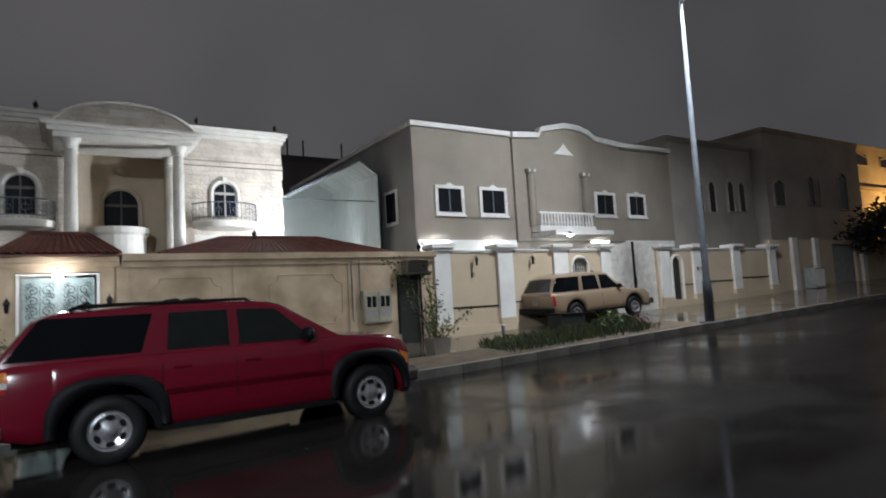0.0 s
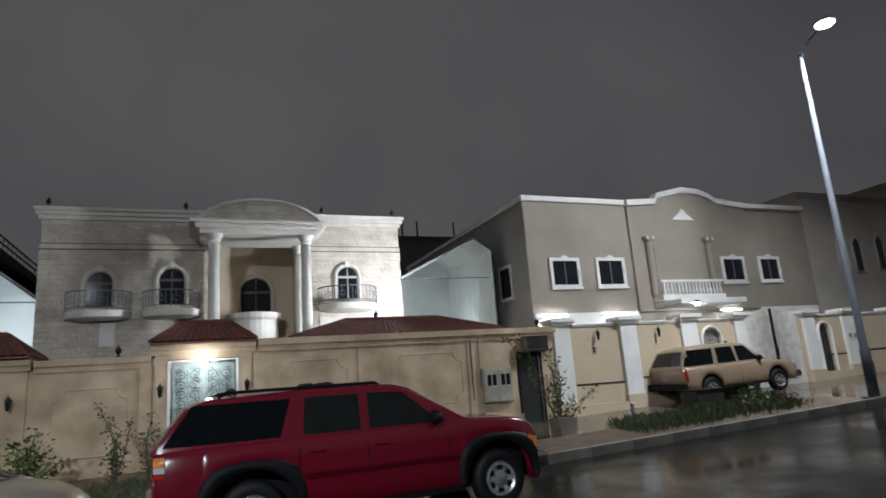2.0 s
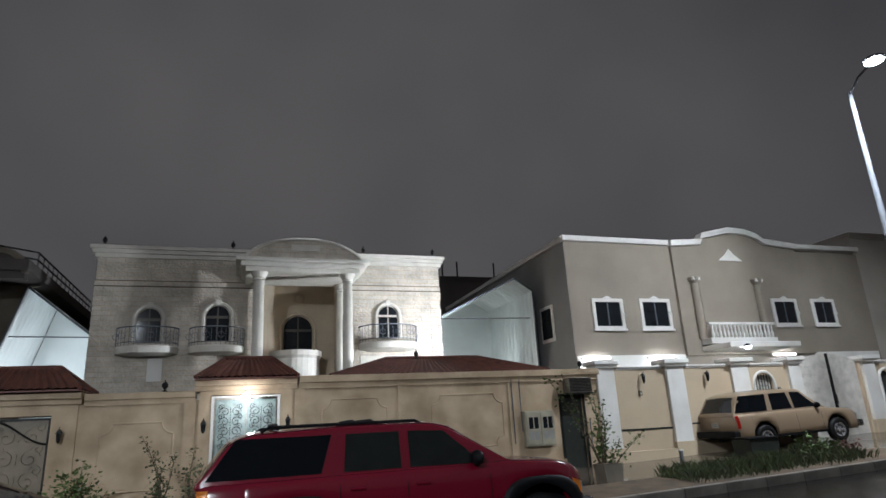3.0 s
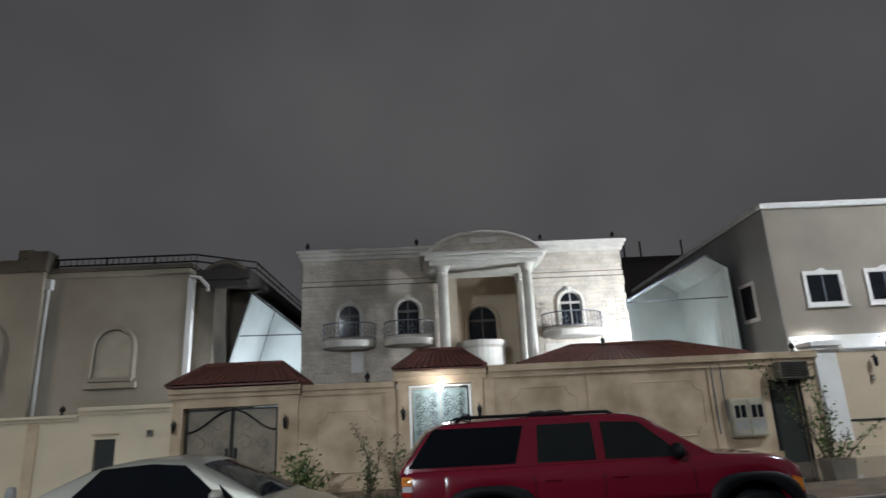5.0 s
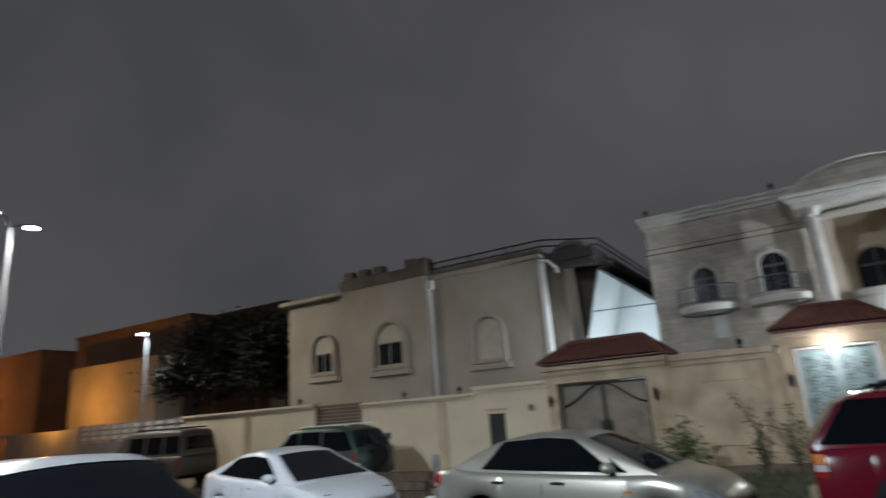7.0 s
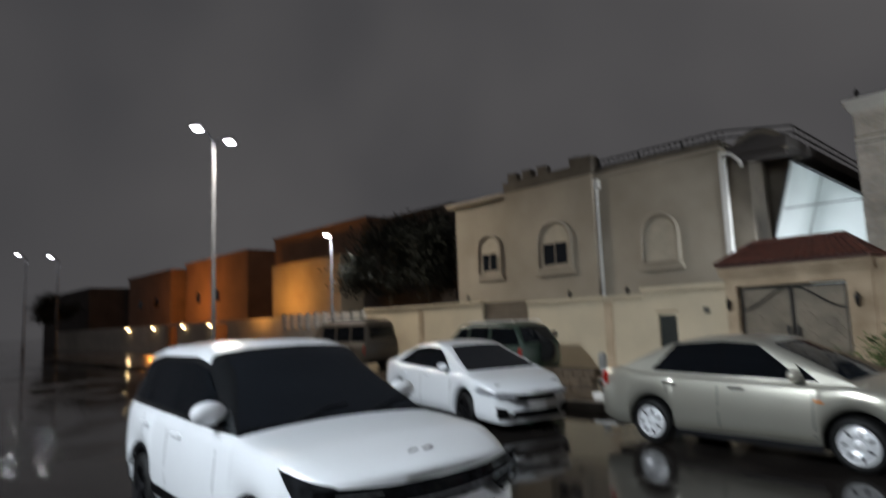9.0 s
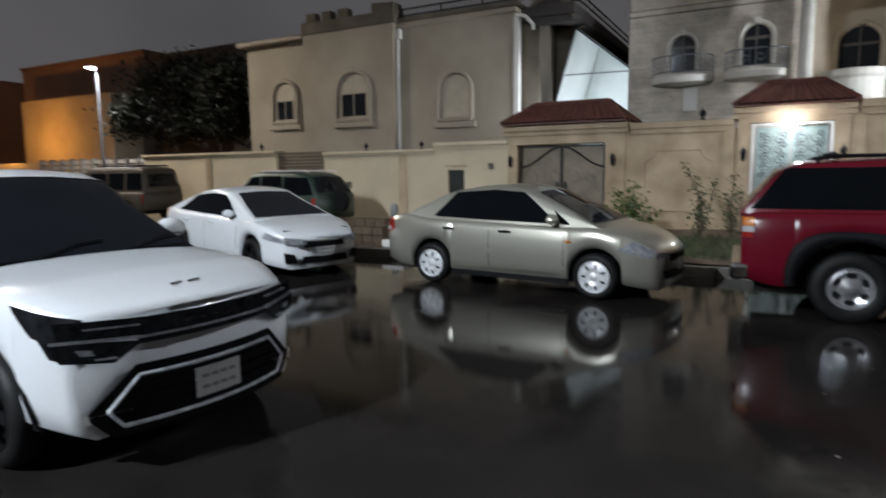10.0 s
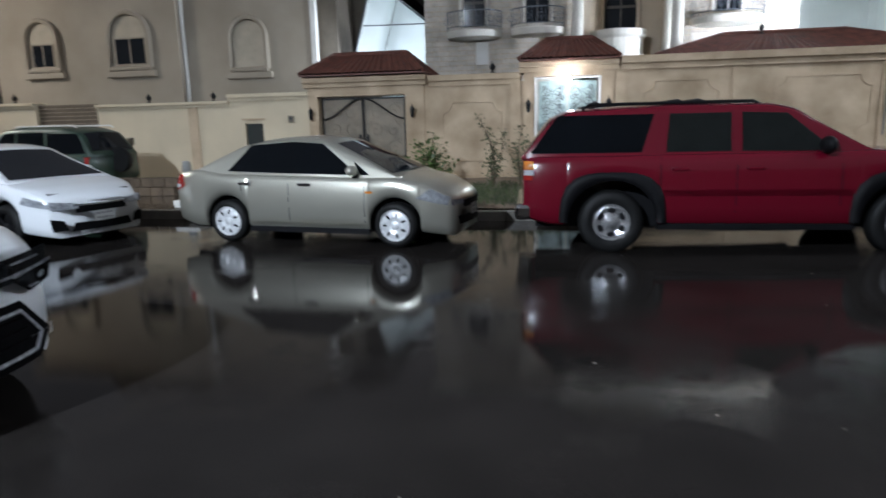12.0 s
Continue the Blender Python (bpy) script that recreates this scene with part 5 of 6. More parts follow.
            pts = [(-y, z) for y, z in half] + [(0, zt + h * 0.99 + min(0.04, h * 0.06))] + half[::-1]
            rows.append([bm.verts.new((x, y, z)) for y, z in pts])
        for a, b in zip(rows, rows[1:]):
            for i in range(len(a) - 1):
                bm.faces.new((a[i], a[i + 1], b[i + 1], b[i]))
        bm.faces.new(rows[0])
        bm.faces.new(rows[-1][::-1])
        bmesh.ops.recalc_face_normals(bm, faces=bm.faces)
        return bm

    def roof_skin(s, xa, xb, off=0.008):
        """The painted roof over a black cabin, rolled down over its edges."""
        bm = bmesh.new()
        g = []
        for i in range(25):
            x = xa + (xb - xa) * i / 24
            zt = s.deck(x) - 0.01
            h = max(0.012, s.roofline(x) - zt)
            yb, k = s.plan(x) * 0.905, min(1, h / 0.4)
            edge = yb - k * (s.inset + 0.07)
            half = [(yb - s.inset * k * 0.86 + off, zt + h * 0.86), (yb - k * (s.inset * 0.97 + 0.015) + off, zt + h * 0.95 + off), (edge, zt + h * 0.99 + off)]
            half += [(edge * q, zt + h * 0.99 + min(0.04, h * 0.06) * (1 - q * q) + off) for q in (0.7, 0.35)]
            pts = [(-y, z) for y, z in half] + [(0, zt + h * 0.99 + min(0.04, h * 0.06) + off)] + half[::-1]
            g.append([bm.verts.new((x, y, z)) for y, z in pts])
        for a, b in zip(g, g[1:]):
            for i in range(len(a) - 1):
                bm.faces.new((a[i], a[i + 1], b[i + 1], b[i]))
        bmesh.ops.recalc_face_normals(bm, faces=bm.faces)
        return bm

    def patch(s, corners, hand, off=0.006, n=10, m=5):
        """A thin plate on the flank: four (x, z) corners, hand -1 or 1 for the car's right or left."""
        a, b, c, d = (Vector((*p, 0)) for p in corners)
        bm = bmesh.new()
        g = []
        for i in range(n + 1):
            col = []
            for j in range(m + 1):
                p = a.lerp(b, i / n).lerp(d.lerp(c, i / n), j / m)
                y = hand * (s.side(p.x, p.y) + off)
                col.append(bm.verts.new((s.bend(p.x, y), y, p.y)))
            g.append(col)
        for i in range(n):
            for j in range(m):
                f = (g[i][j], g[i + 1][j], g[i + 1][j + 1], g[i][j + 1])
                bm.faces.new(f if hand < 0 else f[::-1])
        bmesh.ops.solidify(bm, geom=bm.faces[:], thickness=0.004)
        return bm

    def face(s, corners, off=0.01, end=1, n=8, m=3):
        """A thin plate on the nose (end 1) or tail (end 0): four (y, z) corners."""
        a, b, c, d = (Vector((*p, 0)) for p in corners)
        bm = bmesh.new()
        g = []
        for i in range(n + 1):
            col = []
            for j in range(m + 1):
                p = a.lerp(b, i / n).lerp(d.lerp(c, i / n), j / m)
                x = s.bend(s.L, p.x) + off if end else s.bend(0, p.x) - off
                col.append(bm.verts.new((x, p.x, p.y)))
            g.append(col)
        for i in range(n):
            for j in range(m):
                bm.faces.new((g[i][j], g[i + 1][j], g[i + 1][j + 1], g[i][j + 1]))
        bmesh.ops.solidify(bm, geom=bm.faces[:], thickness=0.006)
        return bm

    def screen(s, xa, xb, ka=0.93, kb=0.93, off=0.008):
        """Glass on the sloping front or back of the cabin, between two stations."""
        bm = bmesh.new()
        g = []
        n, m = 8, 10
        for i in range(n + 1):
            x = xa + (xb - xa) * i / n
            zt = s.deck(x) - 0.01
            h = max(0.012, s.roofline(x) - zt)
            top = (s.plan(x) * 0.905 - min(1, h / 0.4) * (s.inset + 0.07)) * (ka + (kb - ka) * i / n)
            g.append([bm.verts.new((x + off * 0.6 * (1 if xb < xa else -1), top * (2 * j / m - 1), zt + h * 0.99 + min(0.04, h * 0.06) * (1 - (2 * j / m - 1) ** 2) + off)) for j in range(m + 1)])
        for i in range(n):
            for j in range(m):
                bm.faces.new((g[i][j], g[i + 1][j], g[i + 1][j + 1], g[i][j + 1]))
        return bm


def wheel_parts(parent, x, y, r, w, rimr, style, hand):
    """A wheel: drum behind, tyre and rim with spokes or a cut-out cover."""
    hub = part("wheel", lathe(bmesh.new(), [(rimr * 0.9, -w / 2 + 0.09), (rimr * 0.9, w / 2 - 0.07)], (0, 0, 0), n=20, axis="y"), "black_plastic", parent)
    hub.location = (x, y, r)
    if hand > 0:
        hub.rotation_euler = (0, 0, math.pi)
    o = w / 2
    part("tyre", lathe(bmesh.new(), [(rimr, -o + 0.015), (rimr + 0.02, -o), (r - 0.05, -o - 0.004), (r - 0.012, -o + 0.03), (r, -o + 0.06), (r, o - 0.06), (r - 0.012, o - 0.03), (r - 0.05, o), (rimr, o - 0.02)], n=36, axis="y", caps=False), "tyre", hub, "", True)
    rim = bmesh.new()
    lathe(rim, [(rimr + 0.004, -o + 0.01), (rimr, -o + 0.002), (rimr * 0.9, -o + 0.02), (rimr * 0.86, -o + 0.05)], n=28, axis="y", caps=False)
    k = {"holes": 6, "blades": 7, "dark": 5}[style]
    if style != "dark":
        lathe(rim, [(rimr * 0.9, -o + 0.02), (rimr * 0.82, -o + 0.014), (rimr * 0.55, -o + (0.04 if style == "holes" else 0.0)), (rimr * 0.25, -o + 0.02)], n=28, axis="y", caps=False)
        for i in range(k):
            holes = bmesh.new()
            a = 2 * math.pi * (i + 0.5) / k
            ring = []
            for q in range(10):
                b = 2 * math.pi * q / 10
                u, v = rimr * 0.66 + rimr * (0.13 if style == "holes" else 0.17) * math.cos(b), rimr * (0.21 if style == "holes" else 0.075) * math.sin(b)
                ring.append((u * math.cos(a) - v * math.sin(a), u * math.sin(a) + v * math.cos(a)))
            yy = -o + (0.008 if style == "holes" else -0.004)
            top = [holes.verts.new((p, yy, z)) for p, z in ring]
            low = [holes.verts.new((p, yy + 0.03, z)) for p, z in ring]
            holes.faces.new(top)
            for q in range(10):
                holes.faces.new((top[q], low[q], low[(q + 1) % 10], top[(q + 1) % 10]))
            part("rim_hole", holes, "black_plastic", hub)
    for i in range(k if style == "dark" else 0):
        a = 2 * math.pi * i / k
        wd = 0.5 * math.pi / k
        vs = []
        for rr, ww in ((rimr * 0.2, wd * 1.4), (rimr * 0.55, wd), (rimr * 0.9, wd * 0.72)):
            for sg in (-1, 1):
                b = a + sg * ww
                vs.append(rim.verts.new((rr * math.cos(b), -o + (0.03 if rr < rimr * 0.4 else 0.012), rr * math.sin(b))))
        rim.faces.new((vs[0], vs[1], vs[3], vs[2]))
        rim.faces.new((vs[2], vs[3], vs[5], vs[4]))
    part("rim", rim, {"holes": "rim", "blades": "hubcap", "dark": "black_plastic"}[style], hub)
    part("hub_cap", lathe(bmesh.new(), [(rimr * 0.3, -o + 0.025), (rimr * 0.26, -o + 0.0), (rimr * 0.12, -o - 0.01)], n=14, axis="y"), {"dark": "black_plastic", "holes": "rim", "blades": "hubcap"}[style], hub)
    return hub


def car(name, label, shape, paint, origin, turn, rim, style, windows, tint="car_glass", front=None, back=None, scale=1.0, pillars=(), cabin_paint=None, door_glass=None):
    s = shape
    t = thing(name, label, "car", origin, turn)
    t.scale = (scale,) * 3
    body = part("body", s.lower(), paint, t, "", True)
    part("cabin", s.cabin(), cabin_paint or paint, t, "", True)
    part("underbody", B(0.2, s.L - 0.25, -s.W / 2 + 0.27, s.W / 2 - 0.27, s.sill - 0.05, 0.78), "black_plastic", t)
    for h in (-1, 1):
        y0, y1 = sorted((h * s.W / 2 * 0.965, h * s.W / 2 * 0.88))
        part("sill_trim", B(s.axles[0] + s.arch, s.axles[1] - s.arch, y0, y1, s.sill - 0.05, s.sill + 0.02), "black_plastic", t)
        for k, q in enumerate(windows):
            part("side_window", s.patch(q, h), door_glass if door_glass and k else tint, t, "tinted side window")
        for q in pillars:
            part("pillar_trim", s.patch(q, h, 0.004), "gloss_black", t, "black pillar trim")
    if front:
        part("windscreen", s.screen(*front), tint, t)
    if back:
        part("rear_window", s.screen(*back), tint, t)
    for a in s.axles:
        for h in (-1, 1):
            wheel_parts(t, a, h * (s.W / 2 - 0.13), s.r, 0.22, rim, style, h)
    return t


def seams(t, s, lines, material="black_plastic", w=0.006):
    """Shut lines of the doors on both flanks."""
    for h in (-1, 1):
        for (xa, za), (xb, zb) in lines:
            d = w if abs(xb - xa) < abs(zb - za) else 0
            e = 0 if d else w
            part("door_seam", s.patch(((xa - d, za - e), (xb - d if not d else xa + d, zb - e if not d else za), (xb + d, zb + e), (xa - d if d else xa, zb if d else za + e)), h, 0.001, 2, 6) if d else s.patch(((xa, za - e), (xb, zb - e), (xb, zb + e), (xa, za + e)), h, 0.001, 12, 1), material, t)


def handles(t, s, places, material):
    for h in (-1, 1):
        for x, z in places:
            y = s.side(x, z)
            y0, y1 = sorted((h * (y - 0.01), h * (y + 0.035)))
            part("door_handle", B(x - 0.1, x + 0.1, y0, y1, z - 0.018, z + 0.022, bevel=0.012), material, t)


def mirrors(t, s, x, z, paint, w=0.2, hh=0.15):
    for h in (-1, 1):
        y = s.side(x, z)
        bm = bmesh.new()
        bmesh.ops.create_uvsphere(bm, u_segments=14, v_segments=8, radius=1)
        for v in bm.verts:
            v.co = Vector((x + v.co.x * 0.08, h * (y + 0.1) + v.co.y * w / 2 * 1.05, z + 0.04 + v.co.z * hh / 2))
        mr = part("mirror", bm, paint, t, "", True)
        y0, y1 = sorted((h * (y - 0.02), h * (y + 0.06)))
        part("mirror_foot", B(x - 0.03, x + 0.05, y0, y1, z - 0.06, z - 0.01), "black_plastic", mr)


def number_plate(t, s, z, end=1, w=0.33, h=0.15, off=0.03):
    p = part("number_plate", s.face(((-w / 2, z - h / 2), (w / 2, z - h / 2), (w / 2, z + h / 2), (-w / 2, z + h / 2)), off, end, 2, 1), "plate", t)
    for zz in (z - 0.032, z + 0.035):
        for k in range(4):
            y = -w / 2 + 0.035 + k * (w - 0.07) / 4
            part("plate_bar", s.face(((y, zz - 0.011), (y + 0.05, zz - 0.011), (y + 0.05, zz + 0.011), (y, zz + 0.011)), off + 0.008, end, 1, 1), "plate_mark", p)


def turned(x, y, deg):
    a = radians(deg)
    return x * math.cos(a) - y * math.sin(a), x * math.sin(a) + y * math.cos(a)


def from_hub(hub, local, deg):
    dx, dy = turned(*local, deg)
    return hub[0] - dx, hub[1] - dy


# red long-bodied off-roader at the kerb
S1 = Shape(5.18, 2.0, [(0, 1.16), (0.1, 1.2), (3.7, 1.22), (3.98, 1.24), (4.75, 1.19), (5.04, 1.13), (5.18, 1.0)],
           [(0.02, 1.18), (0.12, 1.32), (0.40, 1.68), (0.65, 1.75), (1.8, 1.80), (2.95, 1.79), (3.22, 1.73), (4.02, 1.22)], (1.12, 4.42), 0.395, 0.36, 0.13, 0.1, 0.06, 0.1, 0.15)
ang = 2.1
o = from_hub((0.49, 7.97), (1.12, -0.97), ang)
offroader = car("red_suv", "wet dark red long-bodied off-roader parked at the kerb", S1, "red_paint", (*o, 0.0), ang, 0.225, "holes",
          [((0.1, 1.24), (1.46, 1.24), (1.6, 1.69), (0.46, 1.69)), ((1.74, 1.24), (2.48, 1.24), (2.48, 1.69), (1.78, 1.69)), ((2.6, 1.24), (3.62, 1.23), (3.1, 1.67), (2.6, 1.69))],
          front=(3.9, 3.22), back=(0.1, 0.4), door_glass="lit_glass")
for h in (-1, 1):
    for a in S1.axles:
        fl = bmesh.new()
        R0, R1 = S1.arch - 0.01, S1.arch + 0.09
        n = 16
        rows = []
        for i in range(n + 1):
            th = math.pi * (-0.06 + 1.12 * i / n)
            row = []
            for rr, off in ((R0, -0.04), (R0, 0.035), (R1 - 0.03, 0.04), (R1, 0.002)):
                k = 1.0 if rr == R0 else (abs(math.cos(th)) ** 3.2 + abs(math.sin(th)) ** 3.2) ** (-1 / 3.2)
                x, z = a + rr * k * math.cos(th), S1.r + rr * k * 0.97 * math.sin(th)
                row.append(fl.verts.new((x, h * (S1.W / 2 + off), max(z, 0.4))))
            rows.append(row)
        for p, q in zip(rows, rows[1:]):
            for j in range(3):
                fl.faces.new((p[j], q[j], q[j + 1], p[j + 1]))
        bmesh.ops.recalc_face_normals(fl, faces=fl.faces)
        part("wheel_arch_flare", fl, "black_plastic", offroader, "black plastic wheel-arch flare", True)
    lp = part("tail_lamp", S1.patch(((0.0, 0.92), (0.12, 0.92), (0.12, 1.1), (0.0, 1.1)), h, 0.012), "red_lamp", offroader)
    part("indicator", S1.patch(((0.0, 1.05), (0.135, 1.05), (0.135, 1.15), (0.0, 1.15)), h, 0.018), "amber", lp, "amber lens")
    part("reversing_lamp", S1.patch(((0.0, 0.98), (0.135, 0.98), (0.135, 1.045), (0.0, 1.045)), h, 0.018), "plate", lp, "white lens")
    hl = part("headlamp", S1.face(((h * 0.5, 0.72), (h * 0.88, 0.72), (h * 0.88, 0.89), (h * 0.5, 0.89)), 0.015), "headlamp", offroader)
    part("corner_lamp", S1.patch(((5.0, 0.74), (5.17, 0.74), (5.17, 0.89), (5.0, 0.94)), h, 0.01), "amber", hl, "amber corner lamp")
    rr = part("roof_rail", tube(bmesh.new(), [(0.75, h * 0.68, 1.76), (0.85, h * 0.68, 1.815), (2.75, h * 0.68, 1.815), (2.85, h * 0.68, 1.76)], 0.022, 6), "black_plastic", offroader)
    part("body_moulding", S1.patch(((1.7, 0.72), (3.8, 0.72), (3.8, 0.79), (1.7, 0.79)), h, 0.008, 14, 1), "red_paint", offroader)
for x in (0.95, 1.95, 2.2):
    part("roof_bar", tube(bmesh.new(), [(x, -0.7, 1.8), (x, -0.4, 1.845), (x, 0.4, 1.845), (x, 0.7, 1.8)], 0.028, 6), "black_plastic", offroader)
part("front_bumper", box(bmesh.new(), 5.0, 5.26, -0.97, 0.97, 0.46, 0.68, bevel=0.06), "chrome", offroader)
part("rear_bumper", box(bmesh.new(), -0.06, 0.14, -0.96, 0.96, 0.42, 0.62, bevel=0.05), "chrome", offroader)
part("grille", S1.face(((-0.48, 0.7), (0.48, 0.7), (0.48, 0.9), (-0.48, 0.9)), 0.012), "black_plastic", offroader)
seams(offroader, S1, [((1.68, 0.62), (1.68, 1.18)), ((2.54, 0.52), (2.54, 1.18)), ((3.68, 0.6), (3.68, 1.17))])
handles(offroader, S1, [(1.9, 1.04), (2.74, 1.04)], "red_paint")
mirrors(offroader, S1, 3.5, 1.26, "black_plastic", 0.26, 0.2)

# champagne saloon
S2 = Shape(4.42, 1.72, [(0, 0.92), (0.06, 1.0), (0.5, 1.05), (0.9, 0.99), (3.2, 0.94), (3.55, 0.95), (4.0, 0.86), (4.3, 0.74), (4.42, 0.62)],
           [(0.45, 1.04), (0.75, 1.2), (1.15, 1.385), (1.6, 1.465), (2.1, 1.485), (2.5, 1.445), (3.1, 1.18), (3.62, 0.94)], (0.96, 3.56), 0.31, 0.23, 0.17, 0.22, 0.12, 0.16, 0.06)
ang = -6.4
o = from_hub((-4.88, 8.37), (0.96, -0.84), ang)
sed = car("champagne_saloon", "champagne metallic four-door saloon parked on wet asphalt", S2, "champagne", (*o, 0.0), ang, 0.21, "blades",
          [((0.98, 1.03), (1.97, 1.0), (1.97, 1.43), (1.32, 1.39)), ((2.02, 1.0), (3.02, 0.98), (2.46, 1.40), (2.02, 1.43)), ((3.06, 0.98), (3.2, 0.975), (2.95, 1.16), (2.94, 1.16))],
          front=(3.5, 2.62), back=(0.62, 1.12), pillars=[((1.94, 1.0), (2.05, 1.0), (2.05, 1.43), (1.94, 1.43))])
for h in (-1, 1):
    tl = part("tail_lamp", S2.patch(((0.0, 0.74), (0.2, 0.82), (0.16, 0.98), (0.0, 0.98)), h, 0.012), "red_lamp", sed)
    part("clear_lens", S2.patch(((0.0, 0.78), (0.1, 0.8), (0.1, 0.85), (0.0, 0.84)), h, 0.016), "plate", tl)
    hl = part("headlamp", S2.patch(((3.86, 0.68), (4.36, 0.58), (4.38, 0.68), (4.1, 0.80)), h, 0.012), "headlamp", sed, "clear headlamp")
    part("headlamp_front", S2.face(((h * 0.38, 0.58), (h * 0.72, 0.58), (h * 0.72, 0.66), (h * 0.42, 0.64)), 0.014), "headlamp", hl)
    part("door_moulding", S2.patch(((1.4, 0.30), (3.12, 0.30), (3.12, 0.335), (1.4, 0.335)), h, 0.012, 12, 1), "champagne", sed)
    part("indicator", S2.patch(((3.16, 0.74), (3.26, 0.74), (3.26, 0.77), (3.16, 0.77)), h, 0.008, 2, 1), "amber", sed)
part("grille", S2.face(((-0.38, 0.52), (0.38, 0.52), (0.42, 0.62), (-0.42, 0.62)), 0.012), "black_plastic", sed)
part("lower_intake", S2.face(((-0.5, 0.3), (0.5, 0.3), (0.55, 0.42), (-0.55, 0.42)), 0.012), "black_plastic", sed)
number_plate(sed, S2, 0.47)
number_plate(sed, S2, 0.62, 0)
seams(sed, S2, [((1.99, 0.3), (1.99, 0.97)), ((3.14, 0.34), (3.14, 0.94)), ((1.24, 0.72), (1.24, 0.98))])
handles(sed, S2, [(1.3, 0.86), (2.25, 0.85)], "chrome")
mirrors(sed, S2, 2.98, 1.0, "champagne")

# white saloon
S3 = Shape(4.62, 1.775, [(0, 0.95), (0.06, 1.02), (0.55, 1.08), (0.95, 0.99), (3.3, 0.93), (3.7, 0.93), (4.2, 0.83), (4.5, 0.73), (4.62, 0.62)],
           [(0.5, 1.07), (0.95, 1.24), (1.5, 1.40), (2.1, 1.455), (2.6, 1.40), (3.2, 1.14), (3.75, 0.93)], (0.98, 3.68), 0.32, 0.22, 0.18, 0.24, 0.12, 0.2, 0.06)
ang = -16.0
fx, fy = turned(4.62, 0, ang)
saloon = car("white_saloon", "white four-door saloon with dark windows, parked", S3, "white_paint", (-6.78 - fx, 8.2 - fy, 0.0), ang, 0.21, "dark",
          [((0.85, 1.04), (2.0, 0.99), (2.0, 1.36), (1.4, 1.32)), ((2.05, 0.99), (3.15, 0.965), (2.55, 1.33), (2.05, 1.365))],
          front=(3.65, 2.7), back=(0.7, 1.3), pillars=[((1.97, 0.99), (2.08, 0.99), (2.08, 1.365), (1.97, 1.36))])
for h in (-1, 1):
    hl = part("headlamp", S3.patch(((4.1, 0.66), (4.58, 0.58), (4.58, 0.67), (4.16, 0.76)), h, 0.012), "headlamp", saloon)
    part("headlamp_front", S3.face(((h * 0.36, 0.56), (h * 0.7, 0.56), (h * 0.7, 0.68), (h * 0.36, 0.64)), 0.014), "headlamp", hl)
    part("fog_lamp", S3.face(((h * 0.5, 0.26), (h * 0.7, 0.26), (h * 0.72, 0.44), (h * 0.55, 0.40)), 0.012), "black_plastic", saloon)
part("grille", S3.face(((-0.4, 0.5), (0.4, 0.5), (0.4, 0.6), (-0.4, 0.6)), 0.012), "black_plastic", saloon)
part("grille_bar", S3.face(((-0.42, 0.595), (0.42, 0.595), (0.42, 0.62), (-0.42, 0.62)), 0.016), "chrome", saloon)
part("lower_intake", S3.face(((-0.48, 0.24), (0.48, 0.24), (0.42, 0.36), (-0.42, 0.36)), 0.012), "black_plastic", saloon)
number_plate(saloon, S3, 0.43)
seams(saloon, S3, [((2.02, 0.3), (2.02, 0.97)), ((3.24, 0.34), (3.24, 0.92))])
handles(saloon, S3, [(1.25, 0.86), (2.3, 0.85)], "white_paint")
mirrors(saloon, S3, 3.02, 0.98, "white_paint")

# white crossover close to the camera
S4 = Shape(4.54, 1.82, [(0, 1.08), (0.1, 1.14), (2.8, 1.09), (3.2, 1.10), (3.9, 1.05), (4.3, 0.985), (4.48, 0.94), (4.54, 0.905)],
           [(0.03, 1.13), (0.14, 1.3), (0.4, 1.62), (0.9, 1.70), (2.0, 1.71), (2.35, 1.64), (2.8, 1.36), (3.26, 1.085)], (0.9, 3.68), 0.34, 0.32, 0.16, 0.19, 0.08, 0.26, 0.06)
ang = -4.0
fx, fy = turned(4.54, 0, ang)
xover = car("white_crossover", "glossy white compact crossover with black pillars and lower trim", S4, "white_paint", (-3.27 - fx, 2.8 - fy, 0.0), ang, 0.225, "dark",
          [((0.2, 1.19), (0.86, 1.17), (0.86, 1.58), (0.48, 1.55)), ((0.92, 1.17), (1.75, 1.15), (1.75, 1.59), (0.92, 1.58)), ((1.8, 1.15), (2.85, 1.13), (2.32, 1.52), (1.8, 1.59))],
          front=(3.2, 2.36, 0.99, 0.97), back=(0.1, 0.38), cabin_paint="gloss_black")
part("roof", S4.roof_skin(0.25, 2.3), "white_paint", xover, "white roof panel", True)
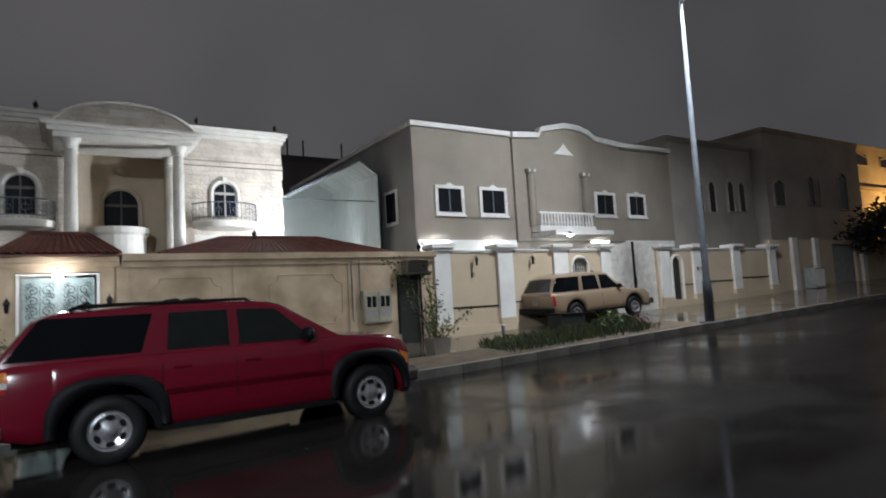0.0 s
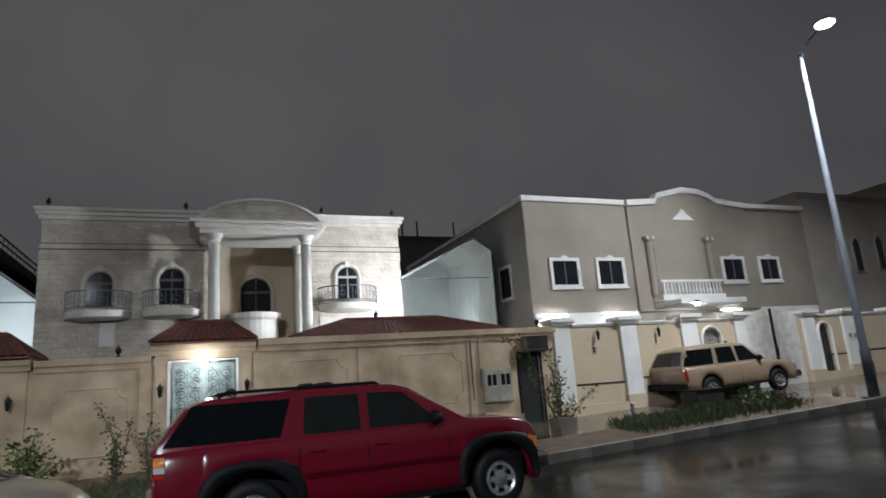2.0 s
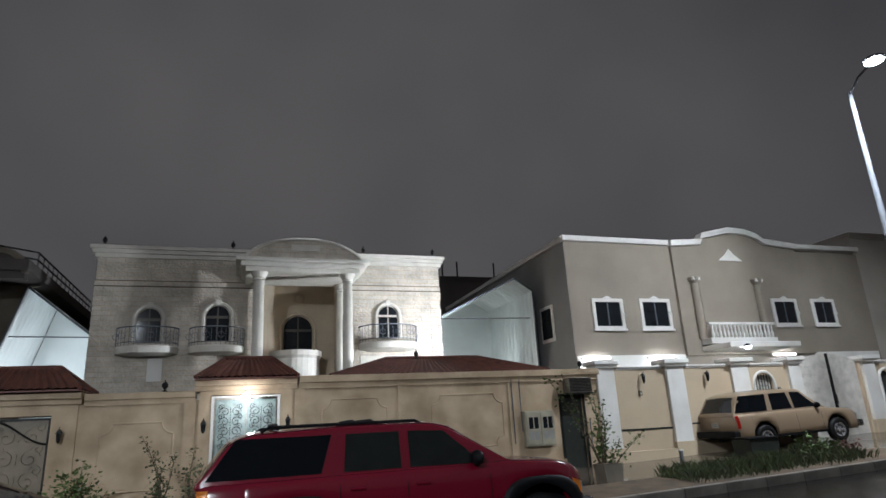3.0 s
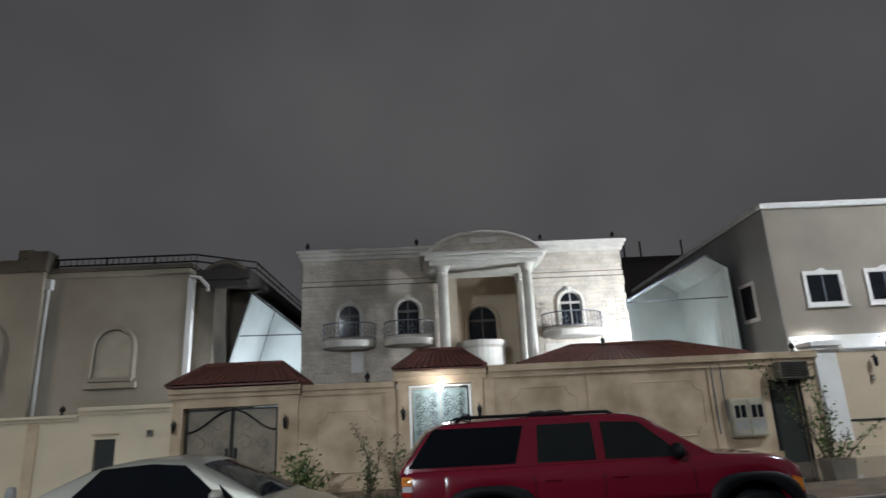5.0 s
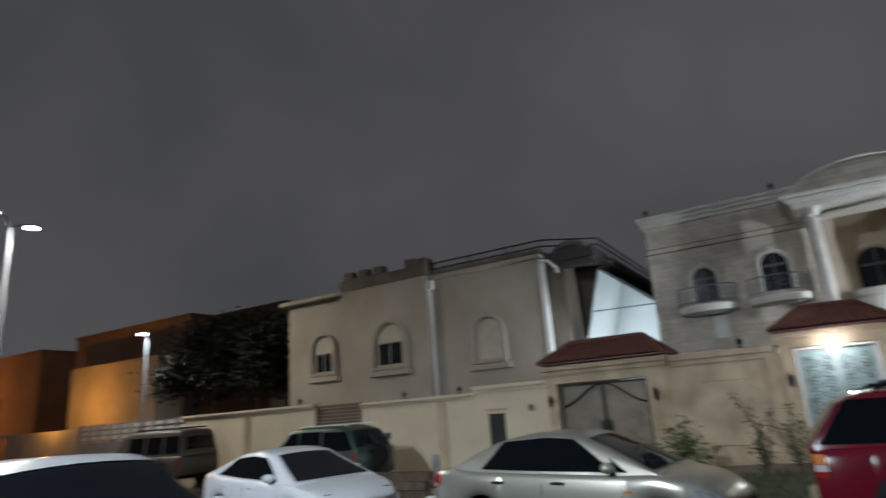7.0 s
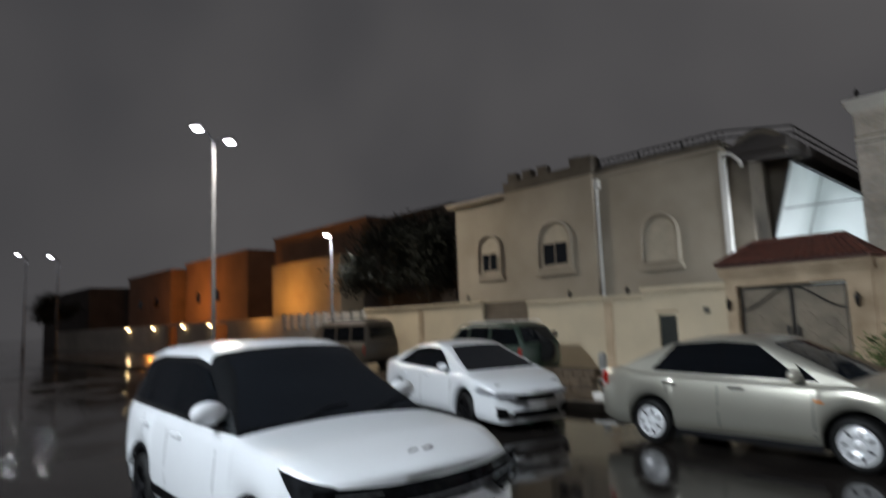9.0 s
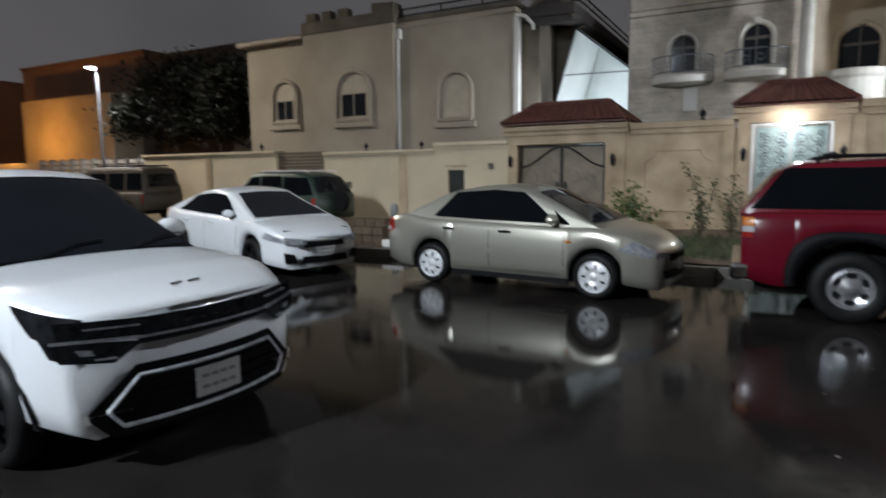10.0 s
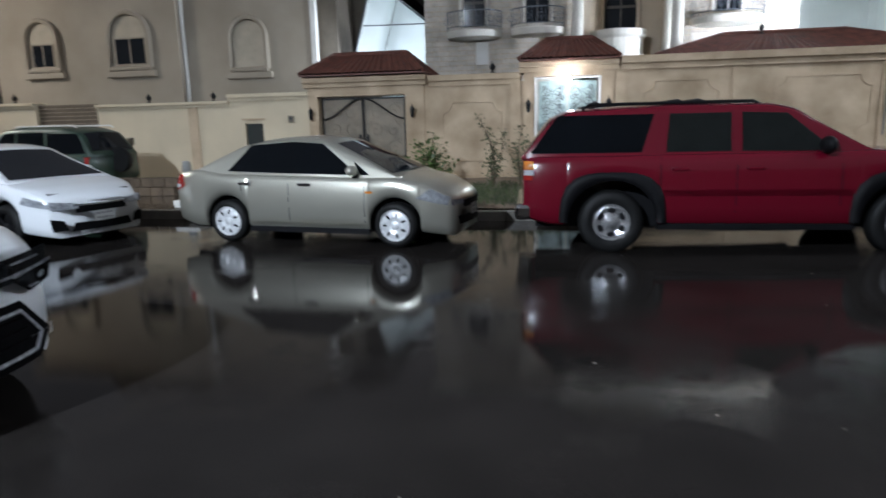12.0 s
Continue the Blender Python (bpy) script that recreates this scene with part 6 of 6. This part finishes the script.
for h in (-1, 1):
    part("door_cladding", S4.patch(((1.34, 0.33), (3.24, 0.33), (3.24, 0.50), (1.34, 0.50)), h, 0.014, 12, 2), "black_plastic", xover)
    for a in S4.axles:
        fl = bmesh.new()
        rows = []
        for i in range(15):
            th = math.pi * (-0.05 + 1.1 * i / 14)
            row = []
            for rr, off in ((S4.arch - 0.02, -0.05), (S4.arch - 0.01, 0.012), (S4.arch + 0.055, 0.014), (S4.arch + 0.065, -0.01)):
                x, z = a + rr * math.cos(th), max(0.3, S4.r + rr * math.sin(th))
                row.append(fl.verts.new((x, h * (S4.side(x, max(z, S4.foot(x) + 0.01)) + off), z)))
            rows.append(row)
        for p, q in zip(rows, rows[1:]):
            for j in range(3):
                fl.faces.new((p[j], q[j], q[j + 1], p[j + 1]))
        bmesh.ops.recalc_face_normals(fl, faces=fl.faces)
        part("wheel_arch_trim", fl, "black_plastic", xover, "", True)
    hl = part("headlamp", S4.face(((h * 0.40, 0.79), (h * 0.80, 0.81), (h * 0.82, 0.925), (h * 0.40, 0.905)), 0.016), "dark_lamp", xover, "slim smoked upper headlamp")
    part("headlamp_side", S4.patch(((4.26, 0.83), (4.53, 0.80), (4.53, 0.925), (4.0, 1.0)), h, 0.012), "dark_lamp", hl)
    part("daytime_light", S4.face(((h * 0.44, 0.79), (h * 0.84, 0.815), (h * 0.84, 0.833), (h * 0.44, 0.808)), 0.026), "headlamp", hl, "pale light bar")
    part("light_bar", S4.face(((h * 0.44, 0.862), (h * 0.70, 0.872), (h * 0.70, 0.882), (h * 0.44, 0.872)), 0.024), "headlamp", hl)
    lw = part("lower_headlamp", S4.face(((h * 0.57, 0.675), (h * 0.80, 0.71), (h * 0.86, 0.83), (h * 0.42, 0.775)), 0.02, 1, 10, 4), "dark_lamp", xover, "smoked lower headlamp")
    part("lower_headlamp_side", S4.patch(((4.40, 0.72), (4.53, 0.70), (4.53, 0.81), (4.30, 0.83)), h, 0.012), "dark_lamp", lw)
    part("reflector", S4.face(((h * 0.66, 0.735), (h * 0.72, 0.74), (h * 0.74, 0.775), (h * 0.67, 0.765)), 0.03, 1, 1, 1), "headlamp", lw)
    part("reflector", S4.face(((h * 0.56, 0.70), (h * 0.66, 0.705), (h * 0.66, 0.716), (h * 0.56, 0.712)), 0.03, 1, 1, 1), "headlamp", lw)
    part("corner_reflector", S4.face(((h * 0.70, 0.36), (h * 0.73, 0.36), (h * 0.74, 0.43), (h * 0.71, 0.43)), 0.03, 1, 1, 1), "plate", xover)
part("grille", S4.face(((-0.46, 0.755), (0.46, 0.755), (0.42, 0.905), (-0.42, 0.905)), 0.014, 1, 16, 2), "dark_lamp", xover, "slim gloss-black grille band")
part("grille_trim", S4.face(((-0.46, 0.788), (0.46, 0.788), (0.46, 0.803), (-0.46, 0.803)), 0.022, 1, 12, 1), "headlamp", xover)
for k in range(4):
    part("grille_light", S4.face(((-0.2 + k * 0.09, 0.84), (-0.16 + k * 0.09, 0.84), (-0.15 + k * 0.09, 0.855), (-0.19 + k * 0.09, 0.855)), 0.022, 1, 1, 1), "chrome", xover)
part("lower_intake", S4.face(((-0.72, 0.40), (0.72, 0.40), (0.47, 0.645), (-0.47, 0.645)), 0.018, 1, 14, 4), "black_plastic", xover, "black lower intake")
part("lower_intake", S4.face(((-0.6, 0.255), (0.6, 0.255), (0.72, 0.398), (-0.72, 0.398)), 0.018, 1, 14, 2), "black_plastic", xover)
loop = []
ring = ((-0.62, 0.41), (-0.46, 0.585), (0.46, 0.585), (0.62, 0.41), (0.55, 0.315), (-0.55, 0.315))
for (ya, za), (yb, zb) in zip(ring, ring[1:] + ring[:1]):
    loop += [(ya + (yb - ya) * q / 8, za + (zb - za) * q / 8) for q in range(8)]
part("bumper_frame", tube(bmesh.new(), [(S4.bend(S4.L, y) + 0.024, y, z) for y, z in loop + loop[:1]], 0.012, 5), "headlamp", xover, "silver frame round the intake")
for z in (0.40, 0.47, 0.54):
    part("intake_slat", S4.face(((-0.5, z), (0.5, z), (0.5, z + 0.012), (-0.5, z + 0.012)), 0.024, 1, 12, 1), "gloss_black", xover)
bd = bmesh.new()
for y0, y1 in ((-0.11, -0.02), (0.01, 0.1)):
    tube(bd, [(4.3, y0, S4.deck(4.3) + 0.036), (4.28, y1, S4.deck(4.28) + 0.036)], 0.008, 4)
part("bonnet_mark", bd, "chrome", xover, "small plain chrome mark")
number_plate(xover, S4, 0.455, 1, 0.32, 0.18, 0.035)
seams(xover, S4, [((1.77, 0.5), (1.77, 1.1)), ((2.98, 0.5), (2.98, 1.07)), ((1.02, 0.85), (1.02, 1.12))])
handles(xover, S4, [(1.1, 0.99), (2.05, 0.98)], "white_paint")
mirrors(xover, S4, 2.84, 1.19, "white_paint", 0.27, 0.18)
for h in (-0.35, 0.3):
    part("wiper", tube(bmesh.new(), [(3.22, h, S4.deck(3.22) + 0.04), (3.12, h + 0.3, S4.roofline(3.12) + 0.03), (3.1, h + 0.5, S4.roofline(3.1) + 0.03)], 0.008, 4), "black_plastic", xover)

# gold off-roader up on the pavement
S5 = Shape(5.05, 2.0, [(0, 1.1), (0.1, 1.15), (3.5, 1.15), (4.5, 1.05), (4.9, 0.98), (5.05, 0.85)],
           [(0.02, 1.13), (0.1, 1.25), (0.35, 1.72), (0.7, 1.82), (2.0, 1.85), (2.9, 1.8), (3.7, 1.14)], (1.1, 4.05), 0.39, 0.42, 0.14, 0.12, 0.06, 0.1, 0.1)
ang = -2.5
o = from_hub((13.5, 13.75), (1.1 * 0.85, -0.97 * 0.85), ang)
gold = car("gold_suv", "gold-beige off-roader parked up on the pavement", S5, "gold_paint", (*o, walk_z(14.4, 14.3) - 0.0), ang, 0.22, "holes",
           [((0.08, 1.2), (1.35, 1.2), (1.45, 1.72), (0.42, 1.72)), ((1.55, 1.2), (2.35, 1.2), (2.3, 1.72), (1.6, 1.72)), ((2.45, 1.2), (3.4, 1.2), (2.85, 1.7), (2.45, 1.72))],
           front=(3.6, 2.9), back=(0.08, 0.34), scale=0.85)
gold.rotation_euler.y = -math.atan(0.032)
for h in (-1, 1):
    part("tail_lamp", S5.patch(((0.0, 0.72), (0.12, 0.72), (0.12, 1.12), (0.0, 1.12)), h, 0.012), "red_lamp", gold)
    part("headlamp", S5.face(((h * 0.5, 0.72), (h * 0.88, 0.72), (h * 0.88, 0.86), (h * 0.5, 0.86)), 0.014), "headlamp", gold)
part("rear_bumper", box(bmesh.new(), -0.14, 0.1, -0.97, 0.97, 0.45, 0.66, bevel=0.04), "black_plastic", gold)
part("front_bumper", box(bmesh.new(), 4.9, 5.14, -0.96, 0.96, 0.42, 0.66, bevel=0.05), "chrome", gold)
seams(gold, S5, [((1.5, 0.6), (1.5, 1.13)), ((2.4, 0.5), (2.4, 1.13)), ((3.42, 0.5), (3.42, 1.12))])
mirrors(gold, S5, 3.3, 1.2, "black_plastic", 0.24, 0.18)
number_plate(gold, S5, 0.85, 0)

# dark green wagon half hidden behind the saloons
S6 = Shape(4.2, 1.75, [(0, 0.95), (0.1, 1.0), (3.0, 0.98), (3.8, 0.92), (4.1, 0.85), (4.2, 0.7)],
           [(0.02, 0.98), (0.1, 1.1), (0.35, 1.5), (0.8, 1.62), (2.2, 1.64), (2.6, 1.58), (3.2, 0.97)], (0.85, 3.35), 0.35, 0.32, 0.14, 0.14, 0.1, 0.14, 0.08)
o = (-9.95, 12.6)
grn = car("green_wagon", "dusty dark green estate parked by the yellow wall", S6, "green_paint", (*o, walk_z(-12, 12.7)), 176, 0.2, "dark",
          [((0.12, 1.03), (1.2, 1.03), (1.25, 1.5), (0.42, 1.48)), ((1.3, 1.03), (2.1, 1.03), (2.1, 1.52), (1.34, 1.52)), ((2.18, 1.03), (3.0, 1.0), (2.5, 1.5), (2.18, 1.52))],
          front=(3.1, 2.55), back=(0.08, 0.36), scale=0.94)
for h in (-1, 1):
    part("tail_lamp", S6.patch(((0.0, 0.7), (0.1, 0.7), (0.1, 0.95), (0.0, 0.95)), h, 0.012), "red_lamp", grn)
    part("roof_rail", tube(bmesh.new(), [(0.5, h * 0.55, 1.62), (0.6, h * 0.55, 1.67), (2.2, h * 0.55, 1.67), (2.3, h * 0.55, 1.62)], 0.02, 5), "white", grn)
mirrors(grn, S6, 2.95, 1.02, "black_plastic")
part("spare_wheel", lathe(bmesh.new(), [(0.05, -0.1), (0.28, -0.09), (0.3, 0.0), (0.28, 0.06)], (-0.09, 0, 0.85), n=20, axis="y"), "tyre", grn)

# beige minibus by the end of the yellow wall
S7 = Shape(4.6, 1.75, [(0, 1.0), (0.1, 1.02), (3.6, 1.0), (4.2, 0.95), (4.6, 0.8)],
           [(0.02, 1.02), (0.06, 1.3), (0.15, 1.8), (0.4, 1.88), (3.0, 1.88), (3.4, 1.8), (4.2, 0.98)], (0.95, 3.6), 0.33, 0.3, 0.1, 0.14, 0.05, 0.14, 0.06)
van = car("beige_minibus", "dull beige minibus with dark side windows", S7, "van_paint", (-17.9, 13.7, walk_z(-20, 13.7)), 181, 0.19, "dark",
          [((0.14, 1.1), (1.0, 1.1), (1.0, 1.68), (0.22, 1.68)), ((1.12, 1.1), (2.0, 1.1), (2.0, 1.68), (1.12, 1.68)), ((2.12, 1.1), (3.0, 1.1), (3.0, 1.68), (2.12, 1.68))],
          front=(4.1, 3.45), back=(0.03, 0.13), scale=0.92)
for h in (-1, 1):
    part("tail_lamp", S7.patch(((0.0, 0.6), (0.08, 0.6), (0.08, 0.95), (0.0, 0.95)), h, 0.012), "red_lamp", van)
part("roof_rack", tube(bmesh.new(), [(0.5, -0.6, 1.95), (2.8, -0.6, 1.95), (2.8, 0.6, 1.95), (0.5, 0.6, 1.95), (0.5, -0.6, 1.95)], 0.025, 5), "iron", van)
mirrors(van, S7, 3.8, 1.12, "black_plastic")


# ---- plants and small things ----
def leaf_mesh(spots, size, rnd):
    """Many single leaves: bent two-piece blades at the given spots."""
    vs, fs = [], []
    for p in spots:
        a, tilt, s = rnd.uniform(0, 6.28), rnd.uniform(-0.9, 0.9), size * rnd.uniform(0.6, 1.3)
        d = Vector((math.cos(a) * math.cos(tilt), math.sin(a) * math.cos(tilt), math.sin(tilt)))
        w = d.cross(Vector((rnd.uniform(-1, 1), rnd.uniform(-1, 1), 1))).normalized() * s * 0.34
        up = d.cross(w).normalized() * s * 0.12
        n = len(vs)
        p = Vector(p)
        vs += [p, p + d * s * 0.45 + w + up, p + d * s, p + d * s * 0.45 - w + up, p + d * s * 0.5]
        fs += [(n, n + 1, n + 4), (n + 1, n + 2, n + 4), (n + 2, n + 3, n + 4), (n + 3, n, n + 4)]
    me = bpy.data.meshes.new("leaves")
    me.from_pydata([tuple(v) for v in vs], [], fs)
    return me


def shrub(name, label, at, stems, leaves, size, seed, leaf="leaf", spread=0.5, start=0.25):
    """Bent stems with leaves along them. stems: tips as (dx, dy, height)."""
    rnd = random.Random(seed)
    t = thing(name, label, "shrub", at)
    spots = []
    for dx, dy, h in stems:
        pts = []
        b1, b2 = rnd.uniform(-0.12, 0.12), rnd.uniform(-0.12, 0.12)
        for k in range(9):
            u = k / 8
            pts.append(Vector((dx * u ** 1.4 + b1 * math.sin(u * 3), dy * u ** 1.4 + b2 * math.sin(u * 3), h * u - 0.1 * (u == 0))))
        part("stem", tube(bmesh.new(), pts, 0.02, 5, 0.25), "bark", t)
        for _ in range(leaves):
            u = rnd.uniform(start, 1.0)
            i = min(7, int(u * 8))
            p = pts[i].lerp(pts[i + 1], u * 8 - i)
            spots.append(p + Vector((rnd.gauss(0, 1), rnd.gauss(0, 1), rnd.gauss(0, 0.8))) * spread * 0.16 * (1.3 - u * 0.8))
    ob = new("foliage", leaf_mesh(spots, size, rnd))
    ob.data.materials.append(M[leaf])
    ob.parent = t
    return t


def zed(x, y):
    return walk_z(x, y) + 0.03


shrub("green_bush", "leafy light green bush against the sand-coloured wall", (-3.0, 13.6, zed(-3, 13.6)), [(-0.5, 0, 0.6), (-0.25, 0.1, 0.95), (0.05, -0.1, 0.85), (0.3, 0.1, 0.8), (0.55, 0, 0.55), (0.1, 0.2, 1.15), (-0.4, -0.2, 0.4)], 120, 0.1, 1, "leaf", 1.0, 0.15)
shrub("young_tree", "thin sparse young tree with small dusty leaves", (-1.55, 13.5, zed(-1.5, 13.5)), [(-0.35, 0, 1.55), (-0.15, 0.1, 1.2), (0.1, 0, 1.0), (0.25, 0.1, 1.25), (0.0, -0.2, 0.7)], 85, 0.07, 2, "dull_leaf", 0.6)
shrub("young_tree", "thin sapling with dusty leaves beside the entrance", (-0.95, 13.4, zed(-1, 13.4)), [(0.05, 0, 1.35), (0.2, 0.1, 1.0), (-0.15, 0.05, 0.9), (0.3, -0.1, 0.6)], 85, 0.07, 3, "dull_leaf", 0.6)
shrub("green_bush", "low ragged green bush in the earth bed", (-3.9, 13.9, zed(-3.9, 13.9)), [(-0.3, 0, 0.5), (0, 0.1, 0.7), (0.3, 0, 0.5)], 45, 0.09, 4, "leaf", 0.9, 0.2)
t = shrub("climbing_shrub", "bougainvillea with long arching leafy branches", (7.55, 12.5, walk_z(7.5, 12.5)), [(-1.15, 0.1, 2.3), (-0.8, 0.05, 2.35), (-0.3, -0.1, 1.9), (-0.05, 0.1, 2.15), (0.12, 0, 1.7), (0.3, 0.1, 1.3), (1.15, 0, 1.05), (0.4, -0.1, 0.9), (-0.25, 0, 1.1)], 75, 0.085, 5, "leaf", 0.6, 0.22)
pl = thing("planter", "square grey concrete planter", "planter", (7.55, 12.35, walk_z(7.55, 12.35)))
part("tub", P([(-0.2, 0), (0.2, 0), (0.24, 0.4), (-0.24, 0.4)], -0.22, 0.22), "ac", pl)
part("soil", B(-0.2, 0.2, -0.2, 0.2, 0.4, 0.412), "earth", pl)
shrub("green_bush", "low bush growing at the kerb", (12.6, 11.6, walk_z(12.6, 11.6)), [(-0.4, 0, 0.5), (-0.1, 0.1, 0.6), (0.2, 0, 0.55), (0.5, 0, 0.4), (0.9, 0.1, 0.35), (-0.6, 0, 0.3)], 60, 0.09, 6, "leaf", 1.0, 0.1)
shrub("flowering_bush", "small reddish flowering bush at the kerb", (13.9, 11.7, walk_z(13.9, 11.7)), [(-0.25, 0, 0.3), (0, 0.1, 0.4), (0.3, 0, 0.3)], 40, 0.08, 7, "tiles", 0.8, 0.2)


def grass(name, label, x0, x1, y0, y1, n, h, seed):
    rnd = random.Random(seed)
    vs, fs = [], []
    for _ in range(n):
        x, y = rnd.uniform(x0, x1), rnd.triangular(y0, y1)
        k = h * rnd.uniform(0.4, 1.2) * (0.5 + 0.5 * noise.noise((x * 1.3, y * 1.3, seed)) + 0.3)
        a = rnd.uniform(0, 6.28)
        dx, dy, z = math.cos(a), math.sin(a), walk_z(x, y)
        m = len(vs)
        vs += [(x - dy * 0.008, y + dx * 0.008, z - 0.02), (x + dy * 0.008, y - dx * 0.008, z - 0.02), (x + dx * k * 0.25, y + dy * k * 0.25, z + k * 0.7), (x + dx * k * 0.6, y + dy * k * 0.6, z + k)]
        fs += [(m, m + 1, m + 2), (m, m + 2, m + 3)]
    me = bpy.data.meshes.new(name)
    me.from_pydata(vs, [], fs)
    me.materials.append(M["grass"])
    tagged(new(name, me), label, "grass", kind="stuff")


grass("grass", "ragged grass and weeds along the kerb", 8.6, 13.6, 10.75, 12.4, 3400, 0.36, 3)
grass("grass", "low weeds in the earth bed by the wall", -3.6, 1.4, 10.8, 13.8, 4200, 0.2, 4)


def tree(name, label, at, h, r, seed, leaf="unlit_leaf", n=2600, size=0.28):
    """A tapered trunk with limbs and a ragged crown of leaf clumps."""
    rnd = random.Random(seed)
    t = thing(name, label, "tree", at)
    bm = bmesh.new()
    tube(bm, [(0, 0, -0.2), (0.05, 0, h * 0.25), (0, 0.05, h * 0.5)], 0.16, 7, 0.6)
    spots = []
    for k in range(14):
        a, e = rnd.uniform(0, 6.28), rnd.uniform(0.1, 1.1)
        tip = Vector((r * math.cos(a) * math.cos(e), r * math.sin(a) * math.cos(e), h * 0.5 + h * 0.45 * math.sin(e)))
        tube(bm, [(0, 0, h * 0.42), tuple(tip * 0.5 + Vector((0, 0, h * 0.26))), tuple(tip)], 0.06, 5, 0.3)
        for _ in range(n // 14):
            spots.append(tip + Vector((rnd.gauss(0, r * 0.24), rnd.gauss(0, r * 0.24), rnd.gauss(0, r * 0.18))))
    part("trunk", bm, "bark", t)
    ob = new("crown", leaf_mesh(spots, size, rnd))
    ob.data.materials.append(M[leaf])
    ob.parent = t
    return t


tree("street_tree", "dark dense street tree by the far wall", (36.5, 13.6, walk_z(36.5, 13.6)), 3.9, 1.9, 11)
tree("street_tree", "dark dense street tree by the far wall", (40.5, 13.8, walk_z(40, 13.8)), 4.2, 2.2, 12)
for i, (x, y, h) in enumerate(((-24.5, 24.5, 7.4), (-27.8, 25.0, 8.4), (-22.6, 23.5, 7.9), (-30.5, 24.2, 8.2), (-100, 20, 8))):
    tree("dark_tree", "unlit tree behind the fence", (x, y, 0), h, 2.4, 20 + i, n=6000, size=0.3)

t = thing("sign_post", "short dark post with a small box on it", "post", (-10.55, 13.9, zed(-10.5, 13.9)))
part("post", tube(bmesh.new(), [(0, 0, -0.1), (0, 0, 1.15)], 0.035, 8), "iron", t)
part("box", B(-0.07, 0.07, -0.05, 0.05, 1.02, 1.2, bevel=0.01), "ac", t)
t = thing("service_box", "grey service box on a short leg", "service box", (-11.1, 14.2, zed(-11.1, 14.2)))
part("leg", B(-0.05, 0.05, -0.05, 0.05, -0.05, 0.6), "steel", t)
part("case", B(-0.2, 0.2, -0.12, 0.12, 0.6, 0.95, bevel=0.015), "bin", t)
t = thing("low_planter_wall", "low brown block planter edge on the pavement", "planter", (-9.6, 12.6, walk_z(-9.6, 12.6)))
for i in range(7):
    for j in range(2):
        part("block", B(-1.0 + i * 0.3 + (j % 2) * 0.1, -0.72 + i * 0.3 + (j % 2) * 0.1, -0.15, 0.15, j * 0.2, j * 0.2 + 0.19, bevel=0.01), "earth", t)
t = thing("bollard", "short concrete bollard by the saloon", "bollard", (-8.7, 13.3, walk_z(-8.7, 13.3)))
part("shaft", lathe(bmesh.new(), [(0.1, -0.05), (0.1, 0.6), (0.08, 0.68), (0.03, 0.7)], n=12), "bin", t)
part("foot", B(-0.16, 0.16, -0.16, 0.16, -0.04, 0.05), "kerb", t)
for x in (-7.2, -6.3):
    t = thing("kerb_block", "white-painted kerb block lying by the kerb", "kerb block", (x, 10.95, walk_z(x, 10.95)), turn=random.uniform(-8, 8))
    part("block", B(-0.25, 0.25, -0.1, 0.1, 0, 0.14, bevel=0.02), "white", t)
    part("dark_end", B(0.255, 0.4, -0.1, 0.1, 0, 0.135, bevel=0.02), "ac", t)
t = thing("marker_post", "short blue-grey marker post on the pavement", "post", (10.4, 13.5, walk_z(10.4, 13.5)))
part("post", B(-0.04, 0.04, -0.03, 0.03, -0.02, 0.36, bevel=0.008), "steel", t)
part("cap", B(-0.05, 0.05, -0.04, 0.04, 0.362, 0.39), "white", t)
t = thing("wheelie_bin", "dark rubbish box behind the parked off-roader", "bin", (12.2, 12.9, walk_z(12.2, 12.9)))
part("tub", P([(-0.4, 0), (0.4, 0), (0.46, 0.5), (-0.46, 0.5)], -0.3, 0.3), "dark_door", t)
part("lid", B(-0.48, 0.48, -0.33, 0.33, 0.505, 0.55, bevel=0.015), "black_plastic", t)

# pale grit and scraps lying on the wet road
rg = random.Random(77)
for k in range(20):
    gx, gy, gr = rg.uniform(-5.5, 4.5), rg.uniform(2.2, 7.0), rg.uniform(0.006, 0.013)
    p = thing("pebble", "small pale pebble lying on the wet road", "pebble", (gx, gy, rise(gx) + gr * 0.2), group="pebbles on the road")
    bm = bmesh.new()
    bmesh.ops.create_icosphere(bm, subdivisions=1, radius=gr)
    for v in bm.verts:
        v.co = Vector((v.co.x * rg.uniform(0.8, 1.5), v.co.y * rg.uniform(0.7, 1.2), v.co.z * 0.5))
    part("stone", bm, "kerb", p)
